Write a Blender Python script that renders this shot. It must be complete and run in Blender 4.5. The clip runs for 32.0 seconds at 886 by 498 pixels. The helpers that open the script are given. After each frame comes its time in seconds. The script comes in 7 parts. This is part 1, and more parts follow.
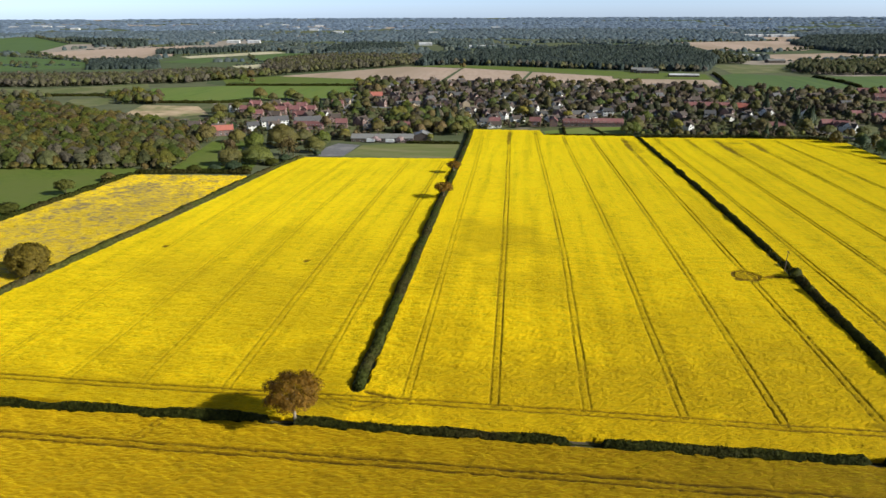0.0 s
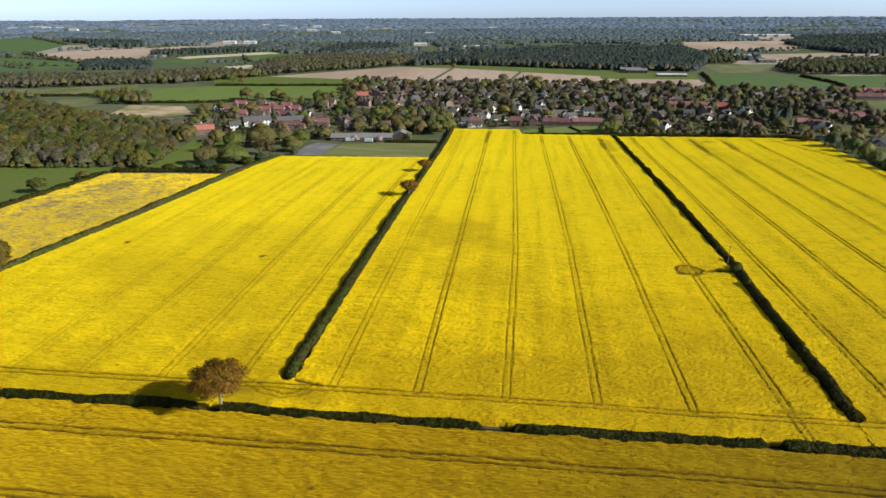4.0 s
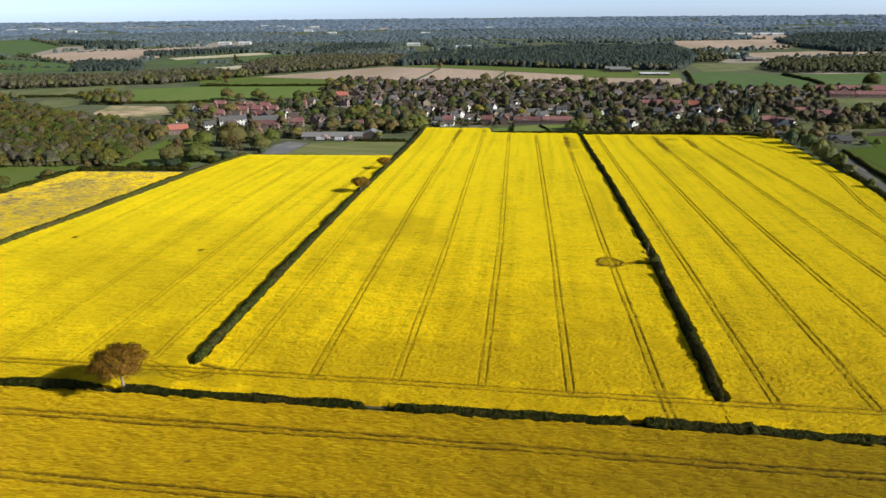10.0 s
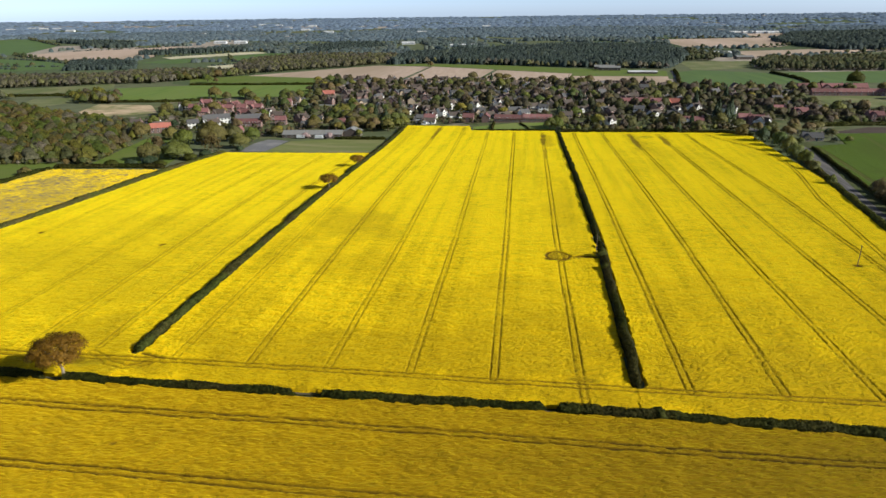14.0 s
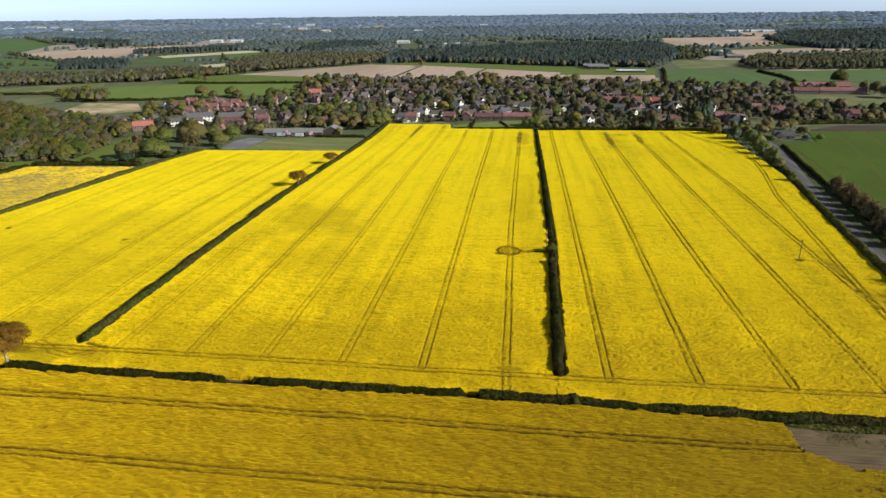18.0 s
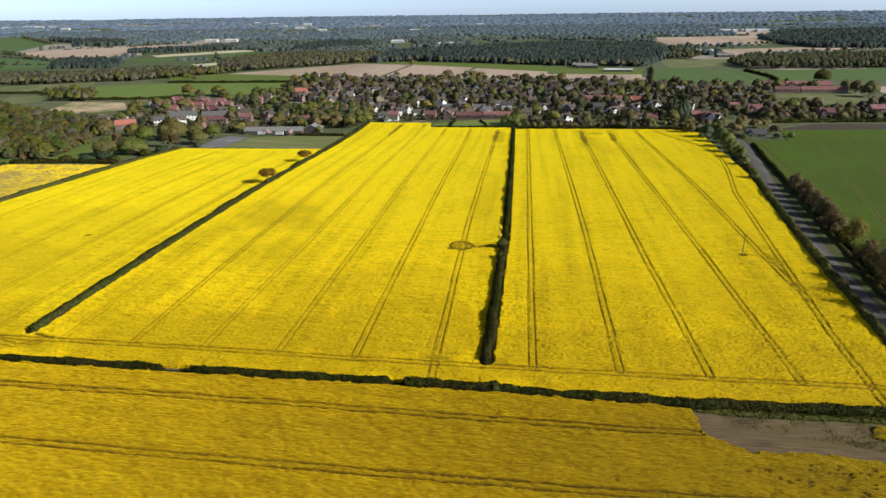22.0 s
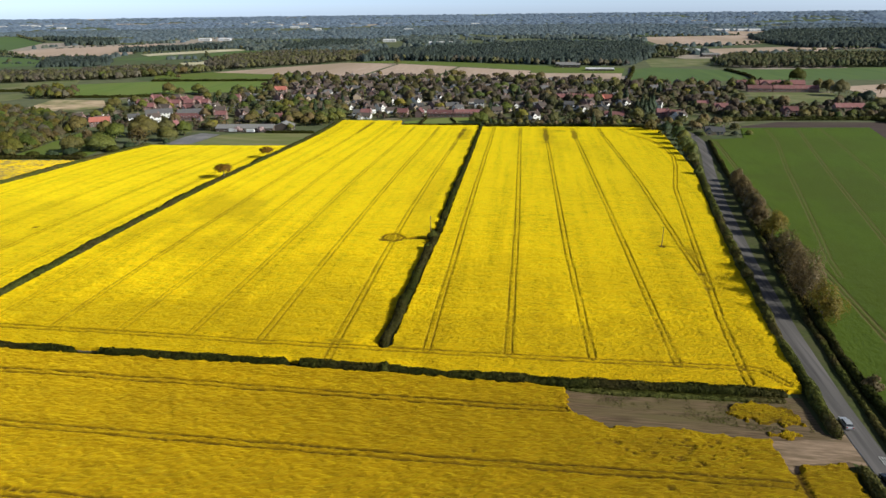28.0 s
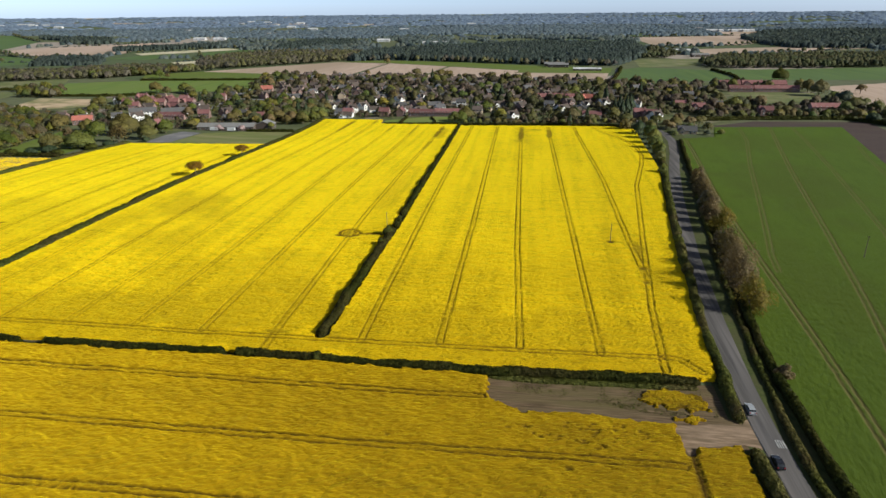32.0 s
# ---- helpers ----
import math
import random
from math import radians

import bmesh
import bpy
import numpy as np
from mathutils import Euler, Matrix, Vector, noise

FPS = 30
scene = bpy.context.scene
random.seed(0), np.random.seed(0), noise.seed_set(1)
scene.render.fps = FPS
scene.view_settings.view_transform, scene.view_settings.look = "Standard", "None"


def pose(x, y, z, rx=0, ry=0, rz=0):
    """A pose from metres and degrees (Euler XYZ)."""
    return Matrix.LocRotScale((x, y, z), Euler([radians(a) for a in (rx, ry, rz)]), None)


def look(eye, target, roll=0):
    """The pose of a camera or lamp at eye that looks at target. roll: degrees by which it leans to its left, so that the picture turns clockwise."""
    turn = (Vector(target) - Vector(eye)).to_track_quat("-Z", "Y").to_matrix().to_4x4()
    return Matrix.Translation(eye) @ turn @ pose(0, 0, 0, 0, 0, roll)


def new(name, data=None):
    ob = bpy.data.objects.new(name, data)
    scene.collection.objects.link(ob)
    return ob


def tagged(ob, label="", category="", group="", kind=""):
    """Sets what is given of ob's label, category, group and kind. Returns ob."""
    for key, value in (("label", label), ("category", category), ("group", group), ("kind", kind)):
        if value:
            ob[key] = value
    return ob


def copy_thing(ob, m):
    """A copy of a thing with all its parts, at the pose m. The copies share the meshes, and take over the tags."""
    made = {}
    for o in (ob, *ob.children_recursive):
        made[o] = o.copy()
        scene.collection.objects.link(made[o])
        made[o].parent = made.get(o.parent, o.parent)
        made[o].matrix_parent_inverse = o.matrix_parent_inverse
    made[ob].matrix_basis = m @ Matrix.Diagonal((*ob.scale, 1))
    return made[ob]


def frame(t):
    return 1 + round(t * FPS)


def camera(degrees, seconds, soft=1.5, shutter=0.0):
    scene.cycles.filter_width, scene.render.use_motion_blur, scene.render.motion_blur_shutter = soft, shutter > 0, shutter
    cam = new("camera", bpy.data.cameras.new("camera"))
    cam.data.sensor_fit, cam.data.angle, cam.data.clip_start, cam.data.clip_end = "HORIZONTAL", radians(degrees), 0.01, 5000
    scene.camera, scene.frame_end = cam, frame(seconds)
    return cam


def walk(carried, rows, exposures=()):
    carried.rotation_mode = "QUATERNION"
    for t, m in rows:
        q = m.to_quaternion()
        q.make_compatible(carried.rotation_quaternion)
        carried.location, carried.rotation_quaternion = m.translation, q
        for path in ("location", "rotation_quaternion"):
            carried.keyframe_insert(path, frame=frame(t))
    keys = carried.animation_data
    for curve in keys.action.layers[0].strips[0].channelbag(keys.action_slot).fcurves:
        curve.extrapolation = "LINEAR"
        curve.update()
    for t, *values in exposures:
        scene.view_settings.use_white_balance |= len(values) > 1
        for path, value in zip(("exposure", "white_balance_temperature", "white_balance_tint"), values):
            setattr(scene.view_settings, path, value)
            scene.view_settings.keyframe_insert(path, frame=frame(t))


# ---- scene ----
cam = camera(71.3, 32.0, soft=1.5)
METRES, EYE, TILT, LEAN, TURN = 161.691, 90.0, -91.3981, 17.3981, 0.6832
ROWS = [
    (0.0, 0.0, 0.0, 0.0, -17.39, 70.58, -6.34),
    (0.5, 0.0148, -0.0047, -0.0027, -17.43, 70.58, -6.35),
    (1.0, 0.029, -0.009, -0.0051, -17.44, 70.58, -6.35),
    (1.5, 0.0441, -0.0139, -0.0078, -17.45, 70.58, -6.37),
    (2.0, 0.0582, -0.0182, -0.0103, -17.43, 70.59, -6.39),
    (2.5, 0.0736, -0.0229, -0.013, -17.4, 70.6, -6.42),
    (3.0, 0.0878, -0.0271, -0.0155, -17.38, 70.6, -6.43),
    (3.5, 0.1033, -0.0317, -0.0183, -17.34, 70.6, -6.45),
    (5.5, 0.1629, -0.0506, -0.0301, -17.22, 70.6, -6.55),
    (6.0, 0.1769, -0.0552, -0.0324, -17.19, 70.58, -6.56),
    (6.5, 0.1923, -0.0598, -0.0354, -17.17, 70.58, -6.58),
    (7.0, 0.2064, -0.064, -0.0377, -17.16, 70.59, -6.6),
    (7.5, 0.2222, -0.0686, -0.0407, -17.12, 70.58, -6.63),
    (8.0, 0.2361, -0.0732, -0.0433, -17.12, 70.57, -6.64),
    (8.5, 0.2516, -0.0781, -0.046, -17.08, 70.57, -6.67),
    (9.0, 0.2656, -0.0828, -0.0484, -17.08, 70.57, -6.68),
    (9.5, 0.2811, -0.0878, -0.0512, -17.05, 70.57, -6.71),
    (10.0, 0.2949, -0.0922, -0.0535, -17.06, 70.57, -6.72),
    (10.5, 0.3103, -0.097, -0.0563, -17.04, 70.55, -6.74),
    (11.0, 0.3245, -0.1014, -0.059, -17.01, 70.54, -6.76),
    (11.5, 0.3399, -0.1063, -0.0617, -17.0, 70.53, -6.78),
    (12.0, 0.3537, -0.1106, -0.0643, -16.99, 70.5, -6.78),
    (12.5, 0.369, -0.1155, -0.0668, -16.98, 70.49, -6.81),
    (13.0, 0.3831, -0.1195, -0.0692, -16.97, 70.48, -6.81),
    (13.5, 0.3983, -0.1246, -0.0719, -16.97, 70.47, -6.84),
    (14.0, 0.4124, -0.1289, -0.0744, -16.96, 70.45, -6.85),
    (14.5, 0.4274, -0.1335, -0.0772, -16.97, 70.44, -6.86),
    (16.5, 0.4868, -0.1517, -0.0878, -16.97, 70.38, -6.93),
    (17.0, 0.501, -0.1562, -0.0901, -16.93, 70.37, -6.93),
    (17.5, 0.516, -0.1616, -0.093, -16.95, 70.36, -6.96),
    (18.0, 0.5298, -0.1662, -0.0954, -16.95, 70.35, -6.96),
    (18.5, 0.5451, -0.1712, -0.0981, -16.94, 70.34, -6.98),
    (19.0, 0.5593, -0.1756, -0.1007, -16.92, 70.33, -6.99),
    (19.5, 0.5744, -0.1804, -0.1034, -16.94, 70.33, -7.01),
    (20.0, 0.5882, -0.1849, -0.1061, -16.93, 70.31, -7.0),
    (20.5, 0.6036, -0.1897, -0.1088, -16.93, 70.31, -7.02),
    (21.0, 0.6175, -0.1941, -0.1112, -16.94, 70.3, -7.02),
    (21.5, 0.6329, -0.1989, -0.1141, -16.94, 70.29, -7.03),
    (22.0, 0.647, -0.2031, -0.1166, -16.94, 70.29, -7.03),
    (22.5, 0.6624, -0.2079, -0.1194, -16.93, 70.28, -7.05),
    (23.0, 0.6761, -0.2122, -0.1218, -16.94, 70.28, -7.04),
    (23.5, 0.6917, -0.2168, -0.1243, -16.94, 70.28, -7.07),
    (24.0, 0.7057, -0.2208, -0.1269, -16.94, 70.28, -7.06),
    (24.5, 0.721, -0.2255, -0.1297, -16.95, 70.27, -7.08),
    (25.0, 0.7351, -0.2294, -0.1321, -16.96, 70.28, -7.08),
    (25.5, 0.7505, -0.2339, -0.1348, -16.97, 70.28, -7.1),
    (27.5, 0.8103, -0.2506, -0.1453, -17.0, 70.28, -7.14),
    (28.0, 0.8245, -0.2547, -0.1476, -17.01, 70.26, -7.14),
    (28.5, 0.8398, -0.2591, -0.1503, -17.02, 70.26, -7.15),
    (29.0, 0.8538, -0.2634, -0.1528, -17.03, 70.27, -7.15),
    (29.5, 0.8691, -0.268, -0.1555, -17.04, 70.26, -7.16),
    (30.0, 0.883, -0.2725, -0.1582, -17.06, 70.26, -7.16),
    (30.5, 0.8983, -0.277, -0.1609, -17.06, 70.26, -7.17),
    (31.0, 0.9125, -0.2816, -0.1635, -17.07, 70.26, -7.17),
    (31.5, 0.9278, -0.2863, -0.166, -17.08, 70.26, -7.19),
    (32.0, 0.9417, -0.2907, -0.1686, -17.1, 70.26, -7.18),
]
walk(cam, [(t, pose(0, 0, EYE, TILT, LEAN, TURN) @ pose(METRES * x, METRES * y, METRES * z, 90 + pitch, roll, yaw)) for t, x, y, z, yaw, pitch, roll in ROWS],
     exposures=((0.0, 0.21, 6250, 10), (20.0, 0.19, 6250, 10), (31.0, 0.15, 6250, 10), (32.0, 0.11, 6250, 10)))

# ---- light ----
SUN_UP, SUN_AZ = 28.0, 102.0          # degrees above the horizon; clockwise from +y
sun_way = Vector((math.sin(radians(SUN_AZ)) * math.cos(radians(SUN_UP)), math.cos(radians(SUN_AZ)) * math.cos(radians(SUN_UP)), math.sin(radians(SUN_UP))))
sun_data = bpy.data.lights.new("sun", "SUN")
sun_data.energy, sun_data.angle, sun_data.color = 5.0, radians(0.6), (1.0, 0.962, 0.83)
sun = new("sun", sun_data)
sun.matrix_world = look(sun_way * 500, (0, 0, 0))
world = bpy.data.worlds.new("sky")
scene.world = world
world.use_nodes = True
wn = world.node_tree
sky = wn.nodes.new("ShaderNodeTexSky")
sky.sky_type, sky.sun_disc = "NISHITA", False
sky.sun_elevation, sky.sun_rotation = radians(SUN_UP), radians(SUN_AZ)
sky.altitude, sky.air_density, sky.dust_density, sky.ozone_density = 100, 1.0, 0.4, 2.0
wn.nodes["Background"].inputs["Strength"].default_value = 0.0695
way_up = wn.nodes.new("ShaderNodeSeparateXYZ")
wn.links.new(wn.nodes.new("ShaderNodeTexCoord").outputs["Generated"], way_up.inputs[0])
tone = wn.nodes.new("ShaderNodeValToRGB")      # clear blue spring sky, paler and bluer low down
tone.color_ramp.elements[0].position, tone.color_ramp.elements[0].color = 0.0, (1.40, 1.84, 3.15, 1)
tone.color_ramp.elements[1].position, tone.color_ramp.elements[1].color = 0.30, (1.16, 0.90, 0.72, 1)
wn.links.new(way_up.outputs["Z"], tone.inputs[0])
wmix = wn.nodes.new("ShaderNodeMixRGB")
wmix.blend_type, wmix.inputs[0].default_value = "MULTIPLY", 1.0
wn.links.new(sky.outputs[0], wmix.inputs[1])
wn.links.new(tone.outputs[0], wmix.inputs[2])
wn.links.new(wmix.outputs[0], wn.nodes["Background"].inputs["Color"])


# ---- materials ----
def node(nt, kind, **sets):
    n = nt.nodes.new(kind)
    for k, v in sets.items():
        n.inputs[k].default_value = v
    return n


def ramp(nt, fac, stops):
    r = nt.nodes.new("ShaderNodeValToRGB")
    el = r.color_ramp.elements
    while len(el) < len(stops):
        el.new(0.5)
    for e, (p, c) in zip(el, stops):
        e.position, e.color = p, (*c, 1)
    nt.links.new(fac, r.inputs[0])
    return r.outputs[0]


def mix(nt, fac, a, b, how="MIX"):
    m = nt.nodes.new("ShaderNodeMixRGB")
    m.blend_type = how
    for sock, v in zip(m.inputs, (fac, a, b)):
        if isinstance(v, (int, float)):
            sock.default_value = v
        elif isinstance(v, tuple):
            sock.default_value = (*v, 1)
        else:
            nt.links.new(v, sock)
    return m.outputs[0]


def calc(nt, how, a, b, clamp=False):
    m = nt.nodes.new("ShaderNodeMath")
    m.operation, m.use_clamp = how, clamp
    for sock, v in zip(m.inputs, (a, b)):
        if isinstance(v, (int, float)):
            sock.default_value = v
        else:
            nt.links.new(v, sock)
    return m.outputs[0]


def grain(nt, scale, detail=3.0, stretch=(1, 1, 1), coords="world", rough=0.55):
    """Noise, its scale in lumps a metre."""
    if coords == "world":
        src = nt.nodes.new("ShaderNodeNewGeometry").outputs["Position"]
    else:
        src = nt.nodes.new("ShaderNodeTexCoord").outputs["Object"]
    mp = nt.nodes.new("ShaderNodeMapping")
    mp.inputs["Scale"].default_value = stretch
    nt.links.new(src, mp.inputs[0])
    n = node(nt, "ShaderNodeTexNoise", Scale=scale, Detail=detail, Roughness=rough)
    nt.links.new(mp.outputs[0], n.inputs["Vector"])
    return n.outputs[0]


def start(name, rough=0.8, metal=0.0, spec=0.3):
    m = bpy.data.materials.new(name)
    m.use_nodes = True
    nt = m.node_tree
    b = nt.nodes["Principled BSDF"]
    b.inputs["Roughness"].default_value, b.inputs["Metallic"].default_value = rough, metal
    b.inputs["Specular IOR Level"].default_value = spec
    return m, nt, b


def relief(nt, b, height, depth, strength=0.6):
    bp = node(nt, "ShaderNodeBump", Strength=strength, Distance=depth)
    nt.links.new(height, bp.inputs["Height"])
    nt.links.new(bp.outputs[0], b.inputs["Normal"])


def surface(name, lo, hi, scale=0.5, rough=0.85, stain=None, stain_scale=0.02, stain_at=(0.45, 0.65), bump=0.02, stretch=(1, 1, 1), metal=0.0, spec=0.25, coords="world", vary=0.0):
    """Grain from lo to hi, with wide stains, a fine relief and, for repeats, a difference from piece to piece."""
    m, nt, b = start(name, rough, metal, spec)
    g = grain(nt, scale, 4, stretch, coords)
    col = ramp(nt, g, [(0.3, lo), (0.7, hi)])
    if stain:
        col = mix(nt, ramp(nt, grain(nt, stain_scale, 3, stretch, coords), [(stain_at[0], (0, 0, 0)), (stain_at[1], (1, 1, 1))]), col, stain)
    if vary:
        r = nt.nodes.new("ShaderNodeObjectInfo").outputs["Random"]
        col = mix(nt, 1.0, col, ramp(nt, r, [(0, (1 - vary,) * 3), (1, (1 + vary * 0.6,) * 3)]), "MULTIPLY")
    nt.links.new(col, b.inputs["Base Color"])
    if bump:
        relief(nt, b, g, bump)
    return m


def leafage(name, colours, by="object", shine=0.25, tuft=0.9, depth=1.0):
    """Leaves: a tone for each tree (by the object or by the mesh's own tint), a little for each leaf, and tufts so many
    a metre; depth sets their contrast, low where haze is imitated.
    """
    m, nt, b = start(name, 0.6, 0, shine)
    if by == "object":
        r = nt.nodes.new("ShaderNodeObjectInfo").outputs["Random"]
    else:
        a = nt.nodes.new("ShaderNodeAttribute")
        a.attribute_name = "tint"
        r = a.outputs["Fac"]
    n = len(colours)
    col = ramp(nt, r, [(i / max(1, n - 1), c) for i, c in enumerate(colours)])
    isl = nt.nodes.new("ShaderNodeNewGeometry").outputs["Random Per Island"]
    col = mix(nt, 1.0, col, ramp(nt, isl, [(0, (0.82, 0.83, 0.82)), (1, (1.2, 1.18, 1.14))]), "MULTIPLY")
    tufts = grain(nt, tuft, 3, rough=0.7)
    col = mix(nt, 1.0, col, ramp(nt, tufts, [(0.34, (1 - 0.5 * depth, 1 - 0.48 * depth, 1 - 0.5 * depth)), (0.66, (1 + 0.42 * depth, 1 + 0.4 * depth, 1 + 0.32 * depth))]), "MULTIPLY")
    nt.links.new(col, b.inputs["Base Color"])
    relief(nt, b, tufts, 0.55 / tuft, 0.8 * depth)
    tr = nt.nodes.new("ShaderNodeBsdfTranslucent")
    nt.links.new(col, tr.inputs["Color"])
    ms = nt.nodes.new("ShaderNodeMixShader")
    ms.inputs[0].default_value = 0.35
    nt.links.new(b.outputs[0], ms.inputs[1])
    nt.links.new(tr.outputs[0], ms.inputs[2])
    nt.links.new(ms.outputs[0], nt.nodes["Material Output"].inputs["Surface"])
    return m


def crop(name, flower, stem, soil, poor, glow=(1, 1, 1), sheen=0.0, streak=(0.22, 1.0, 0.9), bands=(1.0, 0.035, 1.0), grit=0.36, petal=0.0, matt=0.4, dark_fleck=0.0):
    """A crop whose mesh carries 'top' (how much flower a tuft shows), 'bare' (trodden or missing plants) and 'thin' (poor growth)."""
    m, nt, b = start(name, 0.8, 0, 0.1)

    def attr(n):
        a = nt.nodes.new("ShaderNodeAttribute")
        a.attribute_name = n
        return a.outputs["Fac"]
    full = lambda g: ramp(nt, g, [(0.35, (0, 0, 0)), (0.65, (1, 1, 1))])
    fine = grain(nt, 4.2, 4, rough=0.8)
    rows, wide = full(grain(nt, 0.42, 4, streak)), full(grain(nt, 0.022, 4))
    drift, flecks = full(grain(nt, 0.17, 3, bands)), full(grain(nt, 1.2, 3, (0.4, 1.0, 1.0)))
    f = calc(nt, "ADD", calc(nt, "MULTIPLY", attr("top"), 0.26), calc(nt, "MULTIPLY", ramp(nt, fine, [(0.39, (0, 0, 0)), (0.61, (1, 1, 1))]), 0.36))
    for part_of, k in ((rows, 0.19), (wide, 0.12), (drift, 0.17), (flecks, 0.20)):
        f = calc(nt, "ADD", f, calc(nt, "MULTIPLY", part_of, k))
    mid = tuple(0.60 * a + 0.40 * c for a, c in zip(flower, stem))
    col = ramp(nt, f, [(0.16, stem), (0.44, mid), (0.72, flower)])
    if dark_fleck:        # noise flecks that darken the crop
        col = mix(nt, 1.0, col, ramp(nt, grain(nt, 0.75, 3, (0.5, 0.7, 1.0), rough=0.7), [(0.30, (1 - 0.5 * dark_fleck, 1 - 0.52 * dark_fleck, 1 - 0.4 * dark_fleck)), (0.45, (1, 1, 1))]), "MULTIPLY")
        col = mix(nt, 1.0, col, ramp(nt, drift, [(0.1, (0.91, 0.90, 0.92)), (0.5, (1, 1, 1))]), "MULTIPLY")
    col = mix(nt, attr("thin"), col, mix(nt, ramp(nt, fine, [(0.35, (0, 0, 0)), (0.65, (1, 1, 1))]), poor, mid))
    col = mix(nt, attr("bare"), col, mix(nt, fine, soil, stem))
    nt.links.new(col, b.inputs["Base Color"])
    b.inputs["Diffuse Roughness"].default_value = matt
    if sheen:
        b.inputs["Sheen Roughness"].default_value = 0.35
        worn = calc(nt, "MAXIMUM", calc(nt, "MULTIPLY", attr("thin"), 0.75), attr("bare"))
        nt.links.new(calc(nt, "MULTIPLY", calc(nt, "SUBTRACT", 1.0, worn, True), calc(nt, "MULTIPLY", calc(nt, "ADD", calc(nt, "MULTIPLY", f, 0.7), 0.6, True), sheen)), b.inputs["Sheen Weight"])
        b.inputs["Sheen Tint"].default_value = (*glow, 1)
    relief(nt, b, fine, grit, 0.7)
    if petal:       # light that passes through the flowers
        tr = nt.nodes.new("ShaderNodeBsdfTranslucent")
        nt.links.new(mix(nt, 1.0, col, (1.15, 0.92, 0.5), "MULTIPLY"), tr.inputs["Color"])
        ms = nt.nodes.new("ShaderNodeMixShader")
        ms.inputs[0].default_value = petal
        nt.links.new(b.outputs[0], ms.inputs[1])
        nt.links.new(tr.outputs[0], ms.inputs[2])
        nt.links.new(ms.outputs[0], nt.nodes["Material Output"].inputs["Surface"])
    return m


RAPE = crop("flowering_rape", (0.97, 0.635, 0.001), (0.21, 0.124, 0.002), (0.055, 0.031, 0.008), (0.21, 0.120, 0.003), (1.0, 0.87, 0.01), 1.0, petal=0.18, matt=0.0, dark_fleck=0.55)
RAPE_WEST = crop("rape_in_full_flower", (0.88, 0.578, 0.001), (0.19, 0.112, 0.002), (0.055, 0.031, 0.008), (0.20, 0.115, 0.003), (1.0, 0.87, 0.01), 1.0, petal=0.18, matt=0.0, dark_fleck=0.55)
# south field's deeper yellow, darkened further for the steep near view
DEEP_RAPE = crop("deep_yellow_rape", (0.435, 0.266, 0.001), (0.14, 0.078, 0.002), (0.055, 0.031, 0.008), (0.19, 0.108, 0.003), (1.0, 0.87, 0.01), 0.7, bands=(0.035, 1.0, 1.0), matt=1.0)
THIN_RAPE = crop("patchy_rape", (0.75, 0.51, 0.006), (0.10, 0.085, 0.014), (0.30, 0.225, 0.15), (0.13, 0.105, 0.022), (1.0, 0.8, 0.05), 0.5, (0.4, 0.9, 0.9), (1.0, 0.3, 1.0))
WHEAT = crop("young_wheat", (0.080, 0.121, 0.011), (0.050, 0.077, 0.008), (0.21, 0.165, 0.062), (0.080, 0.086, 0.014), (0.3, 0.5, 0.05), 0.12, (0.9, 0.12, 0.9), (1.0, 0.06, 1.0), 0.1)
GRASS = surface("pasture", (0.12, 0.185, 0.028), (0.18, 0.25, 0.042), 0.3, 0.9, (0.19, 0.23, 0.06), 0.02)
YOUNG_CORN = surface("far_young_wheat", (0.070, 0.122, 0.032), (0.105, 0.165, 0.040), 0.06, 0.9, (0.085, 0.14, 0.038), 0.02, stretch=(1.2, 0.15, 1))
GRASS_DARK = surface("rich_pasture", (0.088, 0.132, 0.018), (0.135, 0.184, 0.026), 0.3, 0.9, (0.128, 0.160, 0.030), 0.02)
MEADOW = surface("dry_meadow", (0.105, 0.135, 0.042), (0.15, 0.17, 0.06), 0.25, 0.9, (0.21, 0.20, 0.095), 0.03)
STRIPED = surface("striped_pasture", (0.10, 0.165, 0.026), (0.165, 0.225, 0.042), 0.10, 0.9, (0.15, 0.20, 0.04), 0.02, stretch=(1.4, 0.12, 1))
LAWN = surface("mown_grass", (0.12, 0.15, 0.04), (0.19, 0.21, 0.06), 0.4, 0.9, (0.24, 0.22, 0.10), 0.05, stretch=(0.25, 1.6, 1))
DRILLED = surface("drilled_soil", (0.42, 0.31, 0.235), (0.52, 0.395, 0.31), 0.15, 0.95, (0.37, 0.28, 0.20), 0.01, stretch=(1, 0.15, 1))
PALE = surface("pale_stubble", (0.50, 0.45, 0.30), (0.62, 0.56, 0.40), 0.15, 0.95, (0.40, 0.38, 0.22), 0.02)
PLOUGHED = surface("ploughed_soil", (0.048, 0.032, 0.028), (0.085, 0.058, 0.050), 0.8, 0.95, (0.075, 0.055, 0.042), 0.05, stretch=(0.3, 1.5, 1))
SOIL = surface("trampled_soil", (0.062, 0.041, 0.021), (0.21, 0.145, 0.084), 0.9, 0.95, (0.135, 0.106, 0.046), 0.12, stretch=(0.16, 1.9, 1), bump=0.45)
GRAVEL = surface("sandy_gravel", (0.17, 0.118, 0.075), (0.37, 0.265, 0.18), 0.9, 0.95, (0.15, 0.11, 0.065), 0.3, stretch=(0.25, 1.6, 1), bump=0.2)
EARTH = surface("bare_earth", (0.34, 0.25, 0.15), (0.62, 0.48, 0.32), 0.05, 0.95, (0.16, 0.18, 0.06), 0.03)
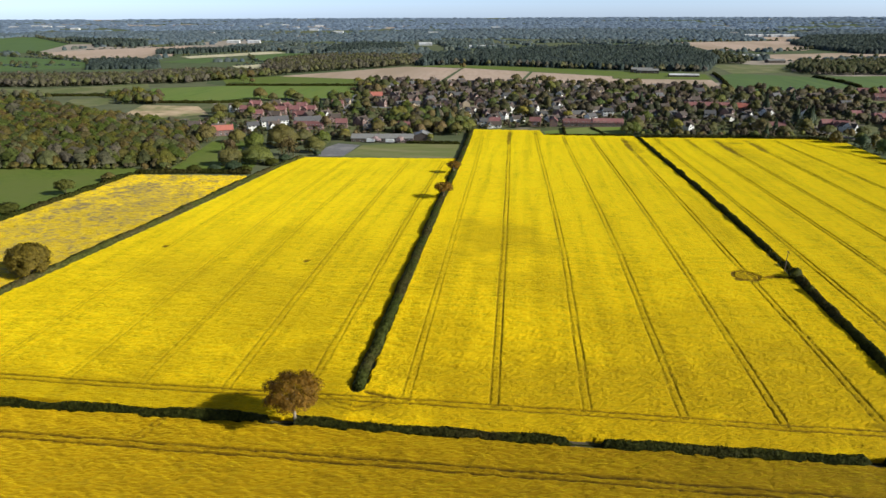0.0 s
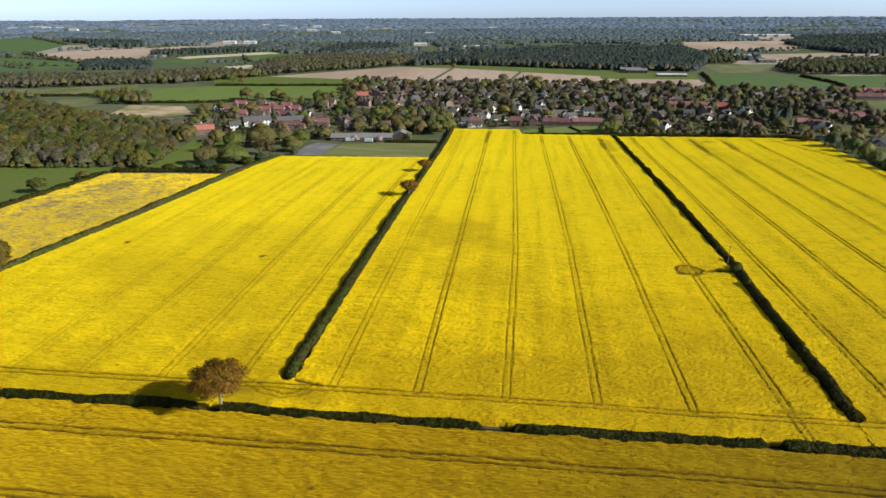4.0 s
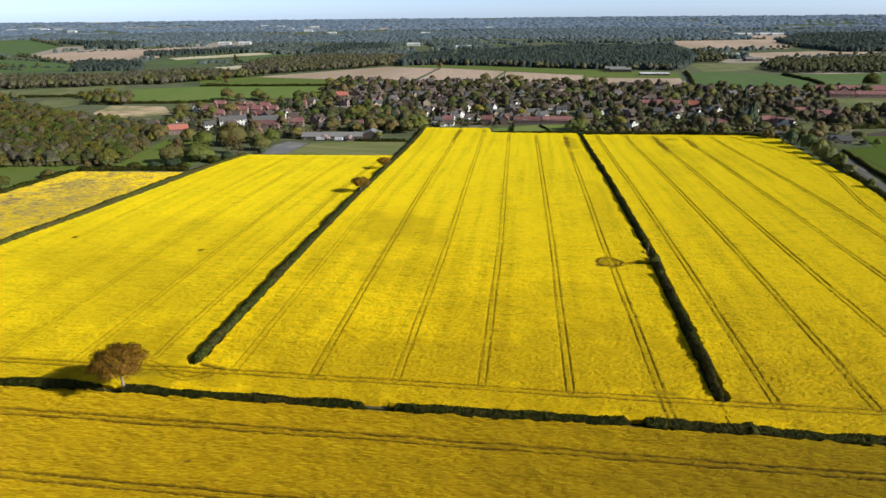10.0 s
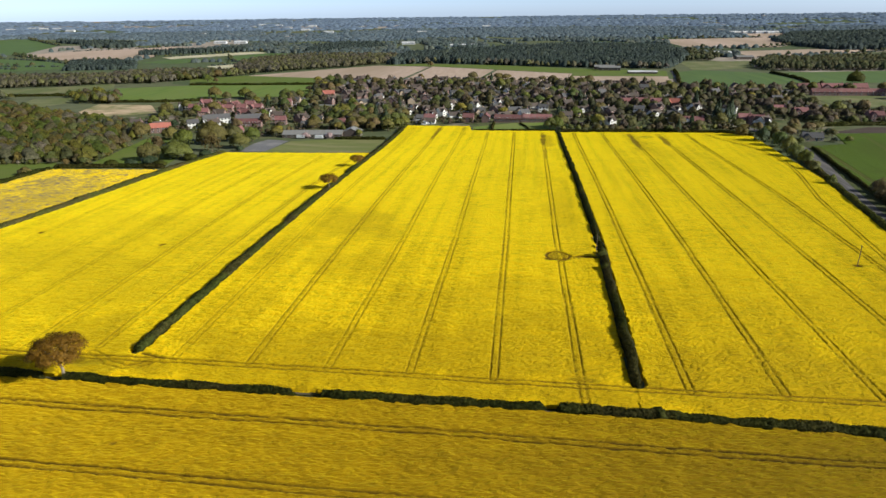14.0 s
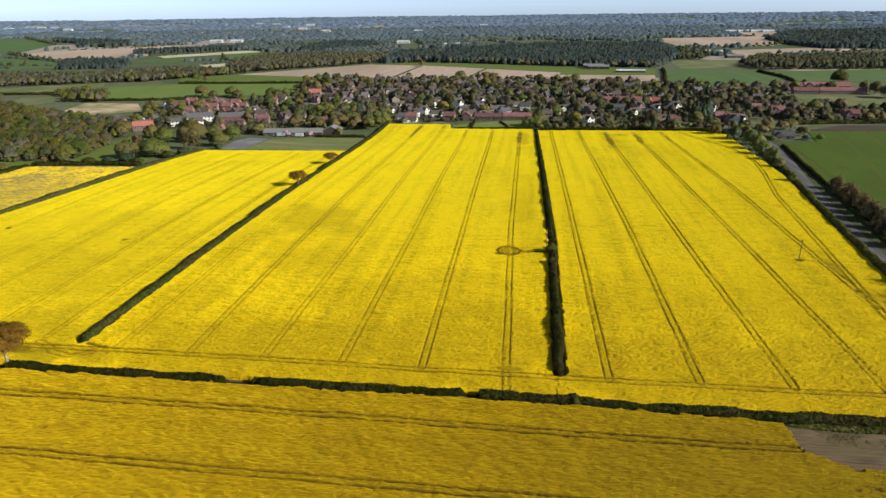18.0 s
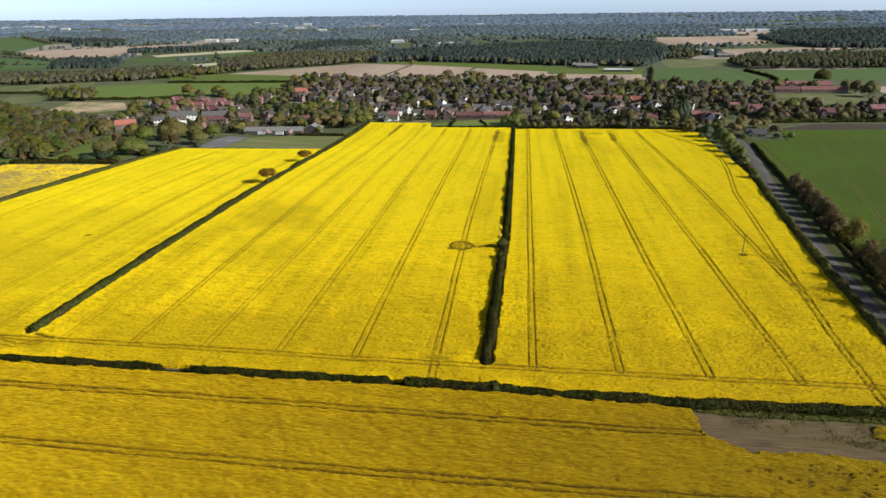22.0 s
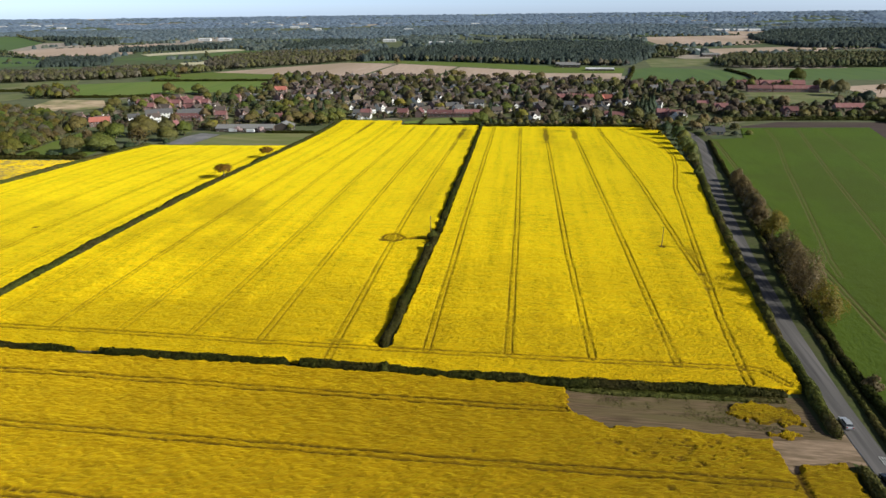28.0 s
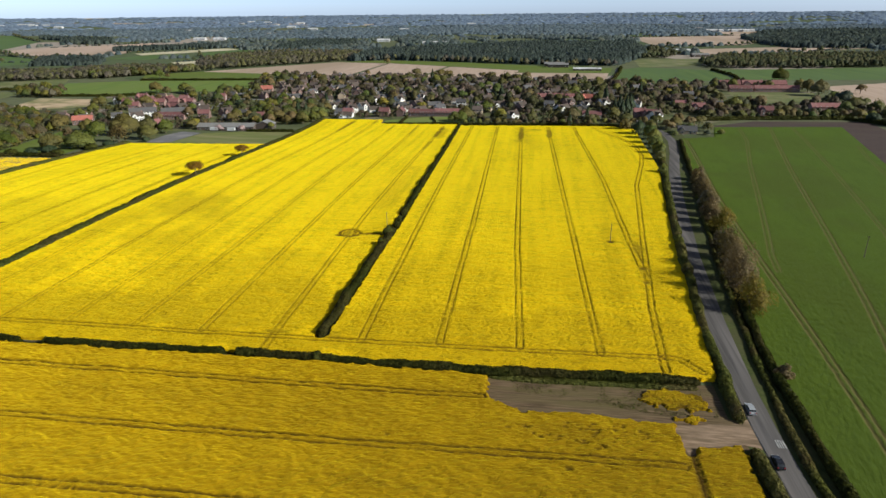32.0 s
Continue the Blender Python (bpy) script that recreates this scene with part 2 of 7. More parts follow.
TARMAC = surface("worn_tarmac", (0.070, 0.066, 0.066), (0.125, 0.117, 0.114), 0.7, 0.85, (0.165, 0.152, 0.148), 0.14, stretch=(2.4, 0.07, 1), bump=0.01)
YARD = surface("grey_tarmac_yard", (0.14, 0.14, 0.15), (0.20, 0.20, 0.21), 0.4, 0.85, (0.25, 0.24, 0.24), 0.08)
BANK = surface("dry_bank", (0.060, 0.058, 0.026), (0.15, 0.125, 0.085), 0.8, 0.95, (0.055, 0.068, 0.02), 0.12, bump=0.15)
VERGE = surface("rough_verge", (0.040, 0.055, 0.014), (0.085, 0.100, 0.028), 0.6, 0.95, (0.075, 0.075, 0.03), 0.08, bump=0.15)


def countryside():
    """Far farmland: a patchwork of fields in greens and drilled browns."""
    m, nt, b = start("countryside", 0.95, 0, 0.1)
    mp = nt.nodes.new("ShaderNodeMapping")
    mp.inputs["Scale"].default_value = (0.0042, 0.0030, 1)
    mp.inputs["Rotation"].default_value = (0, 0, 0.3)
    nt.links.new(nt.nodes.new("ShaderNodeNewGeometry").outputs["Position"], mp.inputs[0])
    vo = node(nt, "ShaderNodeTexVoronoi", Scale=1.0)
    vo.voronoi_dimensions, vo.distance = "2D", "CHEBYCHEV"
    nt.links.new(mp.outputs[0], vo.inputs["Vector"])
    sep = nt.nodes.new("ShaderNodeSeparateColor")
    nt.links.new(vo.outputs["Color"], sep.inputs[0])
    r = ramp(nt, sep.outputs[0], [(0.0, (0.085, 0.115, 0.055)), (0.3, (0.11, 0.13, 0.065)), (0.5, (0.14, 0.15, 0.085)), (0.68, (0.10, 0.13, 0.06)), (0.86, (0.11, 0.14, 0.07)), (0.9, (0.36, 0.31, 0.26)), (1.0, (0.38, 0.33, 0.28))])
    g = grain(nt, 0.05, 4)
    nt.links.new(mix(nt, 0.5, r, mix(nt, 1.0, r, ramp(nt, g, [(0.3, (0.6, 0.6, 0.6)), (0.7, (1.2, 1.2, 1.2))]), "MULTIPLY")), b.inputs["Base Color"])
    return m


LAND = countryside()
GARDEN = surface("gardens_and_yards", (0.06, 0.085, 0.025), (0.15, 0.15, 0.07), 0.08, 0.95, (0.24, 0.20, 0.16), 0.03, (0.56, 0.66))
BARK = surface("bark", (0.10, 0.075, 0.05), (0.22, 0.17, 0.12), 3.0, 0.95, bump=0.03, coords="object")
PALE_BARK = surface("pale_bark", (0.24, 0.19, 0.14), (0.42, 0.34, 0.26), 3.0, 0.9, bump=0.03, coords="object")
WHITE = surface("white_line_paint", (0.34, 0.34, 0.33), (0.52, 0.52, 0.50), 2.0, 0.7, (0.3, 0.3, 0.3), 0.9, bump=0)

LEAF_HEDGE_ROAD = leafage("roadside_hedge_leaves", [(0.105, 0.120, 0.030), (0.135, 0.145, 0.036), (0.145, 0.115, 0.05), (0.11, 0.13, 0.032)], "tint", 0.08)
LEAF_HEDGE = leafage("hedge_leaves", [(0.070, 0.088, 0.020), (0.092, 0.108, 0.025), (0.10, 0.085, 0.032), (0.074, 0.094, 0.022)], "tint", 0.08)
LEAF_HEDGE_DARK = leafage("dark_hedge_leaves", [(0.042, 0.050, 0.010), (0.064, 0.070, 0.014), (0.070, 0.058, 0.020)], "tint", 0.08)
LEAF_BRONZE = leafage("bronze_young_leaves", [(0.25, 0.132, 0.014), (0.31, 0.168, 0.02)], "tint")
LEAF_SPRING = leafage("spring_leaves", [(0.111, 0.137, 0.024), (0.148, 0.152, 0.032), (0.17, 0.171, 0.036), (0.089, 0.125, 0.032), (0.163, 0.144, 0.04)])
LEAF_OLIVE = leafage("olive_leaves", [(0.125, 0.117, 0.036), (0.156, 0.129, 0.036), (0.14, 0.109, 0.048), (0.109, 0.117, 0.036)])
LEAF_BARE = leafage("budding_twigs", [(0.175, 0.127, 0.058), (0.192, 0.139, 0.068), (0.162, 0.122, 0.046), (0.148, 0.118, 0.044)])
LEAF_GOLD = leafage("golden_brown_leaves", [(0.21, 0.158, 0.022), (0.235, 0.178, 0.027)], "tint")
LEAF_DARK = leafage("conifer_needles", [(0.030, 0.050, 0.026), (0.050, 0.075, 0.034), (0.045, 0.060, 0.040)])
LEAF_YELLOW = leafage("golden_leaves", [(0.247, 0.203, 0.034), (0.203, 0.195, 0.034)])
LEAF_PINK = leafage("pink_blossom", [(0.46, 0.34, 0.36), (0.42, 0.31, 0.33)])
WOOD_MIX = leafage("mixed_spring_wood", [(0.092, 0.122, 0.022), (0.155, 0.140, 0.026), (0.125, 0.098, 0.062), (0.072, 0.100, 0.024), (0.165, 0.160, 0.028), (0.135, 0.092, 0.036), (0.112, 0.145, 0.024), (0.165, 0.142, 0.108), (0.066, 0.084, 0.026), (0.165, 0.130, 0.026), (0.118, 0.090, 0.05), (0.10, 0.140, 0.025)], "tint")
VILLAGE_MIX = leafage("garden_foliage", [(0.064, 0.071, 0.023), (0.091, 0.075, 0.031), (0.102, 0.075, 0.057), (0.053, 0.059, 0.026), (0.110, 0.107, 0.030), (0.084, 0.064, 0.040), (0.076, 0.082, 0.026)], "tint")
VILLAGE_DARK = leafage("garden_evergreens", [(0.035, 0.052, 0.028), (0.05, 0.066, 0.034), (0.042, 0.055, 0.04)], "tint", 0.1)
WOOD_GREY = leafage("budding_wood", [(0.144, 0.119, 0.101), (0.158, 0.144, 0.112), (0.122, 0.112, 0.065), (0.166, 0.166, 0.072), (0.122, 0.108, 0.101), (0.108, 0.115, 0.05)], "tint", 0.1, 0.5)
# blue-green of pines, lightened and blued further to imitate haze
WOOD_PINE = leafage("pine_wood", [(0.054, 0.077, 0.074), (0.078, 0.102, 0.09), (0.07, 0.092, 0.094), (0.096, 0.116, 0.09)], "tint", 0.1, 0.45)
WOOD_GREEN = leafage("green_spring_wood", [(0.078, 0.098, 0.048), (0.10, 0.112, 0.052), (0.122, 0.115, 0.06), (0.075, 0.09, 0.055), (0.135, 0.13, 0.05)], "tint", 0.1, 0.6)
# haze painted into the leaf colours: bluer, paler and flatter with distance
WOOD_FAR_HAZE = leafage("distant_woods", [(0.106, 0.141, 0.132), (0.129, 0.164, 0.152), (0.138, 0.164, 0.162), (0.115, 0.155, 0.167), (0.175, 0.193, 0.157), (0.097, 0.132, 0.137)], "tint", 0.1, 0.3, 0.5)
WOOD_FURTHER_HAZE = leafage("hazy_further_woods", [(0.135, 0.185, 0.225), (0.155, 0.205, 0.24), (0.165, 0.205, 0.24), (0.14, 0.195, 0.25), (0.18, 0.22, 0.24), (0.125, 0.175, 0.225)], "tint", 0.1, 0.15, 0.3)
WOOD_HORIZON_HAZE = leafage("hazy_horizon_woods", [(0.20, 0.275, 0.395), (0.22, 0.29, 0.405), (0.21, 0.28, 0.40), (0.24, 0.31, 0.41), (0.195, 0.27, 0.39)], "tint", 0.1, 0.08, 0.3)


# ---- shapes ----
def ter(x, y):
    """The lie of the land: a shallow hollow by the village, and a slow rise far off, shaped to fit the camera's horizon
    line.
    """
    x, y = np.asarray(x, float), np.asarray(y, float)
    r = np.hypot(x, y)
    return -10 * np.exp(-((x + 80) / 170) ** 2 / 2 - ((y - 540) / 130) ** 2 / 2) + 72 * (np.maximum(r - 1400, 0) / 3500) ** 1.2


def lattice(x, y, size, seed):
    """Smooth value noise from 0 to 1 with lumps of that size."""
    tab = np.random.RandomState(seed).rand(256, 256)
    u, v = np.asarray(x) / size, np.asarray(y) / size
    i, j = np.floor(u).astype(int), np.floor(v).astype(int)
    a, b = u - i, v - j
    a, b = a * a * (3 - 2 * a), b * b * (3 - 2 * b)
    i0, j0, i1, j1 = i % 256, j % 256, (i + 1) % 256, (j + 1) % 256
    return (tab[i0, j0] * (1 - a) + tab[i1, j0] * a) * (1 - b) + (tab[i0, j1] * (1 - a) + tab[i1, j1] * a) * b


def sheet(name, verts, faces, material, attrs=None, smooth=False, normals=None):
    """Mesh data from arrays: verts n x 3, faces m x 3 or m x 4."""
    me = bpy.data.meshes.new(name)
    verts, faces = np.asarray(verts, np.float32), np.asarray(faces, np.int32)
    k = faces.shape[1]
    me.vertices.add(len(verts))
    me.vertices.foreach_set("co", verts.ravel())
    me.loops.add(faces.size)
    me.loops.foreach_set("vertex_index", faces.ravel())
    me.polygons.add(len(faces))
    me.polygons.foreach_set("loop_start", np.arange(0, faces.size, k, dtype=np.int32))
    me.polygons.foreach_set("use_smooth", np.full(len(faces), smooth))
    for key, val in (attrs or {}).items():
        me.attributes.new(key, "FLOAT", "POINT").data.foreach_set("value", np.asarray(val, np.float32))
    me.update(calc_edges=True)
    if normals is not None:
        me.normals_split_custom_set_from_vertices(normals)
    me.materials.append(material)
    return me


def hang(ob, parent):
    ob.parent = parent
    return ob


def part(name, bm, material, parent, label=""):
    """Links a bmesh as one mesh object under a thing or a part."""
    me = bpy.data.meshes.new(name)
    bm.to_mesh(me)
    bm.free()
    me.materials.append(material)
    ob = hang(new(name, me), parent)
    return tagged(ob, label) if label else ob


def box(bm, x0, y0, z0, x1, y1, z1, bevel=0.0):
    r = bmesh.ops.create_cube(bm, size=1.0, matrix=Matrix.Translation(((x0 + x1) / 2, (y0 + y1) / 2, (z0 + z1) / 2)) @ Matrix.Diagonal((x1 - x0, y1 - y0, z1 - z0, 1)))
    if bevel:
        es = list({e for v in r["verts"] for e in v.link_edges})
        bmesh.ops.bevel(bm, geom=es, offset=bevel, segments=2, affect="EDGES", profile=0.5)
    return bm


def boxes(*rows):
    bm = bmesh.new()
    for r in rows:
        box(bm, *r)
    return bm


def prism(bm, ring, depth, axis="y"):
    """A flat outline (a, z), pulled along an axis from -depth to depth."""
    lo, hi = [], []
    for a, z in ring:
        p, q = ((a, -depth, z), (a, depth, z)) if axis == "y" else ((-depth, a, z), (depth, a, z))
        lo.append(bm.verts.new(p))
        hi.append(bm.verts.new(q))
    n = len(ring)
    bm.faces.new(lo)
    bm.faces.new(hi[::-1])
    for i in range(n):
        bm.faces.new((lo[i], hi[i], hi[(i + 1) % n], lo[(i + 1) % n]))
    bmesh.ops.recalc_face_normals(bm, faces=bm.faces)
    return bm


def tube(path, radii, sides=6):
    """Arrays of a tapered tube along points."""
    path = np.asarray(path, float)
    vs, fs = [], []
    for i, (p, r) in enumerate(zip(path, radii)):
        d = path[min(i + 1, len(path) - 1)] - path[max(i - 1, 0)]
        d /= np.linalg.norm(d) + 1e-9
        a = np.cross(d, (0.31, 0.9, 0.2))
        a /= np.linalg.norm(a) + 1e-9
        b = np.cross(d, a)
        for k in range(sides):
            w = 2 * math.pi * k / sides
            vs.append(p + r * (a * math.cos(w) + b * math.sin(w)))
        if i:
            for k in range(sides):
                o, k1 = (i - 1) * sides, (k + 1) % sides
                fs.append((o + k, o + k1, o + sides + k1, o + sides + k))
    return np.array(vs), np.array(fs)


def merge(pieces):
    vs, fs, n = [], [], 0
    for v, f in pieces:
        vs.append(v)
        fs.append(np.asarray(f) + n)
        n += len(v)
    return np.concatenate(vs), np.concatenate(fs)


def flakes(points, normals, size, rng, droop=0.5):
    """An uneven leafy flake at every point. Returns verts, quads."""
    n = len(points)
    nn = normals + rng.normal(0, droop, (n, 3))
    nn /= np.linalg.norm(nn, axis=1, keepdims=True) + 1e-9
    a = np.cross(nn, rng.normal(0, 1, (n, 3)))
    a /= np.linalg.norm(a, axis=1, keepdims=True) + 1e-9
    b = np.cross(nn, a)
    s = (np.asarray(size) * rng.uniform(0.6, 1.35, n))[:, None]
    j = lambda: rng.uniform(0.55, 1.25, (n, 1))
    v = np.stack([points - a * s * j() - b * s * 0.4 * j(), points + a * s * 0.3 * j() - b * s * j(), points + a * s * j() + b * s * 0.4 * j() + nn * s * 0.3, points - a * s * 0.3 * j() + b * s * j()], 1).reshape(-1, 3)
    return v, np.arange(n)[:, None] * 4 + np.array([[0, 1, 2, 3]])


def ball():
    """A rounded cube of 24 quads, radius 1."""
    vs, fs, ids = [], [], {}
    for ax in range(3):
        for sg in (-1, 1):
            g = [[None] * 3 for _ in range(3)]
            for i in range(3):
                for j in range(3):
                    q = [0.0, 0.0, 0.0]
                    q[ax], q[(ax + 1) % 3], q[(ax + 2) % 3] = sg, i - 1.0, j - 1.0
                    key = tuple(q)
                    if key not in ids:
                        ids[key] = len(vs)
                        vs.append(np.array(q) / np.linalg.norm(q))
                    g[i][j] = ids[key]
            for i in range(2):
                for j in range(2):
                    f = [g[i][j], g[i + 1][j], g[i + 1][j + 1], g[i][j + 1]]
                    fs.append(f if sg > 0 else f[::-1])
    return np.array(vs), np.array(fs)


BALL_V, BALL_F = ball()
DOME_F = BALL_F[BALL_V[BALL_F][:, :, 2].mean(1) > -0.1]


def clump(rng, bodies, n, size, cone=False):
    """A crown of radius 1 and height 1 for a wood: rounded boughs, rough all over, with loose sprays of leaves."""
    vs, fs, ns, o = [], [], [], 0
    for i in range(bodies):
        w = i * 2.39996 + rng.normal(0, 0.3)
        if bodies == 1:
            c, r = np.array([0, 0, 0.02]), np.array([1.0, 1.0, 0.92])
        elif i == 0:
            c, r = np.array([rng.normal(0, 0.08), rng.normal(0, 0.08), 0.46]), np.array([0.62, 0.62, 0.54])
        else:
            h = rng.uniform(0.22, 0.5)
            c, r = np.array([math.cos(w) * 0.52, math.sin(w) * 0.52, h]), rng.uniform(0.36, 0.52) * np.array([1, 1, 0.8])
        v = c + BALL_V * r * rng.uniform(*((0.78, 1.2) if bodies > 1 else (0.86, 1.1)), (len(BALL_V), 1))
        if cone:
            v[:, :2] *= np.clip(1.25 - v[:, 2:3], 0.1, 1)
        v[:, 2] = np.clip(v[:, 2], 0.0, 1.08)
        nn = BALL_V * 0.8 + c * (0.5, 0.5, 0.1) + rng.normal(0, 0.22, BALL_V.shape) + (0, 0, 0.15)
        vs.append(v)
        fs.append(DOME_F + o)
        ns.append(nn)
        o += len(v)
    if n:
        d = rng.normal(0, 1, (n, 3))
        d[:, 2] = np.abs(d[:, 2]) * 0.9
        d /= np.linalg.norm(d, axis=1, keepdims=True)
        p = d * (0.86, 0.86, 0.9) * rng.uniform(0.86, 1.1, (n, 1)) + (0, 0, 0.06)
        if cone:
            p[:, :2] *= np.clip(1.25 - p[:, 2:3], 0.1, 1)
        v, f = flakes(p, d, size, rng, 0.5)
        vs.append(v)
        fs.append(f + o)
        ns.append(bulge(d, rng, 0.3))
    ns = np.concatenate(ns)
    return np.concatenate(vs), np.concatenate(fs), ns / np.linalg.norm(ns, axis=1, keepdims=True)


def bulge(nn, rng, loose=0.22):
    """Normals of leaves that shade like the rounded mass they belong to."""
    nn = nn + rng.normal(0, loose, nn.shape)
    nn = nn / (np.linalg.norm(nn, axis=1, keepdims=True) + 1e-9)
    return np.repeat(nn, 4, axis=0)


def airy(rng, n, rx, rz, base, lobes, size):
    """Loose leaf flakes of an open crown of radius rx and half-height rz, whose underside is at base; verts, quads and the rounded crown's normals."""
    c = rng.normal(0, 1, (lobes, 3))
    c *= rng.uniform(0.35, 0.72, (lobes, 1)) / np.linalg.norm(c, axis=1, keepdims=True)
    c[:, 2] = np.abs(c[:, 2]) - 0.28
    rad = rng.uniform(0.32, 0.52, lobes) * min(1.0, (9 / lobes) ** 0.4)
    k = rng.randint(0, lobes, n)
    d = rng.normal(0, 1, (n, 3))
    d[:, 2] = np.abs(d[:, 2]) * np.where(rng.rand(n) < 0.8, 1, -1)
    d /= np.linalg.norm(d, axis=1, keepdims=True)
    p = c[k] + d * rad[k][:, None] * rng.uniform(0.7, 1.05, (n, 1))
    nn = d * 0.5 + p * 0.85 + (0, 0, 0.3)
    p[:, :2] -= p[:, :2].mean(0)
    z0, z1 = np.percentile(p[:, 2], 2), np.percentile(p[:, 2], 98)
    wide = np.percentile(np.hypot(p[:, 0], p[:, 1]), 96)
    p = np.concatenate([p[:, :2] / wide * rx, base + (p[:, 2:3] - z0) / (z1 - z0) * 2 * rz], 1)
    v, f = flakes(p, nn, size, rng, 0.35)
    return v, f, bulge(nn, rng, 0.3)


def spreading(rng, n, rx, low, high, size, boughs=30, flare=0.9, solid=0.74):
    """A broad crown between two heights: leafy boughs fanned over a flattened dome and drawn in below; verts, quads and normals."""
    mid, up, down = low + 0.5 * (high - low), 0.5 * (high - low), 0.5 * (high - low)
    h = 1 - 1.55 * (np.arange(boughs) + 0.5) / boughs
    w = np.arange(boughs) * 2.39996 + rng.normal(0, 0.2, boughs)
    out = np.sqrt(1 - h ** 2) * np.where(h < 0, 1 + flare * h, 1) * rng.uniform(0.85, 1.08, boughs)
    rad = rx * rng.uniform(0.24, 0.36, boughs)
    c = np.stack([out * np.cos(w) * rx * 0.74, out * np.sin(w) * rx * 0.74, mid + h * np.where(h > 0, up * 0.72, down * 1.3)], 1)
    c[:, :2] -= c[:, :2].mean(0)
    hub = np.array([0, 0, low])
    vs, fs, ns, o = [], [], [], 0
    for i in range(boughs):
        away = (c[i] - hub) / np.linalg.norm(c[i] - hub)
        flat = np.array([1, 1, 0.62]) * rad[i]
        vs.append(c[i] + BALL_V * flat * solid * rng.uniform(0.75, 1.15, (len(BALL_V), 1)))
        fs.append(BALL_F + o)
        ns.append(BALL_V * 0.7 + away * 0.5 + (0, 0, 0.15))
        o += len(BALL_V)
        k = n // boughs
        d = rng.normal(0, 1, (k, 3)) + away * 0.7
        d /= np.linalg.norm(d, axis=1, keepdims=True)
        v, f = flakes(c[i] + d * flat * rng.uniform(0.7, 1.18, (k, 1)), d, size, rng, 0.6)
        vs.append(v)
        fs.append(f + o)
        ns.append(np.repeat(d * 0.7 + away * 0.5 + (0, 0, 0.15) + rng.normal(0, 0.25, d.shape), 4, axis=0))
        o += len(v)
    ns = np.concatenate(ns)
    return np.concatenate(vs), np.concatenate(fs), ns / np.linalg.norm(ns, axis=1, keepdims=True)


def limbs(rng, height, base, rx, r0, n=7, flare=0.0, fine=True):
    """A tapered trunk with limbs that fork into the crown."""
    out = []
    top = np.array([0, 0, height * 0.8])
    trunk = np.array([(0, 0, 0), (0.02 * height * rng.normal(), 0.02 * height * rng.normal(), base * 0.6), (0, 0.2, base), top * (1, 1, 0.75), top])
    out.append(tube(trunk, [r0 * 1.35, r0, r0 * 0.85, r0 * 0.45, r0 * 0.12], 8 if fine else 5))
    for i in range(n):
        w = 2 * math.pi * (i + rng.rand() * 0.6) / n
        s = base * rng.uniform(0.8, 1.35)
        up = (height - base) * rng.uniform(0.3, 0.75)
        e = rx * rng.uniform(0.45, 0.7) * (1 - flare * max(0.0, 0.75 - up / (height - base)))
        p0 = np.array((0, 0, min(s, height * 0.7)))
        p2 = np.array((e * math.cos(w), e * math.sin(w), base + up))
        p1 = (p0 + p2) / 2 + (0, 0, 0.12 * up)
        out.append(tube([p0, p1, p2], [r0 * 0.45, r0 * 0.28, r0 * 0.08], 5 if fine else 3))
        for _ in range(3 if fine else 1):
            w2 = w + rng.normal(0, 0.7)
            q = p1 + np.array((math.cos(w2), math.sin(w2), rng.uniform(0.5, 1.1))) * e * rng.uniform(0.3, 0.55)
            out.append(tube([p1, (p1 + q) / 2 + (0, 0, 0.2), q], [r0 * 0.2, r0 * 0.12, r0 * 0.04], 4))
    return merge(out)


def tree(name, label, height, rx, leaf, seed, n=420, base=None, size=0.8, cone=False, lobes=9, r0=None, bark=None, at=(0, 0), group="", tint=None, bodies=0, boughs=0, flare=0.0):
    """A trunk with limbs and a crown: of spreading boughs, of rounded bodies, or of loose leaves."""
    rng = np.random.RandomState(seed)
    base = height * 0.25 if base is None else base
    root = tagged(new(name), label, "tree", group)
    v, f = limbs(rng, height, max(base, 0.6), rx, r0 or height * 0.028, 2 if cone else 7 if n > 900 else 4, flare, n > 900)
    hang(new("trunk", sheet("trunk", v, f, bark or BARK, smooth=True)), root)
    if boughs:
        v, f, nn = spreading(rng, n, rx, base, height, size, boughs, flare, 0.45 if leaf is LEAF_BRONZE else 0.74)
    elif bodies:
        v, f, nn = clump(rng, bodies, n, size, cone)
        v = v * (rx, rx, height - base) + (0, 0, base)
    else:
        v, f, nn = airy(rng, n, rx, (height - base) / 2, base, lobes, size)
    hang(new("crown", sheet("crown", v, f, leaf, {"tint": np.full(len(v), rng.rand() if tint is None else tint)}, True, nn)), root)
    root.matrix_basis = pose(at[0], at[1], float(ter(*at)), 0, 0, rng.rand() * 360)
    return root


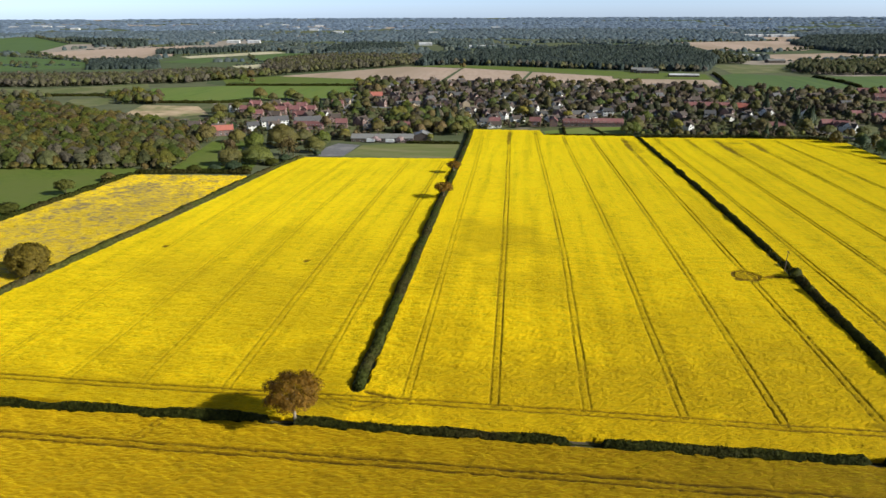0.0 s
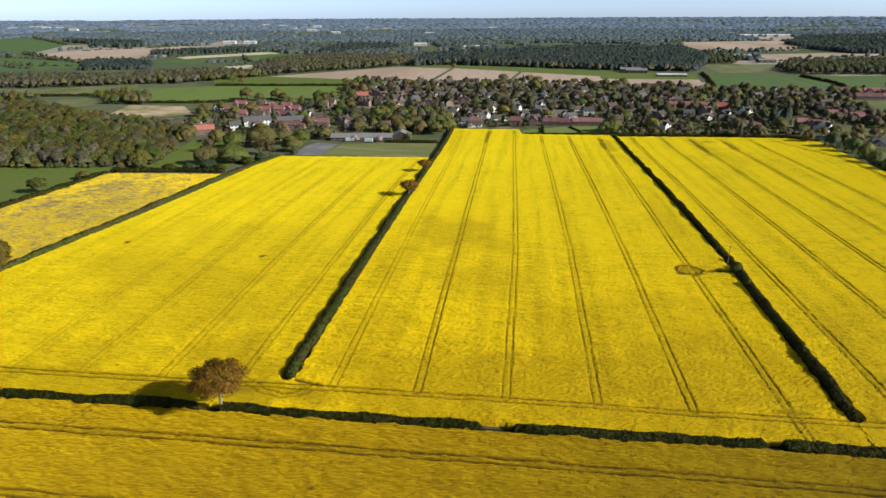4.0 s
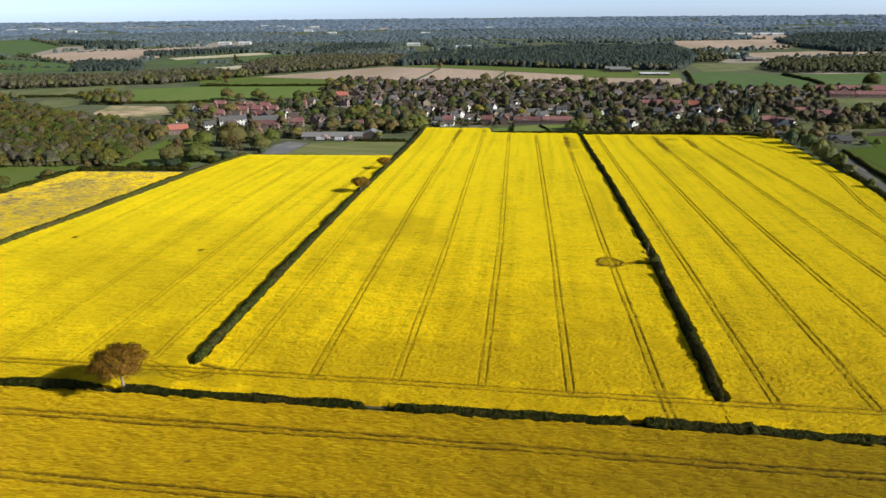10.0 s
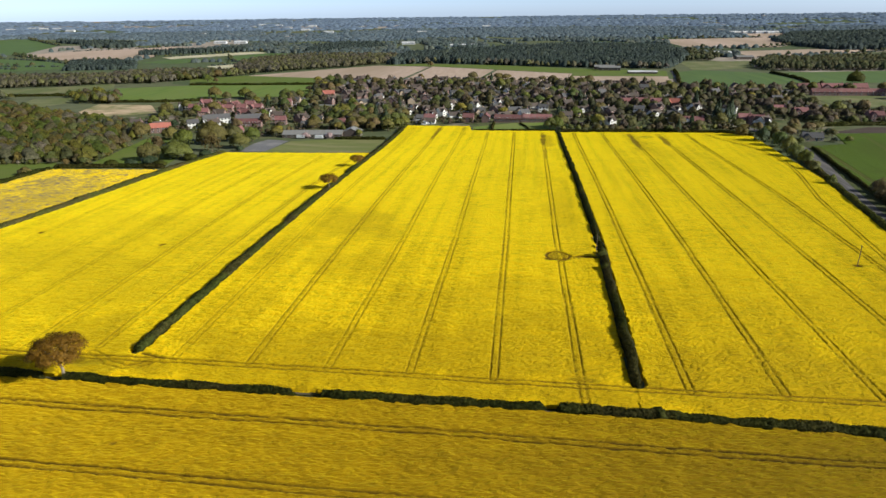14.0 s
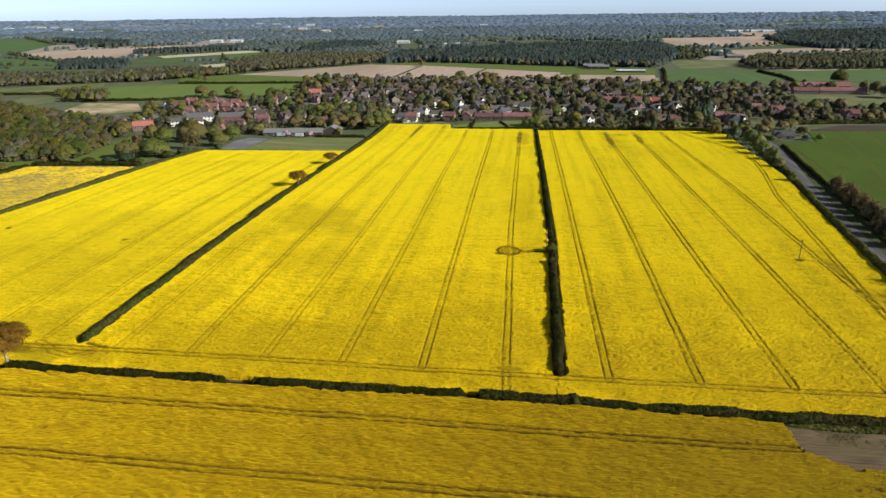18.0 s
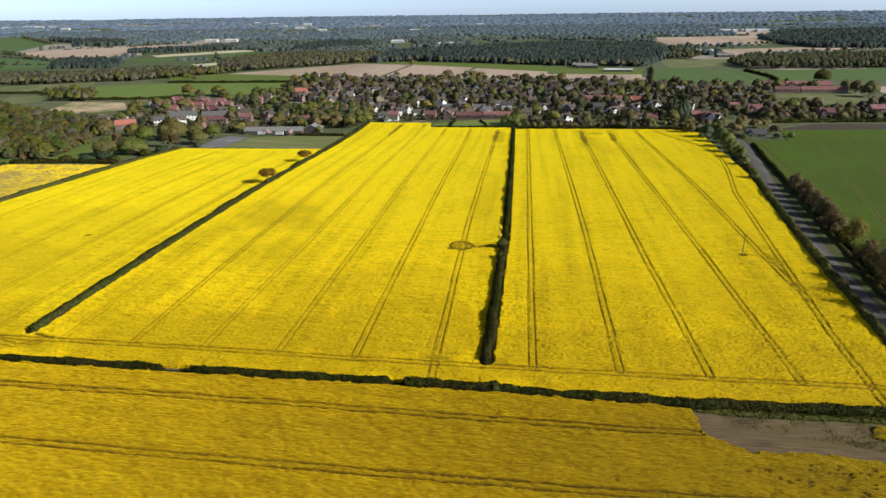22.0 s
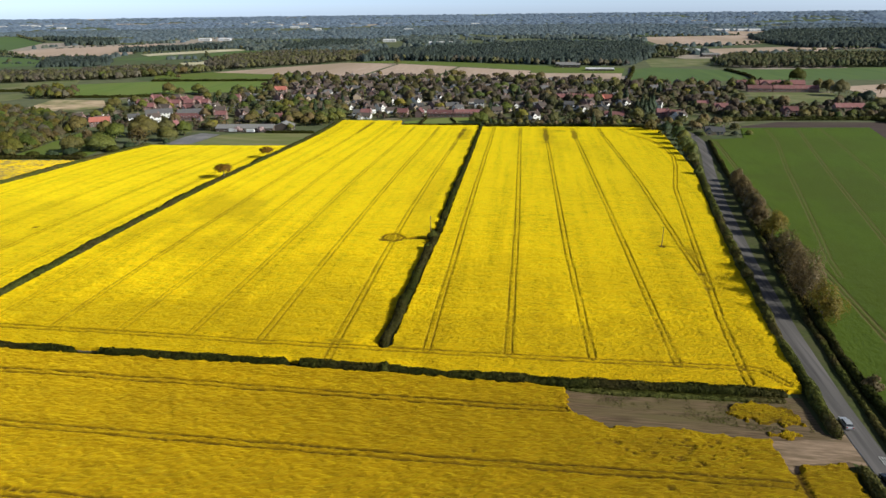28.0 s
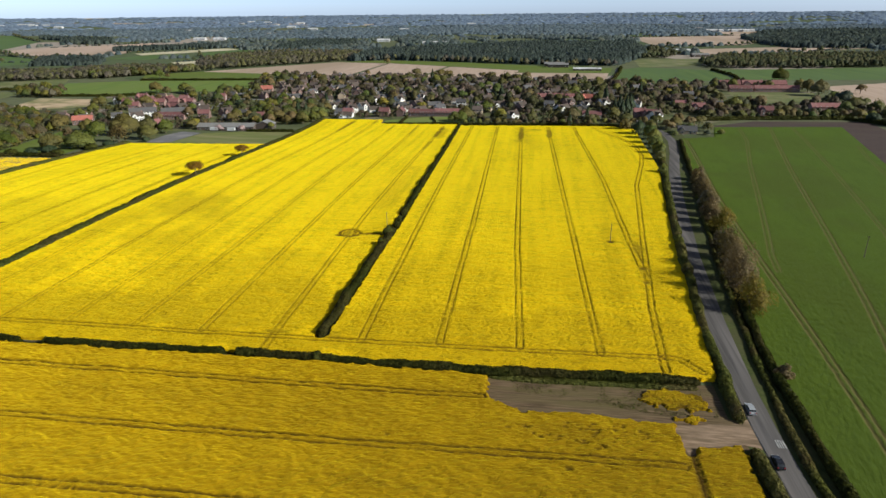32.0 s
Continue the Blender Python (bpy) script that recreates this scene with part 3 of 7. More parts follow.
def hedge(name, label, line, width, height, leaf, seed, density=26, flake=0.42, gaps=()):
    """A clipped or rough hedge along a line: a woody mass and the leaves that cover it."""
    rng = np.random.RandomState(seed)
    line = np.asarray(line, float)
    seg = np.linalg.norm(np.diff(line, axis=0), axis=1)
    run = np.concatenate([[0], np.cumsum(seg)])
    s = np.arange(0, run[-1] + 0.01, 1.0)
    cx, cy = np.interp(s, run, line[:, 0]), np.interp(s, run, line[:, 1])
    tx, ty = np.gradient(cx), np.gradient(cy)
    ln = np.hypot(tx, ty)
    tx, ty = tx / ln, ty / ln
    cx, cy = cx - ty * (lattice(s, s * 0, 7, seed + 3) - 0.5) * 0.9, cy + tx * (lattice(s, s * 0, 7, seed + 4) - 0.5) * 0.9
    big = 0.62 + 0.5 * lattice(s, s * 0 + 3, 9, seed) + 0.3 * lattice(s, s * 0 + 9, 2.5, seed + 1)
    big *= np.clip(np.minimum(s, run[-1] - s) / 1.5 + 0.25, 0, 1)
    for a, b in gaps:
        big *= np.clip(np.abs(s - (a + b) / 2) - (b - a) / 2, 0.05, 1)
    root = tagged(new(name), label, "hedge")
    k = 7
    w = np.linspace(0, math.pi, k)
    vs = []
    for i in range(len(s)):
        o = np.cos(w) * width * 0.42 * big[i] * (1 + 0.2 * rng.rand(k))
        h = np.sin(w) ** 0.6 * height * 0.86 * big[i] * (1 + 0.15 * rng.rand(k))
        vs.append(np.stack([cx[i] - ty[i] * o, cy[i] + tx[i] * o, h], 1))
    vs = np.concatenate(vs)
    vs[:, 2] += ter(vs[:, 0], vs[:, 1]) - 0.05
    i, j = np.meshgrid(np.arange(len(s) - 1), np.arange(k - 1), indexing="ij")
    a = (i * k + j).ravel()
    hang(new("hedge_body", sheet("hedge_body", vs, np.stack([a, a + k, a + k + 1, a + 1], 1), leaf)), root)
    n = int(run[-1] * density)
    q = rng.rand(n) * run[-1]
    bg = np.interp(q, s, big)
    th = rng.rand(n) * math.pi
    o, h = np.cos(th) * width * 0.5 * bg, np.sin(th) ** 0.6 * height * bg * rng.uniform(0.85, 1.1, n)
    x, y, ax, ay = (np.interp(q, s, z) for z in (cx, cy, tx, ty))
    p = np.stack([x - ay * o, y + ax * o, h], 1)
    p[:, 2] += ter(p[:, 0], p[:, 1])
    nn = np.stack([-ay * np.cos(th), ax * np.cos(th), np.sin(th)], 1)
    v, f = flakes(p, nn, flake, rng, 0.4)
    nn = bulge(nn, rng, 0.3)
    tint = np.repeat(lattice(q, q * 0, 12, seed + 5), 4)
    hang(new("foliage", sheet("foliage", v, f, leaf, {"tint": tint}, True, nn)), root)
    return root


def inside(px, py, ring):
    """Which points lie in a polygon."""
    ring = np.asarray(ring, float)
    hit = np.zeros(np.shape(px), bool)
    for (x0, y0), (x1, y1) in zip(ring, np.roll(ring, -1, 0)):
        c = (y0 > py) != (y1 > py)
        with np.errstate(divide="ignore", invalid="ignore"):
            hit ^= c & (px < (x1 - x0) * (py - y0) / (y1 - y0 + 1e-12) + x0)
    return hit


def near_line(x, y, line):
    """Distance of points from a polyline."""
    d = np.full(np.shape(x), 1e9)
    line = np.asarray(line, float)
    for a, b in zip(line[:-1], line[1:]):
        ab = b - a
        t = np.clip(((x - a[0]) * ab[0] + (y - a[1]) * ab[1]) / (ab @ ab), 0, 1)
        d = np.minimum(d, np.hypot(x - a[0] - t * ab[0], y - a[1] - t * ab[1]))
    return d


def patch(name, label, ring, material, lift=0.12, cut=0, category="field"):
    """A flat field or yard that follows the land."""
    bm = bmesh.new()
    f = bm.faces.new([bm.verts.new((x, y, 0)) for x, y in ring])
    bmesh.ops.triangulate(bm, faces=[f])
    for _ in range(cut):
        bmesh.ops.subdivide_edges(bm, edges=bm.edges[:], cuts=1, use_grid_fill=True)
    for v in bm.verts:
        v.co.z = float(ter(v.co.x, v.co.y)) + lift
    bmesh.ops.recalc_face_normals(bm, faces=bm.faces)
    if sum(f.normal.z for f in bm.faces) < 0:
        bmesh.ops.reverse_faces(bm, faces=bm.faces)
    me = bpy.data.meshes.new(name)
    bm.to_mesh(me)
    bm.free()
    me.materials.append(material)
    return tagged(new(name, me), label, category, kind="structure")


def ribbon(name, label, left, right, material, lift, category):
    """A strip between two edges, for roads and lines."""
    left, right = np.asarray(left, float), np.asarray(right, float)
    t = np.linspace(0, 1, len(left))
    tt = np.linspace(0, 1, max(2, len(left) * 12))
    L = np.stack([np.interp(tt, t, left[:, i]) for i in (0, 1)], 1)
    R = np.stack([np.interp(tt, t, right[:, i]) for i in (0, 1)], 1)
    cols = [L + (R - L) * u for u in np.linspace(0, 1, 5)]
    v = np.concatenate([np.column_stack([c, ter(c[:, 0], c[:, 1]) + lift + 0.06 * (1 - abs(u * 2 - 1))]) for c, u in zip(cols, np.linspace(0, 1, 5))])
    n = len(tt)
    i = np.arange(n - 1)
    f = np.concatenate([np.stack([k * n + i, (k + 1) * n + i, (k + 1) * n + i + 1, k * n + i + 1], 1) for k in range(4)])
    return tagged(new(name, sheet(name, v, f, material)), label, category, kind="structure")


def weeds(name, label, ring, count, size, leaf, seed, lift=0.15):
    """Low tufts strewn over the ground inside a polygon, in drifts."""
    rng = np.random.RandomState(seed)
    ring = np.asarray(ring, float)
    x, y = rng.uniform(ring[:, 0].min(), ring[:, 0].max(), count * 4), rng.uniform(ring[:, 1].min(), ring[:, 1].max(), count * 4)
    k = inside(x, y, ring) & (lattice(x, y, 3.0, seed) + 0.5 * lattice(x, y, 0.9, seed + 1) > 0.72)
    x, y = x[k][:count], y[k][:count]
    p = np.stack([x, y, ter(x, y) + lift], 1)
    v, f = flakes(p, np.tile((0.0, 0.0, 1.0), (len(x), 1)), size, rng, 0.5)
    tagged(new(name, sheet(name, v, f, leaf, {"tint": np.repeat(rng.rand(len(x)), 4)})), label, "weeds", kind="stuff")


# ---- ground, fields and road ----
def ground():
    rr = np.concatenate([np.arange(0, 700, 12.5), np.arange(700, 1500, 25), np.arange(1500, 3000, 75), np.linspace(3000, 4780, 22)])
    ww = np.linspace(0, 2 * math.pi, 241)[:-1]
    x = 80 + np.outer(rr, np.sin(ww))
    y = np.outer(rr, np.cos(ww))
    v = np.stack([x.ravel(), y.ravel(), ter(x, y).ravel()], 1)
    i, j = np.meshgrid(np.arange(len(rr) - 1), np.arange(240), indexing="ij")
    a, b = (i * 240 + j).ravel(), (i * 240 + (j + 1) % 240).ravel()
    f = np.stack([a, b, b + 240, a + 240], 1)
    tagged(new("ground", sheet("ground", v, f, LAND, smooth=True)), "green and brown farmland rising slowly to the horizon", "ground", kind="structure")


ground()


def crop_field(name, label, xs, ys, shear, ring, material, height, tracks=(), thin=(), bare=(), cross=(), rough=1.0, seed=1, holes=(), stripe=0.0, gauge=0.95, speck=0.0, mark=0.28, ragged=0.5, lay=0.4, calm=0.0):
    """A standing crop as one tufted sheet. shear: sideways shift of the columns a metre of y. tracks: wheelings, pairs
    of wheel marks along lines.
    thin, bare: ovals (x, y, rx, ry, how much). cross: single lines trodden bare (line, half width). calm: how much the
    tufts are flattened up the field, so that less self-shadowing brightens the far crop."""
    X, Y = np.meshgrid(xs, ys)
    rng = np.random.RandomState(seed)
    dx, dy = np.median(np.diff(xs)), np.gradient(ys)[:, None]
    X = X + shear * (Y - 130) + rng.uniform(-0.25, 0.25, X.shape) * dx
    Y = Y + rng.uniform(-0.25, 0.25, X.shape) * dy
    n1, n2, n3 = lattice(X * lay, Y, 1.3, seed), lattice(X, Y, 5.0, seed + 1), rng.rand(*X.shape)
    if lay < 1:
        n3 = np.clip(0.5 + 1.3 * ((n3 + np.roll(n3, 1, 1)) / 2 - 0.5), 0, 1)
    low = np.zeros(X.shape)
    for line in tracks:
        line, k = line if isinstance(line, tuple) else (line, 0.8)
        line = np.asarray(line, float)
        d = near_line(X, Y, line)
        wear = np.clip(0.62 + 0.45 * lattice(X, Y, 14, seed + 7) + 0.2 * lattice(X, Y, 3, seed + 8), 0.5, 1)
        low = np.maximum(low, np.clip(1.5 - np.abs(d - gauge) / mark, 0, 1) * wear * k)
        low = np.maximum(low, np.clip(1.0 - d / 1.2, 0, 1) * 0.15 * k)
    for line, half in cross:
        low = np.maximum(low, np.clip(1.4 - near_line(X, Y, line) / half, 0, 1))
    for x, y, rx, ry, k in bare:
        q = 1 - np.hypot((X - x) / rx, (Y - y) / ry) + min(1.0, rx / 4) * (0.9 * (n2 - 0.5) + 0.5 * (n1 - 0.5)) + 0.3 * (n3 - 0.5)
        low = np.maximum(low, np.clip(q * 2.5, 0, 1) * k)
    if speck:
        low = np.clip(low + speck * (n3 - 0.5 + 0.8 * (n1 - 0.5)) * (low > 0.02) + speck * 0.5 * (n3 > 0.8) * (n1 > 0.5), 0, 1)
    poor = np.zeros(X.shape)
    for x, y, rx, ry, k in thin:
        q = 1.15 - np.hypot((X - x) / rx, (Y - y) / ry) + 0.8 * (lattice(X, Y, 12, seed + 4) - 0.5) + 0.5 * (n2 - 0.5)
        poor = np.maximum(poor, np.clip(q * 1.6, 0, 1) * k)
    top = np.clip(0.22 * n1 + 0.12 * n2 + 0.66 * n3 + stripe * (lattice(X, Y * 0, 1.9, seed + 5) - 0.5), 0, 1)
    rough = rough * (1 - calm * np.clip((Y - 145) / 110, 0, 1))
    Z = height * (0.80 + rough * (0.20 * (n1 - 0.5) + 0.16 * (n2 - 0.5) + 0.19 * (n3 - 0.5))) * (1 - 0.4 * low) * (1 - 0.25 * poor)
    mx, my = (0.25 * (q[1:, 1:] + q[:-1, 1:] + q[1:, :-1] + q[:-1, :-1]) for q in (X, Y))
    mx, my = mx + ragged * (lattice(mx, my, 1.6, seed + 21) - 0.5), my + ragged * (lattice(mx, my, 1.6, seed + 22) - 0.5)
    keep = inside(mx, my, ring)
    for h in holes:
        keep &= ~inside(mx, my, h)
    n = len(xs)
    i, j = np.nonzero(keep)
    a = i * n + j
    f = np.stack([a, a + 1, a + n + 1, a + n], 1)
    used = np.bincount(f.ravel(), minlength=X.size)
    edge = (used < 4).reshape(X.shape)
    Z = np.where(edge, 0.02, Z)
    Z = Z + ter(X, Y) + 0.02
    ids = np.full(X.size, -1)
    live = np.nonzero(used)[0]
    ids[live] = np.arange(len(live))
    v = np.stack([X.ravel(), Y.ravel(), Z.ravel()], 1)[live]
    at = {"top": (top * ~edge).ravel()[live], "bare": low.ravel()[live], "thin": poor.ravel()[live]}
    return tagged(new(name, sheet(name, v, ids[f], material, at, smooth=False)), label, "field", kind="structure")


def spaced(a, b, s0, s1):
    """Values from a to b whose steps grow from s0 to s1."""
    out = [a]
    while out[-1] < b:
        t = (out[-1] - a) / (b - a)
        out.append(out[-1] + s0 + (s1 - s0) * t)
    return np.array(out)


RY = 220          # the trodden ring in the crop
CURL = [(-52, 129), (-50, 128), (-46, 126), (-44, 124), (-38, 122.6), (-35, 123.6), (-31, 127)]
HEADLAND = [(-260, 122.5), (-136, 125), (-96, 125.2), (-28, 127.2), (16, 127.8), (64, 128.0), (112, 128.6), (158, 129.4), (182, 130.3), (197, 130.3)]
rows_abc = np.concatenate([np.arange(116.5, 134, 0.4), spaced(134, 575, 0.6, 1.7)])
crop_field("rape_field_west", "bright yellow flowering rape field with faint wheelings", np.arange(-215, -30, 0.55), rows_abc, -0.021,
           [(-300, 109.7), (-126, 114.6), (-38.4, 117.1), (-38.4, 129.2), (-41.2, 130.8), (-44.2, 346), (-48, 436), (-100, 431), (-156, 423), (-159, 388), (-161, 309), (-164.8, 259), (-169.3, 223), (-172.5, 194), (-176, 170), (-185, 110)], RAPE_WEST, 1.25,
           tracks=[(HEADLAND, 1.0), (CURL, 0.7), ([(-52, 132), (-52.5, 232), (-54.5, 420)], 0.65), ([(-73, 127), (-75.5, 237), (-79, 418)], 0.6), ([(-96, 126), (-99.5, 241), (-102, 418)], 0.45), ([(-117, 126), (-118.5, 218), (-122.5, 410)], 0.45), ([(-142, 125.5), (-148, 410)], 0.4)],
           thin=[(-120, 123, 200, 8, 0.5), (-120, 205, 75, 60, 0.25), (-150, 330, 40, 80, 0.1), (-110, 190, 42, 20, 0.45), (-75, 170, 22, 16, 0.4), (-58, 145, 8, 12, 0.5), (-135, 200, 25, 18, 0.4), (-92, 160, 28, 20, 0.3), (-58, 138, 22, 12, 0.5), (-105, 138, 34, 11, 0.35), (-50, 124, 12, 6, 0.6)],
           bare=[(-146, 224, 1.8, 2.2, 1), (-82, 215, 1.5, 1.5, 1), (-54, 124, 7, 2.5, 0.7)], seed=11, rough=1.2, stripe=0.35, calm=0.7)
crop_field("rape_field_middle", "bright yellow flowering rape field with paired wheelings", np.arange(-43, 106, 0.5), rows_abc, -0.017,
           [(-40.2, 117.1), (-40.2, 129.2), (-37.8, 130.8), (-41, 346), (-46.5, 573), (14, 568), (17.5, 545), (91, 534), (93.0, 515), (97.6, 300), (98.8, 236), (98.4, 130), (101, 128.3), (101, 118.8)], RAPE, 1.25,
           tracks=[(HEADLAND, 1.0), (CURL, 0.7), ([(-26.5, 128), (-31, 376), (-36.5, 560)], 0.55), ([(-4.5, 128.5), (-6.3, 250), (-13, 562)], 0.8), ([(18, 128.5), (18, 235), (9.5, 560)], 0.65), ([(40.5, 129), (40, 236), (33, 535)], 0.65), [(63, 129), (61.5, 236), (56, 530)], [(86, 120), (83.5, 210), (82.5, 248), (80, 520)], ([(98, RY + 0.5), (91, RY), (86.5, RY - 2.4), (83, RY - 4.2), (80, RY - 3.4), (78.6, RY), (79.4, RY + 3), (82, RY + 4.6), (84.6, RY + 3.4), (87, RY + 0.5)], 1.0)],
           # second line darkens the crop from hedge to ring, along the bush's shadow
           cross=[([(-37, 130), (-29, 128)], 0.6), ([(98, RY + 0.5), (91, RY), (87.5, RY - 0.5)], 0.7), ([(86.5, RY - 2.4), (83, RY - 4.4), (80, RY - 3.6), (78.2, RY), (79.2, RY + 3.2), (82, RY + 5), (85, RY + 3.8), (87.3, RY + 0.8), (86.5, RY - 2.4)], 0.6)],
           thin=[(30, 124, 150, 8, 0.55), (-32, 124, 16, 7, 0.85), (40, 138, 80, 16, 0.6), (70, 150, 36, 26, 0.55), (10, 135, 40, 12, 0.4), (62, 175, 26, 24, 0.35), (-14, 140, 28, 12, 0.5), (42, 141, 40, 11, 0.4), (-8, 248, 26, 30, 0.5), (5, 205, 20, 22, 0.35), (-22, 165, 12, 28, 0.35), (30, 165, 14, 22, 0.35), (60, 160, 20, 24, 0.3), (86, 300, 9, 50, 0.3), (-30, 225, 9, 40, 0.3), (20, 150, 60, 10, 0.25), (84, 480, 5, 35, 0.6), (-12, 545, 2.5, 18, 0.7)],
           bare=[(86, 131, 4, 1.4, 0.5), (-12.5, 530, 2.0, 42, 0.8), (10, 552, 2.2, 8, 0.6), (80.3, 492, 2.6, 34, 0.85), (81.2, 430, 1.6, 34, 0.6), (56.3, 505, 1.6, 26, 0.5), (33.2, 512, 1.6, 20, 0.5), (82.0, RY, 3.0, 3.8, 0.6), (79.5, RY - 3.5, 2.2, 1.4, 0.9), (85, RY - 2, 1.2, 3.5, 0.9)], seed=23, rough=1.5, stripe=0.35, calm=0.7)
crop_field("rape_field_east", "bright yellow flowering rape field beside the road", np.arange(96, 268, 0.5), rows_abc, -0.023,
           [(99, 118.8), (99, 128.3), (101.6, 130.6), (101.9, 236), (98.2, 400), (94.5, 527), (222, 512), (241, 497), (236.5, 359), (224, 266), (217, 201), (213, 151), (209.5, 121.0), (204, 120.6), (150, 118.2)], RAPE, 1.25,
           tracks=[(HEADLAND, 1.0), [(112.5, 129), (110.6, 235), (106, 520)], [(135.5, 130), (134.3, 243), (128.5, 515)], [(158.5, 130.5), (154.8, 220), (149, 512)], [(180.8, 130.5), (178, 230), (171, 510)], [(197, 123), (199.5, 161), (202, 184), (200.5, 225), (199.7, 326), (193.5, 480), (193, 506)], [(202, 184), (207, 231), (216.5, 315), (227, 368), (231, 395), (231.5, 426), (225, 455), (214, 482), (208, 506)], [(198, 131), (202, 130), (206.5, 124)]],
           bare=[(193, 222, 2.2, 1.6, 1), (202, 195, 2.5, 3, 0.9), (201, 182, 1.5, 3, 0.8), (149.8, 478, 2.8, 34, 0.85), (172, 480, 2.8, 32, 0.8), (128.8, 492, 1.6, 20, 0.5), (193.6, 478, 1.8, 20, 0.5), (160, 497, 3.5, 4, 0.5), (203, 215, 2.5, 9, 0.5), (134, 131.5, 4, 1.2, 0.35), (162, 496, 4, 2.5, 0.6), (104, 131, 2, 2, 0.35)],
           thin=[(150, 125, 110, 8, 0.5), (135, 140, 40, 18, 0.5), (180, 142, 30, 20, 0.45), (140, 142, 45, 11, 0.4), (130, 175, 30, 30, 0.25), (175, 180, 25, 25, 0.25), (151.5, 470, 6, 40, 0.5), (208, 180, 6, 25, 0.3), (165, 430, 20, 20, 0.2)], seed=37, rough=1.5, stripe=0.35, calm=0.7)
gap_rng = random.Random(5)
DOTS = [(x + gap_rng.gauss(0, 1.6), y + gap_rng.gauss(0, 0.8), gap_rng.uniform(0.3, 0.8)) for x, y in ((159, 95), (171, 96), (174, 96), (180, 96), (184, 97), (176, 95), (164, 92), (173, 91.5), (182, 93), (177, 91), (184, 89), (169, 91), (178, 97), (188, 94.5)) for _ in range(4)]
crop_field("rape_field_south", "deep yellow rape field with long wheelings below the hedge", np.arange(-330, 214, 0.7), np.concatenate([spaced(-120, 40, 4.0, 1.0)[:-1], np.arange(40, 78, 0.5), np.arange(78, 119, 0.36)]), 0.0,
           [(-330, -120), (207.6, -120), (208.4, 94.8), (198, 92.8), (197.4, 90), (195.6, 90), (195.4, 100.6), (178, 102), (160, 101.2), (152, 105.5), (150.5, 116.0), (80, 116.4), (12, 115.1), (-52, 114.7), (-126, 112.6), (-330, 106.7)], DEEP_RAPE, 1.25,
           tracks=[([(-330, 99.5), (-117, 102.8), (-74, 103.5), (-30, 104.2), (15, 104.8), (56, 105.2), (95, 105.2), (150, 105.6)], 1.3), ([(-330, 80), (-53, 83.4), (38, 83.6), (84, 84), (123, 84.3), (160, 85.6), (194, 86)], 1.2), ([(-330, 57), (18, 63), (126, 64.5), (194, 66)], 1.2), ([(-82, 112), (-84, 106)], 0.9)],
           cross=[([(196.5, 92), (196.6, 84), (196.3, 70), (196, 30)], 0.8)],
           bare=[(x, y, w, w * 0.75, 0.85) for x, y, w in DOTS] + [(195, 76, 1.4, 0.9, 1), (170, 82, 1.0, 0.8, 0.8), (130, 88, 0.9, 0.7, 0.8), (-20, 92, 0.9, 0.7, 0.8)],
           # broadest ovals darken the near field for its steep view, beyond thin patches
           thin=[(90, 96, 60, 14, 0.4), (-60, 90, 240, 40, 0.22), (130, 85, 110, 30, 0.22), (-60, 92, 60, 8, 0.4), (40, 95, 40, 6, 0.3), (120, 94, 30, 7, 0.3), (172, 94.5, 14, 5, 0.5), (60, 75, 60, 8, 0.25)], seed=41, rough=1.8, mark=0.23, ragged=1.1)
crop_field("rape_by_the_gate", "small yellow rape corner left beside the gravel entrance", np.arange(186, 209, 0.4), np.arange(104, 118, 0.4), 0.0,
           [(187.5, 112), (193, 114.3), (199, 115.3), (203.5, 113), (205, 108), (200, 106.8), (195, 107.6), (190, 109.2)], DEEP_RAPE, 0.8, ragged=3.4, bare=[(189, 111, 4, 2, 0.8), (197, 108, 6, 1.4, 0.5), (203, 113, 3, 2, 0.6)], thin=[(194, 110, 10, 3, 0.3)], seed=43, rough=2.6, speck=0.9)
crop_field("rape_tuft_by_the_gate", "last yellow rape tuft between tyre tracks", np.arange(194, 205, 0.4), np.arange(100, 107, 0.4), 0.0,
           [(195.6, 104.4), (198, 105.2), (201, 105.4), (202.6, 103), (200, 101.6), (196.5, 102.2)], DEEP_RAPE, 0.6, seed=44, ragged=3.0, rough=2.6, speck=0.9)
crop_field("patchy_field", "patchy yellow rape field with bare purplish soil", np.arange(-300, -158, 0.7), spaced(120, 362, 0.8, 1.1), -0.01,
           [(-188, 120), (-180.5, 171), (-177.2, 196), (-174, 230), (-170.6, 266), (-167.8, 321), (-169, 355), (-238, 346), (-242, 246), (-262, 120)], THIN_RAPE, 0.9,
           thin=[(-208, 235, 60, 90, 0.55), (-215, 160, 40, 40, 0.3)], bare=[(-214, 314, 15, 13, 0.7), (-222, 269, 9, 12, 0.7), (-204, 273, 12, 9, 0.65), (-197, 259, 10, 7, 0.65), (-194, 288, 13, 11, 0.6), (-219, 296, 12, 12, 0.6), (-203, 302, 14, 12, 0.5), (-194, 320, 13, 10, 0.45), (-204, 285, 42, 62, 0.32), (-200, 215, 30, 30, 0.22)], rough=3.6, seed=51, speck=1.3, lay=0.6)
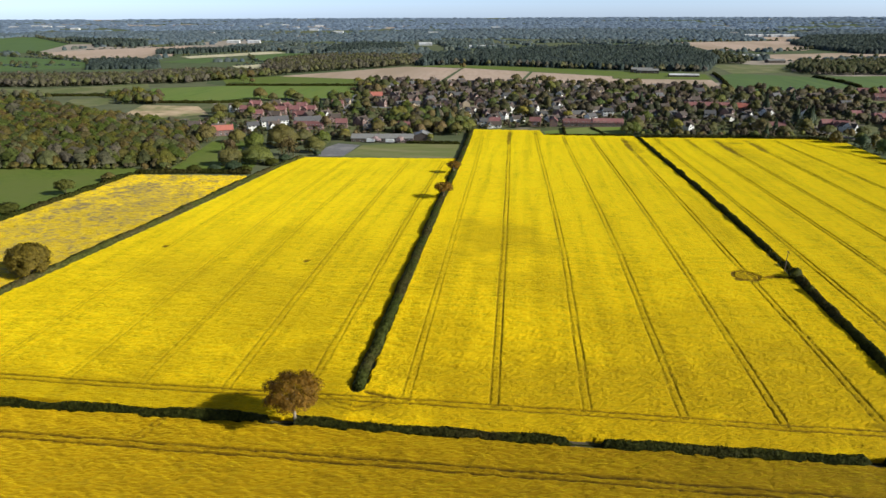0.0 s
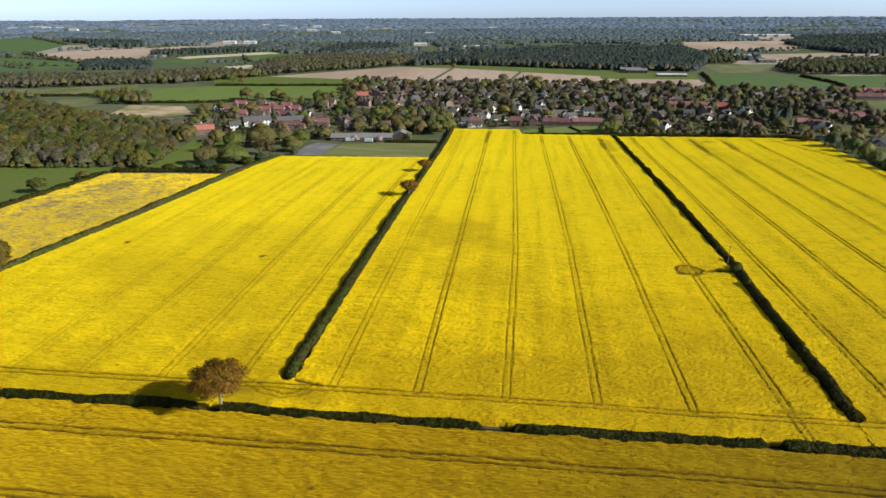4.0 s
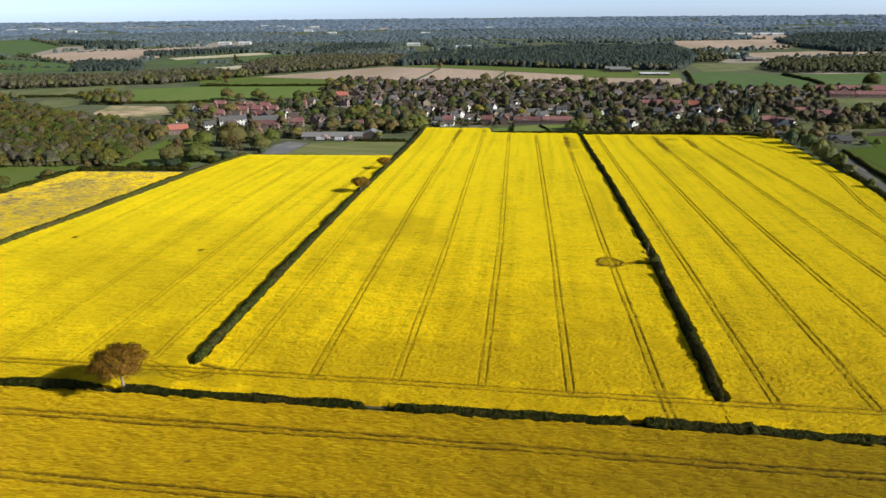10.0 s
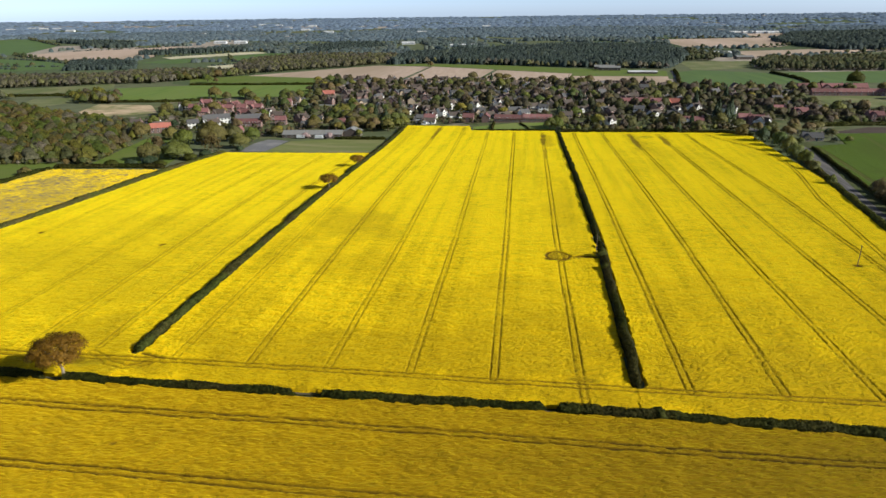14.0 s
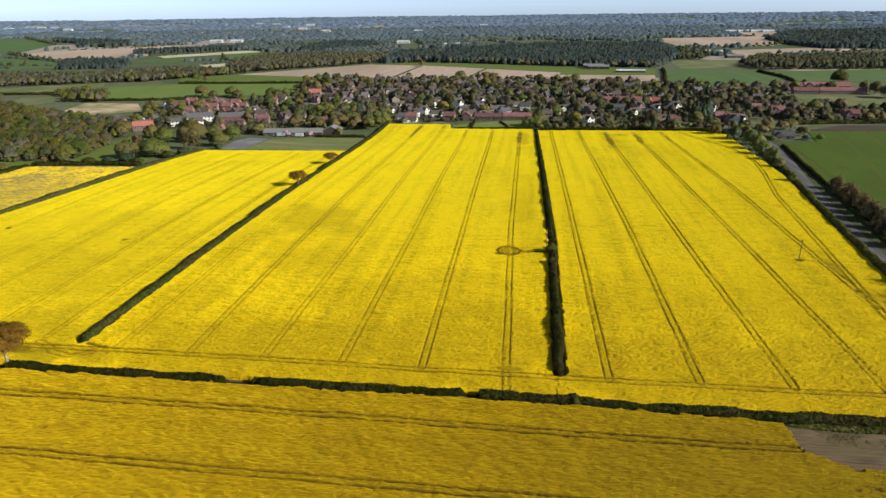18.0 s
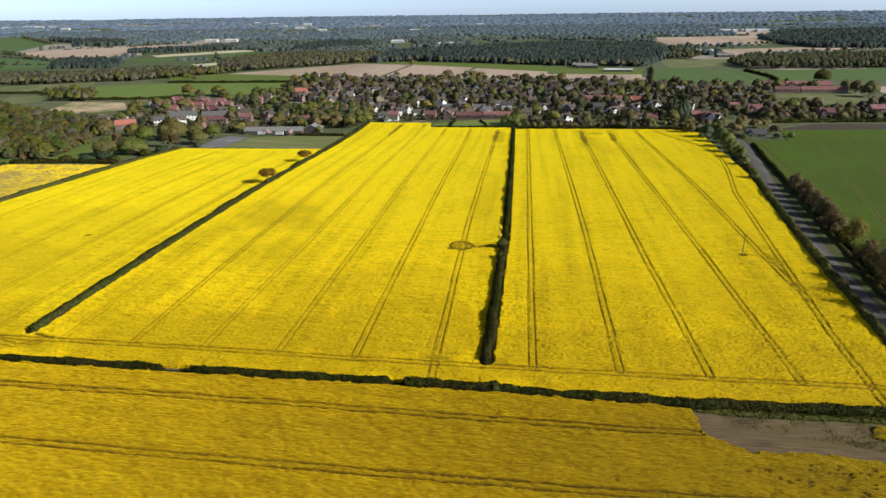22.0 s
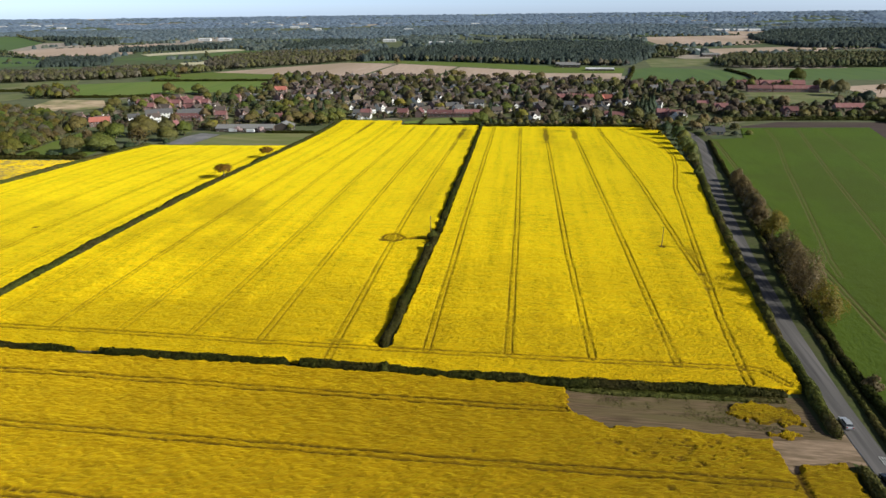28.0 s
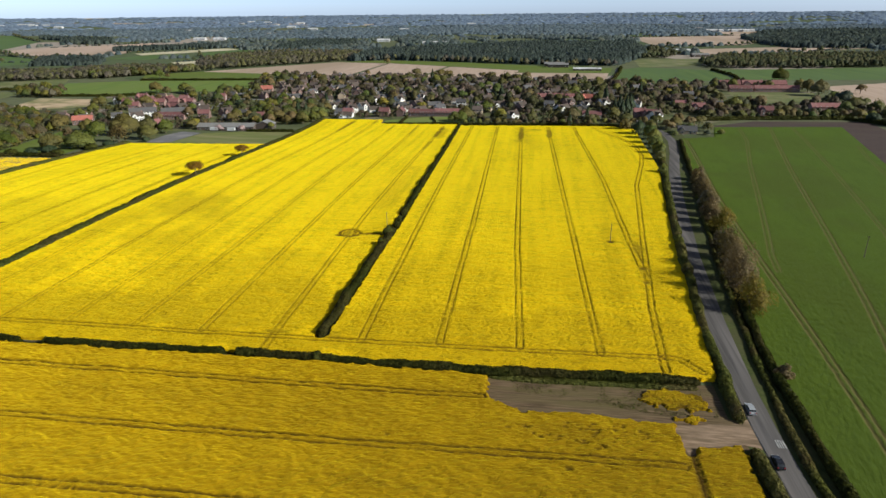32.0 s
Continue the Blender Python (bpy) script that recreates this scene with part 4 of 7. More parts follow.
crop_field("wheat_field", "green young wheat field with pale tramlines", np.arange(220, 412, 0.5), spaced(-110, 530, 1.4, 1.8), 0.0,
           [(224, -110), (225.5, 120), (227, 139), (230, 161), (241, 236), (253, 346), (265, 430), (270, 462), (296, 470), (306, 513), (407, 520), (376, 387), (310, -110)], WHEAT, 0.35,
           tracks=[([(232, -50), (238.5, 90), (240.6, 112), (242.5, 135), (245, 170), (248.5, 223), (252, 270), (256, 312), (262, 362), (268.5, 418), (272, 455)], 1.7), ([(251, 200), (254, 217), (260, 240), (277.5, 310), (292, 370), (314.7, 454), (324, 505)], 0.9), ([(246, 90), (256, 125), (263.4, 150.6), (270.3, 178), (285, 241), (312, 360), (338, 466), (350, 515)], 1.2), ([(278, 130), (311, 251), (337, 366), (356, 457), (366, 512)], 0.9), ([(302, 130), (340, 262), (372, 400), (384, 440)], 0.8)],
           thin=[(300, 330, 40, 60, 0.5), (260, 200, 16, 60, 0.4), (330, 450, 60, 40, 0.4)], rough=1.9, calm=0.8, seed=61, gauge=0.9, mark=0.36)

patch("trampled_corner", "brown trampled soil corner with tyre tracks", [(149.5, 117.2), (151.0, 104.5), (159, 100), (194.5, 99.4), (194.6, 88), (199, 88), (199, 91.8), (207, 93.4), (212.4, 95), (212.4, 104), (208, 105), (208, 119)], SOIL, 0.10, 4)
patch("gravel_entrance", "sandy gravel field entrance off the road", [(194.8, 100.8), (199, 101.4), (204, 102.6), (208, 103), (212.35, 105.5), (212.35, 94.5), (209, 95.8), (204.5, 94.8), (200, 93.8), (197.6, 91.5), (196.4, 90), (195.3, 94)], GRAVEL, 0.125, 4)
weeds("weeds", "sparse green weeds on trampled soil", [(153, 117), (157, 110), (174, 107.5), (190, 105), (190, 109), (204, 114), (205.5, 119)], 3000, 0.10, LEAF_HEDGE_ROAD, 71)
weeds("weeds", "rough weeds along the field entrance", [(196, 104), (206, 105), (206, 108), (204, 106), (196, 106.6), (188, 108.5), (180, 108), (186, 105.5)], 700, 0.10, LEAF_HEDGE_ROAD, 72)
patch("ploughed_headland", "dark brown ploughed strip round the wheat", [(296, 512), (345, 543), (438, 546), (425, 415), (345, 130), (320, -110), (300, -110), (376, 387), (407, 521), (306, 514)], PLOUGHED, 0.10, 3)

ROAD_L = [(213.4, -140), (213.2, 40), (213.0, 80), (212.3, 102), (212.8, 118), (215.2, 159), (220.5, 214), (231, 295), (242, 359), (252, 410), (258.5, 451), (259, 480), (252, 520), (240, 560), (236, 620), (245, 720), (262, 860), (290, 1070)]
ROAD_R = [(218.8, -140), (218.4, 40), (218.1, 80), (217.9, 102), (218.3, 118), (220.8, 157), (226.3, 213), (237, 293), (248, 358), (258, 408), (264.5, 450), (265, 481), (258, 522), (246, 562), (242, 620), (251, 719), (268, 859), (296, 1069)]
ribbon("road", "grey worn tarmac country road along the fields", ROAD_L, ROAD_R, TARMAC, 0.10, "road")
ribbon("verge_west", "rough green verge along the road", [(x - 5, y) for x, y in ROAD_L[:13]], [(x + 0.05, y) for x, y in ROAD_L[:13]], VERGE, 0.05, "verge")
ribbon("verge_east", "rough green verge and ditch along the road", [(x - 0.05, y) for x, y in ROAD_R[:13]], [(x + 9, y) for x, y in ROAD_R[:13]], VERGE, 0.05, "verge")
ribbon("edge_line", "worn white edge line on the road", [(x + 0.2, y) for x, y in ROAD_L[1:5]], [(x + 0.26, y) for x, y in ROAD_L[1:5]], WHITE, 0.135, "line")

marking = tagged(new("road_marking"), "worn white painted marking on the tarmac lane", "marking", kind="structure")
for k in range(4):
    part("bar", boxes((215.9 + k * 0.5, 95.6, 0.215, 216.2 + k * 0.5, 98.4, 0.222)), WHITE, marking)

ribbon("hedge_bank", "dry grass and bare soil below the long hedge", [(-330, 106.4), (-126, 112.3), (-52, 114.4), (12, 114.8), (80, 116.2), (150, 115.9), (205, 118.4)], [(-330, 109.6), (-126, 115.2), (-52, 117.3), (12, 117.7), (80, 119.2), (150, 118.7), (205, 121)], BANK, 0.03, "bank")

# ---- hedges ----
hedge("field_hedge", "long dark clipped hedge across the rape fields", [(-330, 107.7), (-126, 113.7), (-52, 115.8), (12, 116.2), (80, 117.7), (150, 117.2), (205, 119.7)], 2.3, 2.1, LEAF_HEDGE_DARK, 1, 115, 0.21, gaps=((274, 279), (343.5, 350), (406.5, 409)))
hedge("field_hedge", "straight green hedge between yellow rape fields", [(-39.5, 130.5), (-39.8, 182), (-42.5, 346), (-46.5, 500), (-48, 575)], 3.4, 2.4, LEAF_HEDGE, 2, 85, 0.27)
hedge("field_hedge", "green and brown hedge with gaps between rape fields", [(100, 130), (100, 164), (100.3, 235), (97, 400), (93.5, 530)], 2.8, 2.3, LEAF_HEDGE_DARK, 3, 85, 0.26, gaps=((96, 100), (104, 107), (114, 117)))
hedge("field_hedge", "low green hedge beside the patchy field", [(-188, 110), (-178.3, 171), (-175, 196), (-172, 230), (-168.2, 266), (-165, 321), (-164, 351), (-160.5, 405), (-157.5, 424)], 3.6, 1.8, LEAF_HEDGE_ROAD, 4, 48, 0.34)
hedge("roadside_hedge", "trimmed green hedge along the road", [(210.6, 103.4), (211.0, 117), (213.6, 155), (218.3, 206), (226, 270), (238, 355), (247, 415), (252, 450)], 2.8, 1.9, LEAF_HEDGE_ROAD, 5, 95, 0.23)
hedge("roadside_hedge", "trimmed green hedge along the road by the entrance", [(210.0, -60), (210.2, 60), (210.5, 94.2)], 2.8, 1.8, LEAF_HEDGE_ROAD, 6, 85, 0.23)
hedge("roadside_hedge", "rough green hedge on the verge", [(220.2, -60), (220.3, 95), (221.9, 117), (222.9, 130), (224.6, 152), (231, 205), (241, 275), (253, 350), (262, 405)], 1.8, 0.9, LEAF_HEDGE_ROAD, 7, 80, 0.24)
hedge("field_hedge", "rough dark hedge between ditch and wheat", [(224, -60), (225, 105), (226, 140), (231, 180), (238.5, 236), (250, 330), (262, 415), (268, 455)], 2.5, 1.7, LEAF_HEDGE_DARK, 8, 70, 0.26)
hedge("roadside_hedge", "tall overgrown green hedge on the road's field side", [(217.0, 190), (218.8, 208), (226.3, 270), (232.5, 315), (238.6, 357), (247.4, 415), (252, 450)], 3.4, 2.4, LEAF_HEDGE_ROAD, 25, 70, 0.3)
hedge("weedy_strip", "low green weeds below the dark hedge", [(151, 115.4), (178, 116.0), (204, 117.6)], 2.2, 0.5, LEAF_HEDGE_ROAD, 21, 60, 0.26)
hedge("garden_hedge", "dark clipped hedge behind the rape field", [(19, 546), (55, 541), (92, 536)], 2.0, 1.6, LEAF_HEDGE_DARK, 9, 16, 0.6)
hedge("garden_hedge", "dark garden hedge behind the rape field", [(96, 531), (150, 525), (222, 515), (243, 500)], 3.0, 2.2, LEAF_HEDGE_DARK, 10, 16, 0.7)
hedge("garden_hedge", "dark hedge between the garden plots", [(35, 546), (35.5, 580)], 2.0, 1.8, LEAF_HEDGE_DARK, 31, 16, 0.5)
hedge("garden_hedge", "low hedge between the garden plots", [(70, 541), (66, 560), (60, 579)], 1.5, 1.2, LEAF_HEDGE_DARK, 32, 14, 0.45)
hedge("garden_hedge", "clipped dark hedge beside the long barn", [(-97, 503), (-52, 504)], 2.5, 2.2, LEAF_HEDGE_DARK, 12, 16, 0.6)
hedge("field_hedge", "dark hedge behind the patchy field", [(-240, 350), (-205, 358), (-170, 362)], 4.0, 2.4, LEAF_HEDGE_DARK, 13, 16, 0.7)
hedge("field_hedge", "bushy hedge beside the green pasture", [(-256, 190), (-244, 246), (-240, 300), (-240, 346)], 4.0, 2.2, LEAF_HEDGE_DARK, 14, 14, 0.7)
hedge("field_hedge", "dark hedge between the green pastures", [(-410, 830), (-330, 838), (-220, 850)], 4.0, 2.4, LEAF_HEDGE_DARK, 15, 8, 0.9)
hedge("field_hedge", "dark hedge below the striped pasture", [(-420, 652), (-345, 668), (-300, 690)], 4.0, 2.6, LEAF_HEDGE_DARK, 16, 8, 0.9)
hedge("field_hedge", "dark hedge across pale pastures", [(-625, 690), (-560, 694), (-490, 706)], 4.0, 2.6, LEAF_HEDGE_DARK, 17, 8, 0.9)
hedge("field_hedge", "dark hedge between green fields", [(433, 1036), (440, 940), (432, 890)], 4.5, 3.0, LEAF_HEDGE_DARK, 18, 8, 1.0)
hedge("field_hedge", "dark hedge along the northern lane", [(300, 1085), (285, 985), (262, 862)], 4.5, 2.6, LEAF_HEDGE_DARK, 19, 8, 1.0)
hedge("field_hedge", "dark hedge behind the ploughed strip", [(300, 545), (345, 552), (425, 558), (470, 500)], 4.0, 3.0, LEAF_HEDGE_DARK, 20, 12, 0.8)

# ---- far fields ----
patch("pasture_1", "green pasture below the wood", [(-460, 180), (-252, 180), (-246, 251), (-232, 270), (-230, 298), (-241, 357), (-252, 366), (-302, 356), (-460, 330)], GRASS_DARK, 0.12, 3)
patch("pasture_2", "green pasture beside the red-roofed house", [(-232, 358), (-226, 366), (-240, 424), (-250, 470), (-228, 482), (-200, 440), (-180, 395), (-172, 362)], GRASS_DARK, 0.12, 3)
patch("mown_field", "dry mown grass beside the car park", [(-133, 432), (-131, 438), (-130, 486), (-100, 500), (-50, 503), (-48, 441), (-100, 437)], LAWN, 0.12, 3)
patch("car_park", "grey tarmac car park by the rape field", [(-150, 430), (-155, 470), (-151, 490), (-132, 487), (-131, 436)], YARD, 0.16, 2, "car park")
patch("garden_plot", "green garden plots behind the terraces", [(19, 547), (17, 566), (55, 582), (92, 580), (92, 537)], GRASS, 0.12, 2)
patch("village_ground", "gardens and yards between the village houses", [(-330, 500), (-250, 492), (-160, 492), (-40, 574), (16, 570), (92, 582), (98, 532), (240, 502), (300, 500), (340, 556), (470, 600), (480, 760), (430, 850), (260, 850), (120, 856), (-105, 895), (-240, 930), (-240, 790), (-200, 730), (-330, 690), (-360, 640)], GARDEN, 0.06, 4, "ground")
patch("drilled_field_1", "pale pinkish drilled field behind the village", [(-388, 970), (-247, 1150), (-221, 1180), (-118, 1152), (-125, 925), (-175, 912), (-247, 935)], DRILLED, 0.15, 3)
patch("drilled_field_2", "pale pinkish drilled field behind the village", [(-113, 1156), (5, 1092), (-13, 890), (-119, 890)], DRILLED, 0.15, 3)
patch("drilled_field_3", "pale pinkish drilled field behind the village", [(10, 1085), (132, 1018), (128, 979), (269, 976), (250, 850), (124, 848), (-8, 890)], DRILLED, 0.15, 3)
patch("grass_strip", "green strip below the pine wood", [(-224, 1184), (-142, 1225), (2, 1190), (157, 1110), (285, 1070), (270, 978), (130, 981), (134, 1020), (8, 1094), (-114, 1160)], GRASS_DARK, 0.13, 3)
patch("pasture_3", "deep green pasture", [(-455, 912), (-388, 972), (-241, 934), (-220, 853), (-410, 832)], GRASS_DARK, 0.15, 2)
patch("pasture_4", "striped green pasture", [(-492, 785), (-407, 826), (-214, 846), (-198, 734), (-274, 722), (-340, 680), (-425, 655)], STRIPED, 0.15, 2)
patch("pasture_5", "pale green pasture", [(-705, 757), (-623, 766), (-532, 840), (-492, 780), (-491, 708), (-562, 696), (-640, 690)], MEADOW, 0.15, 2)
patch("pasture_6", "dry pale pasture", [(-503, 625), (-520, 668), (-478, 697), (-451, 651), (-465, 605)], MEADOW, 0.15, 2)
patch("bare_ground", "sandy bare earth of a building plot", [(-396, 576), (-414, 638), (-352, 642), (-318, 597), (-362, 556)], EARTH, 0.15, 3, "ground")
patch("wheat_far_1", "green wheat field behind the village", [(290, 1040), (333, 1086), (433, 1036), (430, 893), (284, 828), (264, 846)], YOUNG_CORN, 0.15, 3)
patch("meadow_far", "pale olive meadow", [(344, 1262), (495, 1300), (436, 1126), (330, 1080)], MEADOW, 0.15, 3)
patch("wheat_far_2", "green wheat field behind the red-roofed sheds", [(440, 1040), (760, 1110), (700, 905), (436, 890)], YOUNG_CORN, 0.15, 3)
patch("drilled_far_1", "pale brown drilled field", [(440, 2053), (776, 2115), (740, 1788), (666, 1683), (455, 1675)], DRILLED, 0.4, 4)
patch("drilled_far_2", "pale brown drilled field", [(515, 1552), (734, 1610), (900, 1560), (701, 1450), (520, 1385)], DRILLED, 0.4, 4)
patch("drilled_far_3", "pale brown drilled field", [(-1180, 1400), (-1137, 1550), (-1000, 1720), (-970, 1780), (-815, 1402), (-825, 1300), (-948, 1270)], DRILLED, 0.4, 4)
patch("drilled_far_5", "pale drilled field before the far sheds", [(770, 2120), (880, 2080), (890, 2325), (740, 2345)], DRILLED, 0.4, 4)
patch("wheat_far_3", "dark green field", [(-1760, 1966), (-1698, 2070), (-1339, 1755), (-1188, 1430), (-1400, 1412)], YOUNG_CORN, 0.4, 4)
patch("wheat_far_4", "dark green field", [(-1200, 1325), (-1007, 1272), (-885, 1205), (-815, 1100), (-920, 985), (-1250, 1010)], YOUNG_CORN, 0.3, 4)
patch("wheat_far_5", "green field", [(-755, 1240), (-725, 1352), (-640, 1370), (-655, 1225)], YOUNG_CORN, 0.3, 3)
patch("rape_far", "pale yellow field far off", [(-560, 1165), (-479, 1272), (-445, 1210), (-470, 1045)], PALE, 0.3, 3)
patch("drilled_far_4", "pale field far off", [(-790, 1392), (-649, 1590), (-590, 1535), (-737, 1342)], PALE, 0.35, 3)
patch("wheat_far_6", "green field far off", [(-640, 1420), (-600, 1530), (-470, 1500), (-470, 1280), (-560, 1290)], YOUNG_CORN, 0.3, 3)
patch("meadow_right", "olive paddock below the red-roofed sheds", [(378, 745), (473, 752), (456, 680), (372, 650)], MEADOW, 0.15, 2)
patch("drilled_right", "pale drilled field", [(512, 815), (640, 880), (640, 620), (475, 650)], DRILLED, 0.15, 2)


# ---- lone trees ----
def big_tree(name, label, at, height, base, rx, leaf, seed, n, size, bark=BARK, r0=None, boughs=0, flare=0.0):
    """A single tree: airy if its boughs are bare, else of rounded boughs."""
    if boughs or leaf is LEAF_BARE:
        return tree(name, label, height, rx, leaf, seed, n, base, size, False, 14, r0, bark, at, tint=0.5, boughs=boughs, flare=flare)
    return tree(name, label, height, rx, leaf, seed, int(n * 0.45), base, 0.42 * size / height ** 0.7, False, 14, r0, bark, at, tint=0.5, bodies=18)


big_tree("oak_tree", "bronze-leaved young oak with pale trunk in the hedge", (-50, 115.0), 13.2, 5.6, 6.9, LEAF_BRONZE, 101, 13000, 0.15, PALE_BARK, 0.36, 38, 0.95)
big_tree("oak_tree", "small bronze oak standing in the hedge", (-41, 315), 9.2, 4.4, 5.4, LEAF_BRONZE, 102, 2600, 0.2, PALE_BARK, 0.22, 24, 0.95)
big_tree("oak_tree", "small bronze oak standing in the hedge", (-43, 381), 8.2, 4.0, 4.9, LEAF_BRONZE, 103, 2200, 0.2, PALE_BARK, 0.2, 24, 0.95)
big_tree("oak_tree", "round bronze-green oak in the hedge by the patchy field", (-179.2, 190), 12.6, 0.8, 7.5, LEAF_GOLD, 104, 9000, 0.26, boughs=46, flare=0.2)
big_tree("hawthorn_tree", "small spreading green tree in the pasture hedge", (-246, 296), 8.5, 2.2, 5.0, LEAF_SPRING, 105, 2600, 0.26, boughs=20, flare=0.4)
big_tree("oak_tree", "tall golden-green oak beside the village", (-188, 462), 18, 2, 12.5, LEAF_OLIVE, 106, 2600, 0.75)
big_tree("oak_tree", "broad green oak beside the car park", (-156, 446), 13, 1.5, 8.5, LEAF_SPRING, 107, 1400, 0.7)
big_tree("oak_tree", "broad green oak below the pasture", (-180, 397), 13, 1.2, 11.5, LEAF_SPRING, 108, 1600, 0.7)
big_tree("oak_tree", "bronze oak beside the red-roofed house", (-252, 466), 15, 1.5, 8.5, LEAF_OLIVE, 109, 1200, 0.7)
big_tree("oak_tree", "spreading olive oak below the pasture", (-194, 385), 13, 1.2, 8.5, LEAF_OLIVE, 115, 1300, 0.7)
big_tree("oak_tree", "green oak beside the tall oak", (-205, 450), 13, 1.5, 8, LEAF_SPRING, 116, 1200, 0.7)
big_tree("ash_tree", "bare budding ash beside the oaks", (-170, 428), 13, 2.0, 7, LEAF_BARE, 110, 700, 0.6)
big_tree("oak_tree", "golden-green oak behind the tall oak", (-176, 478), 13, 1.5, 9, LEAF_OLIVE, 131, 1400, 0.7)
big_tree("oak_tree", "olive oak beside the red-roofed house", (-228, 470), 11, 1.2, 7.5, LEAF_SPRING, 132, 1200, 0.7)
big_tree("ash_tree", "grey budding ash beside the pasture", (-214, 428), 10, 1.5, 6, LEAF_BARE, 133, 700, 0.6)
big_tree("bush", "dark bush in the pasture hedge", (-168, 392), 5, 0.1, 5, LEAF_HEDGE_DARK, 134, 500, 0.6)
big_tree("bush", "dark bush in the pasture hedge", (-165, 408), 5, 0.1, 4.5, LEAF_DARK, 135, 500, 0.6)
big_tree("bush", "round dark bush at the car park corner", (-150, 433), 4.5, 0.2, 3, LEAF_DARK, 111, 400, 0.5)
big_tree("bush", "dark spreading bushes at the pasture corner", (-186, 372), 6, 0.2, 5.5, LEAF_DARK, 112, 600, 0.6)
big_tree("bush", "dark bush in the pasture hedge", (-196, 366), 4.5, 0.2, 4.5, LEAF_DARK, 113, 500, 0.6)
big_tree("bush", "dark spreading bushes at the pasture corner", (-176, 367), 4.5, 0.1, 5, LEAF_HEDGE_DARK, 119, 500, 0.6)
big_tree("bush", "dark bushes in the pasture hedge", (-207, 361), 4.5, 0.1, 5, LEAF_HEDGE_DARK, 120, 500, 0.6)
big_tree("bush", "olive bushes beside the green pasture", (-243.5, 329), 5, 0.1, 4.5, LEAF_OLIVE, 121, 600, 0.55)
big_tree("bush", "olive bushes beside the green pasture", (-252, 262), 5, 0.1, 6, LEAF_HEDGE_DARK, 122, 600, 0.55)
big_tree("bush", "tall dark bush in the gap of the hedge", (99.6, RY + 0.5), 5.0, 0.1, 2.4, LEAF_HEDGE_DARK, 117, 700, 0.35)
big_tree("bush", "dark bush in the gap of the hedge", (99.8, RY - 12), 3.8, 0.1, 2.0, LEAF_HEDGE_DARK, 118, 600, 0.35)
big_tree("bush", "rounded green bush at the hedge end", (103, 118), 2.8, 0.1, 2.2, LEAF_HEDGE_DARK, 114, 500, 0.4)

for x, y, h, r, leaf, words in ((468, 723, 17, 10, LEAF_OLIVE, "spreading hedgerow oak beside the paddock"), (468, 753, 15, 8, LEAF_OLIVE, "hedgerow oak beside the paddock"), (467, 777, 13, 6, LEAF_OLIVE, "small hedgerow oak beside the paddock"), (470, 850, 19, 11, LEAF_HEDGE_DARK, "large round tree behind the red-roofed barns"),
                              (464, 656, 15, 9, LEAF_DARK, "dark tree at the paddock corner"), (457, 617, 12, 8, LEAF_OLIVE, "olive tree behind the farm range"), (440, 543, 9, 6, LEAF_DARK, "dark tree behind the ploughed corner"), (453, 528, 10, 7, LEAF_DARK, "dark tree behind the ploughed corner"), (437, 562, 9, 6, LEAF_OLIVE, "olive tree behind the ploughed corner"), (462, 556, 10, 7, LEAF_DARK, "dark tree behind the ploughed corner"), (470, 520, 10, 7, LEAF_DARK, "dark tree behind the ploughed corner"), (93, 545, 11, 6.5, LEAF_SPRING, "green tree at the garden corner"), (96, 556, 13.5, 7.5, LEAF_OLIVE, "tall olive tree beside the terrace"), (-160, 478, 12, 7, LEAF_SPRING, "green tree behind the car park"),
                              (-308, 706, 14, 9, LEAF_OLIVE, "olive tree behind the red estate"), (-290, 699, 9, 6, LEAF_OLIVE, "olive tree behind the red estate"), (-272, 710, 13, 9, LEAF_SPRING, "green tree behind the red estate"), (-261, 702, 10, 7, LEAF_OLIVE, "olive tree behind the red estate"), (-222, 714, 12, 8, LEAF_SPRING, "green tree behind the red estate")):
    big_tree("oak_tree", words, (x, y), h, 1.5, r, leaf, int(h * 13 + r * 7 + abs(x)), 700, 0.8)

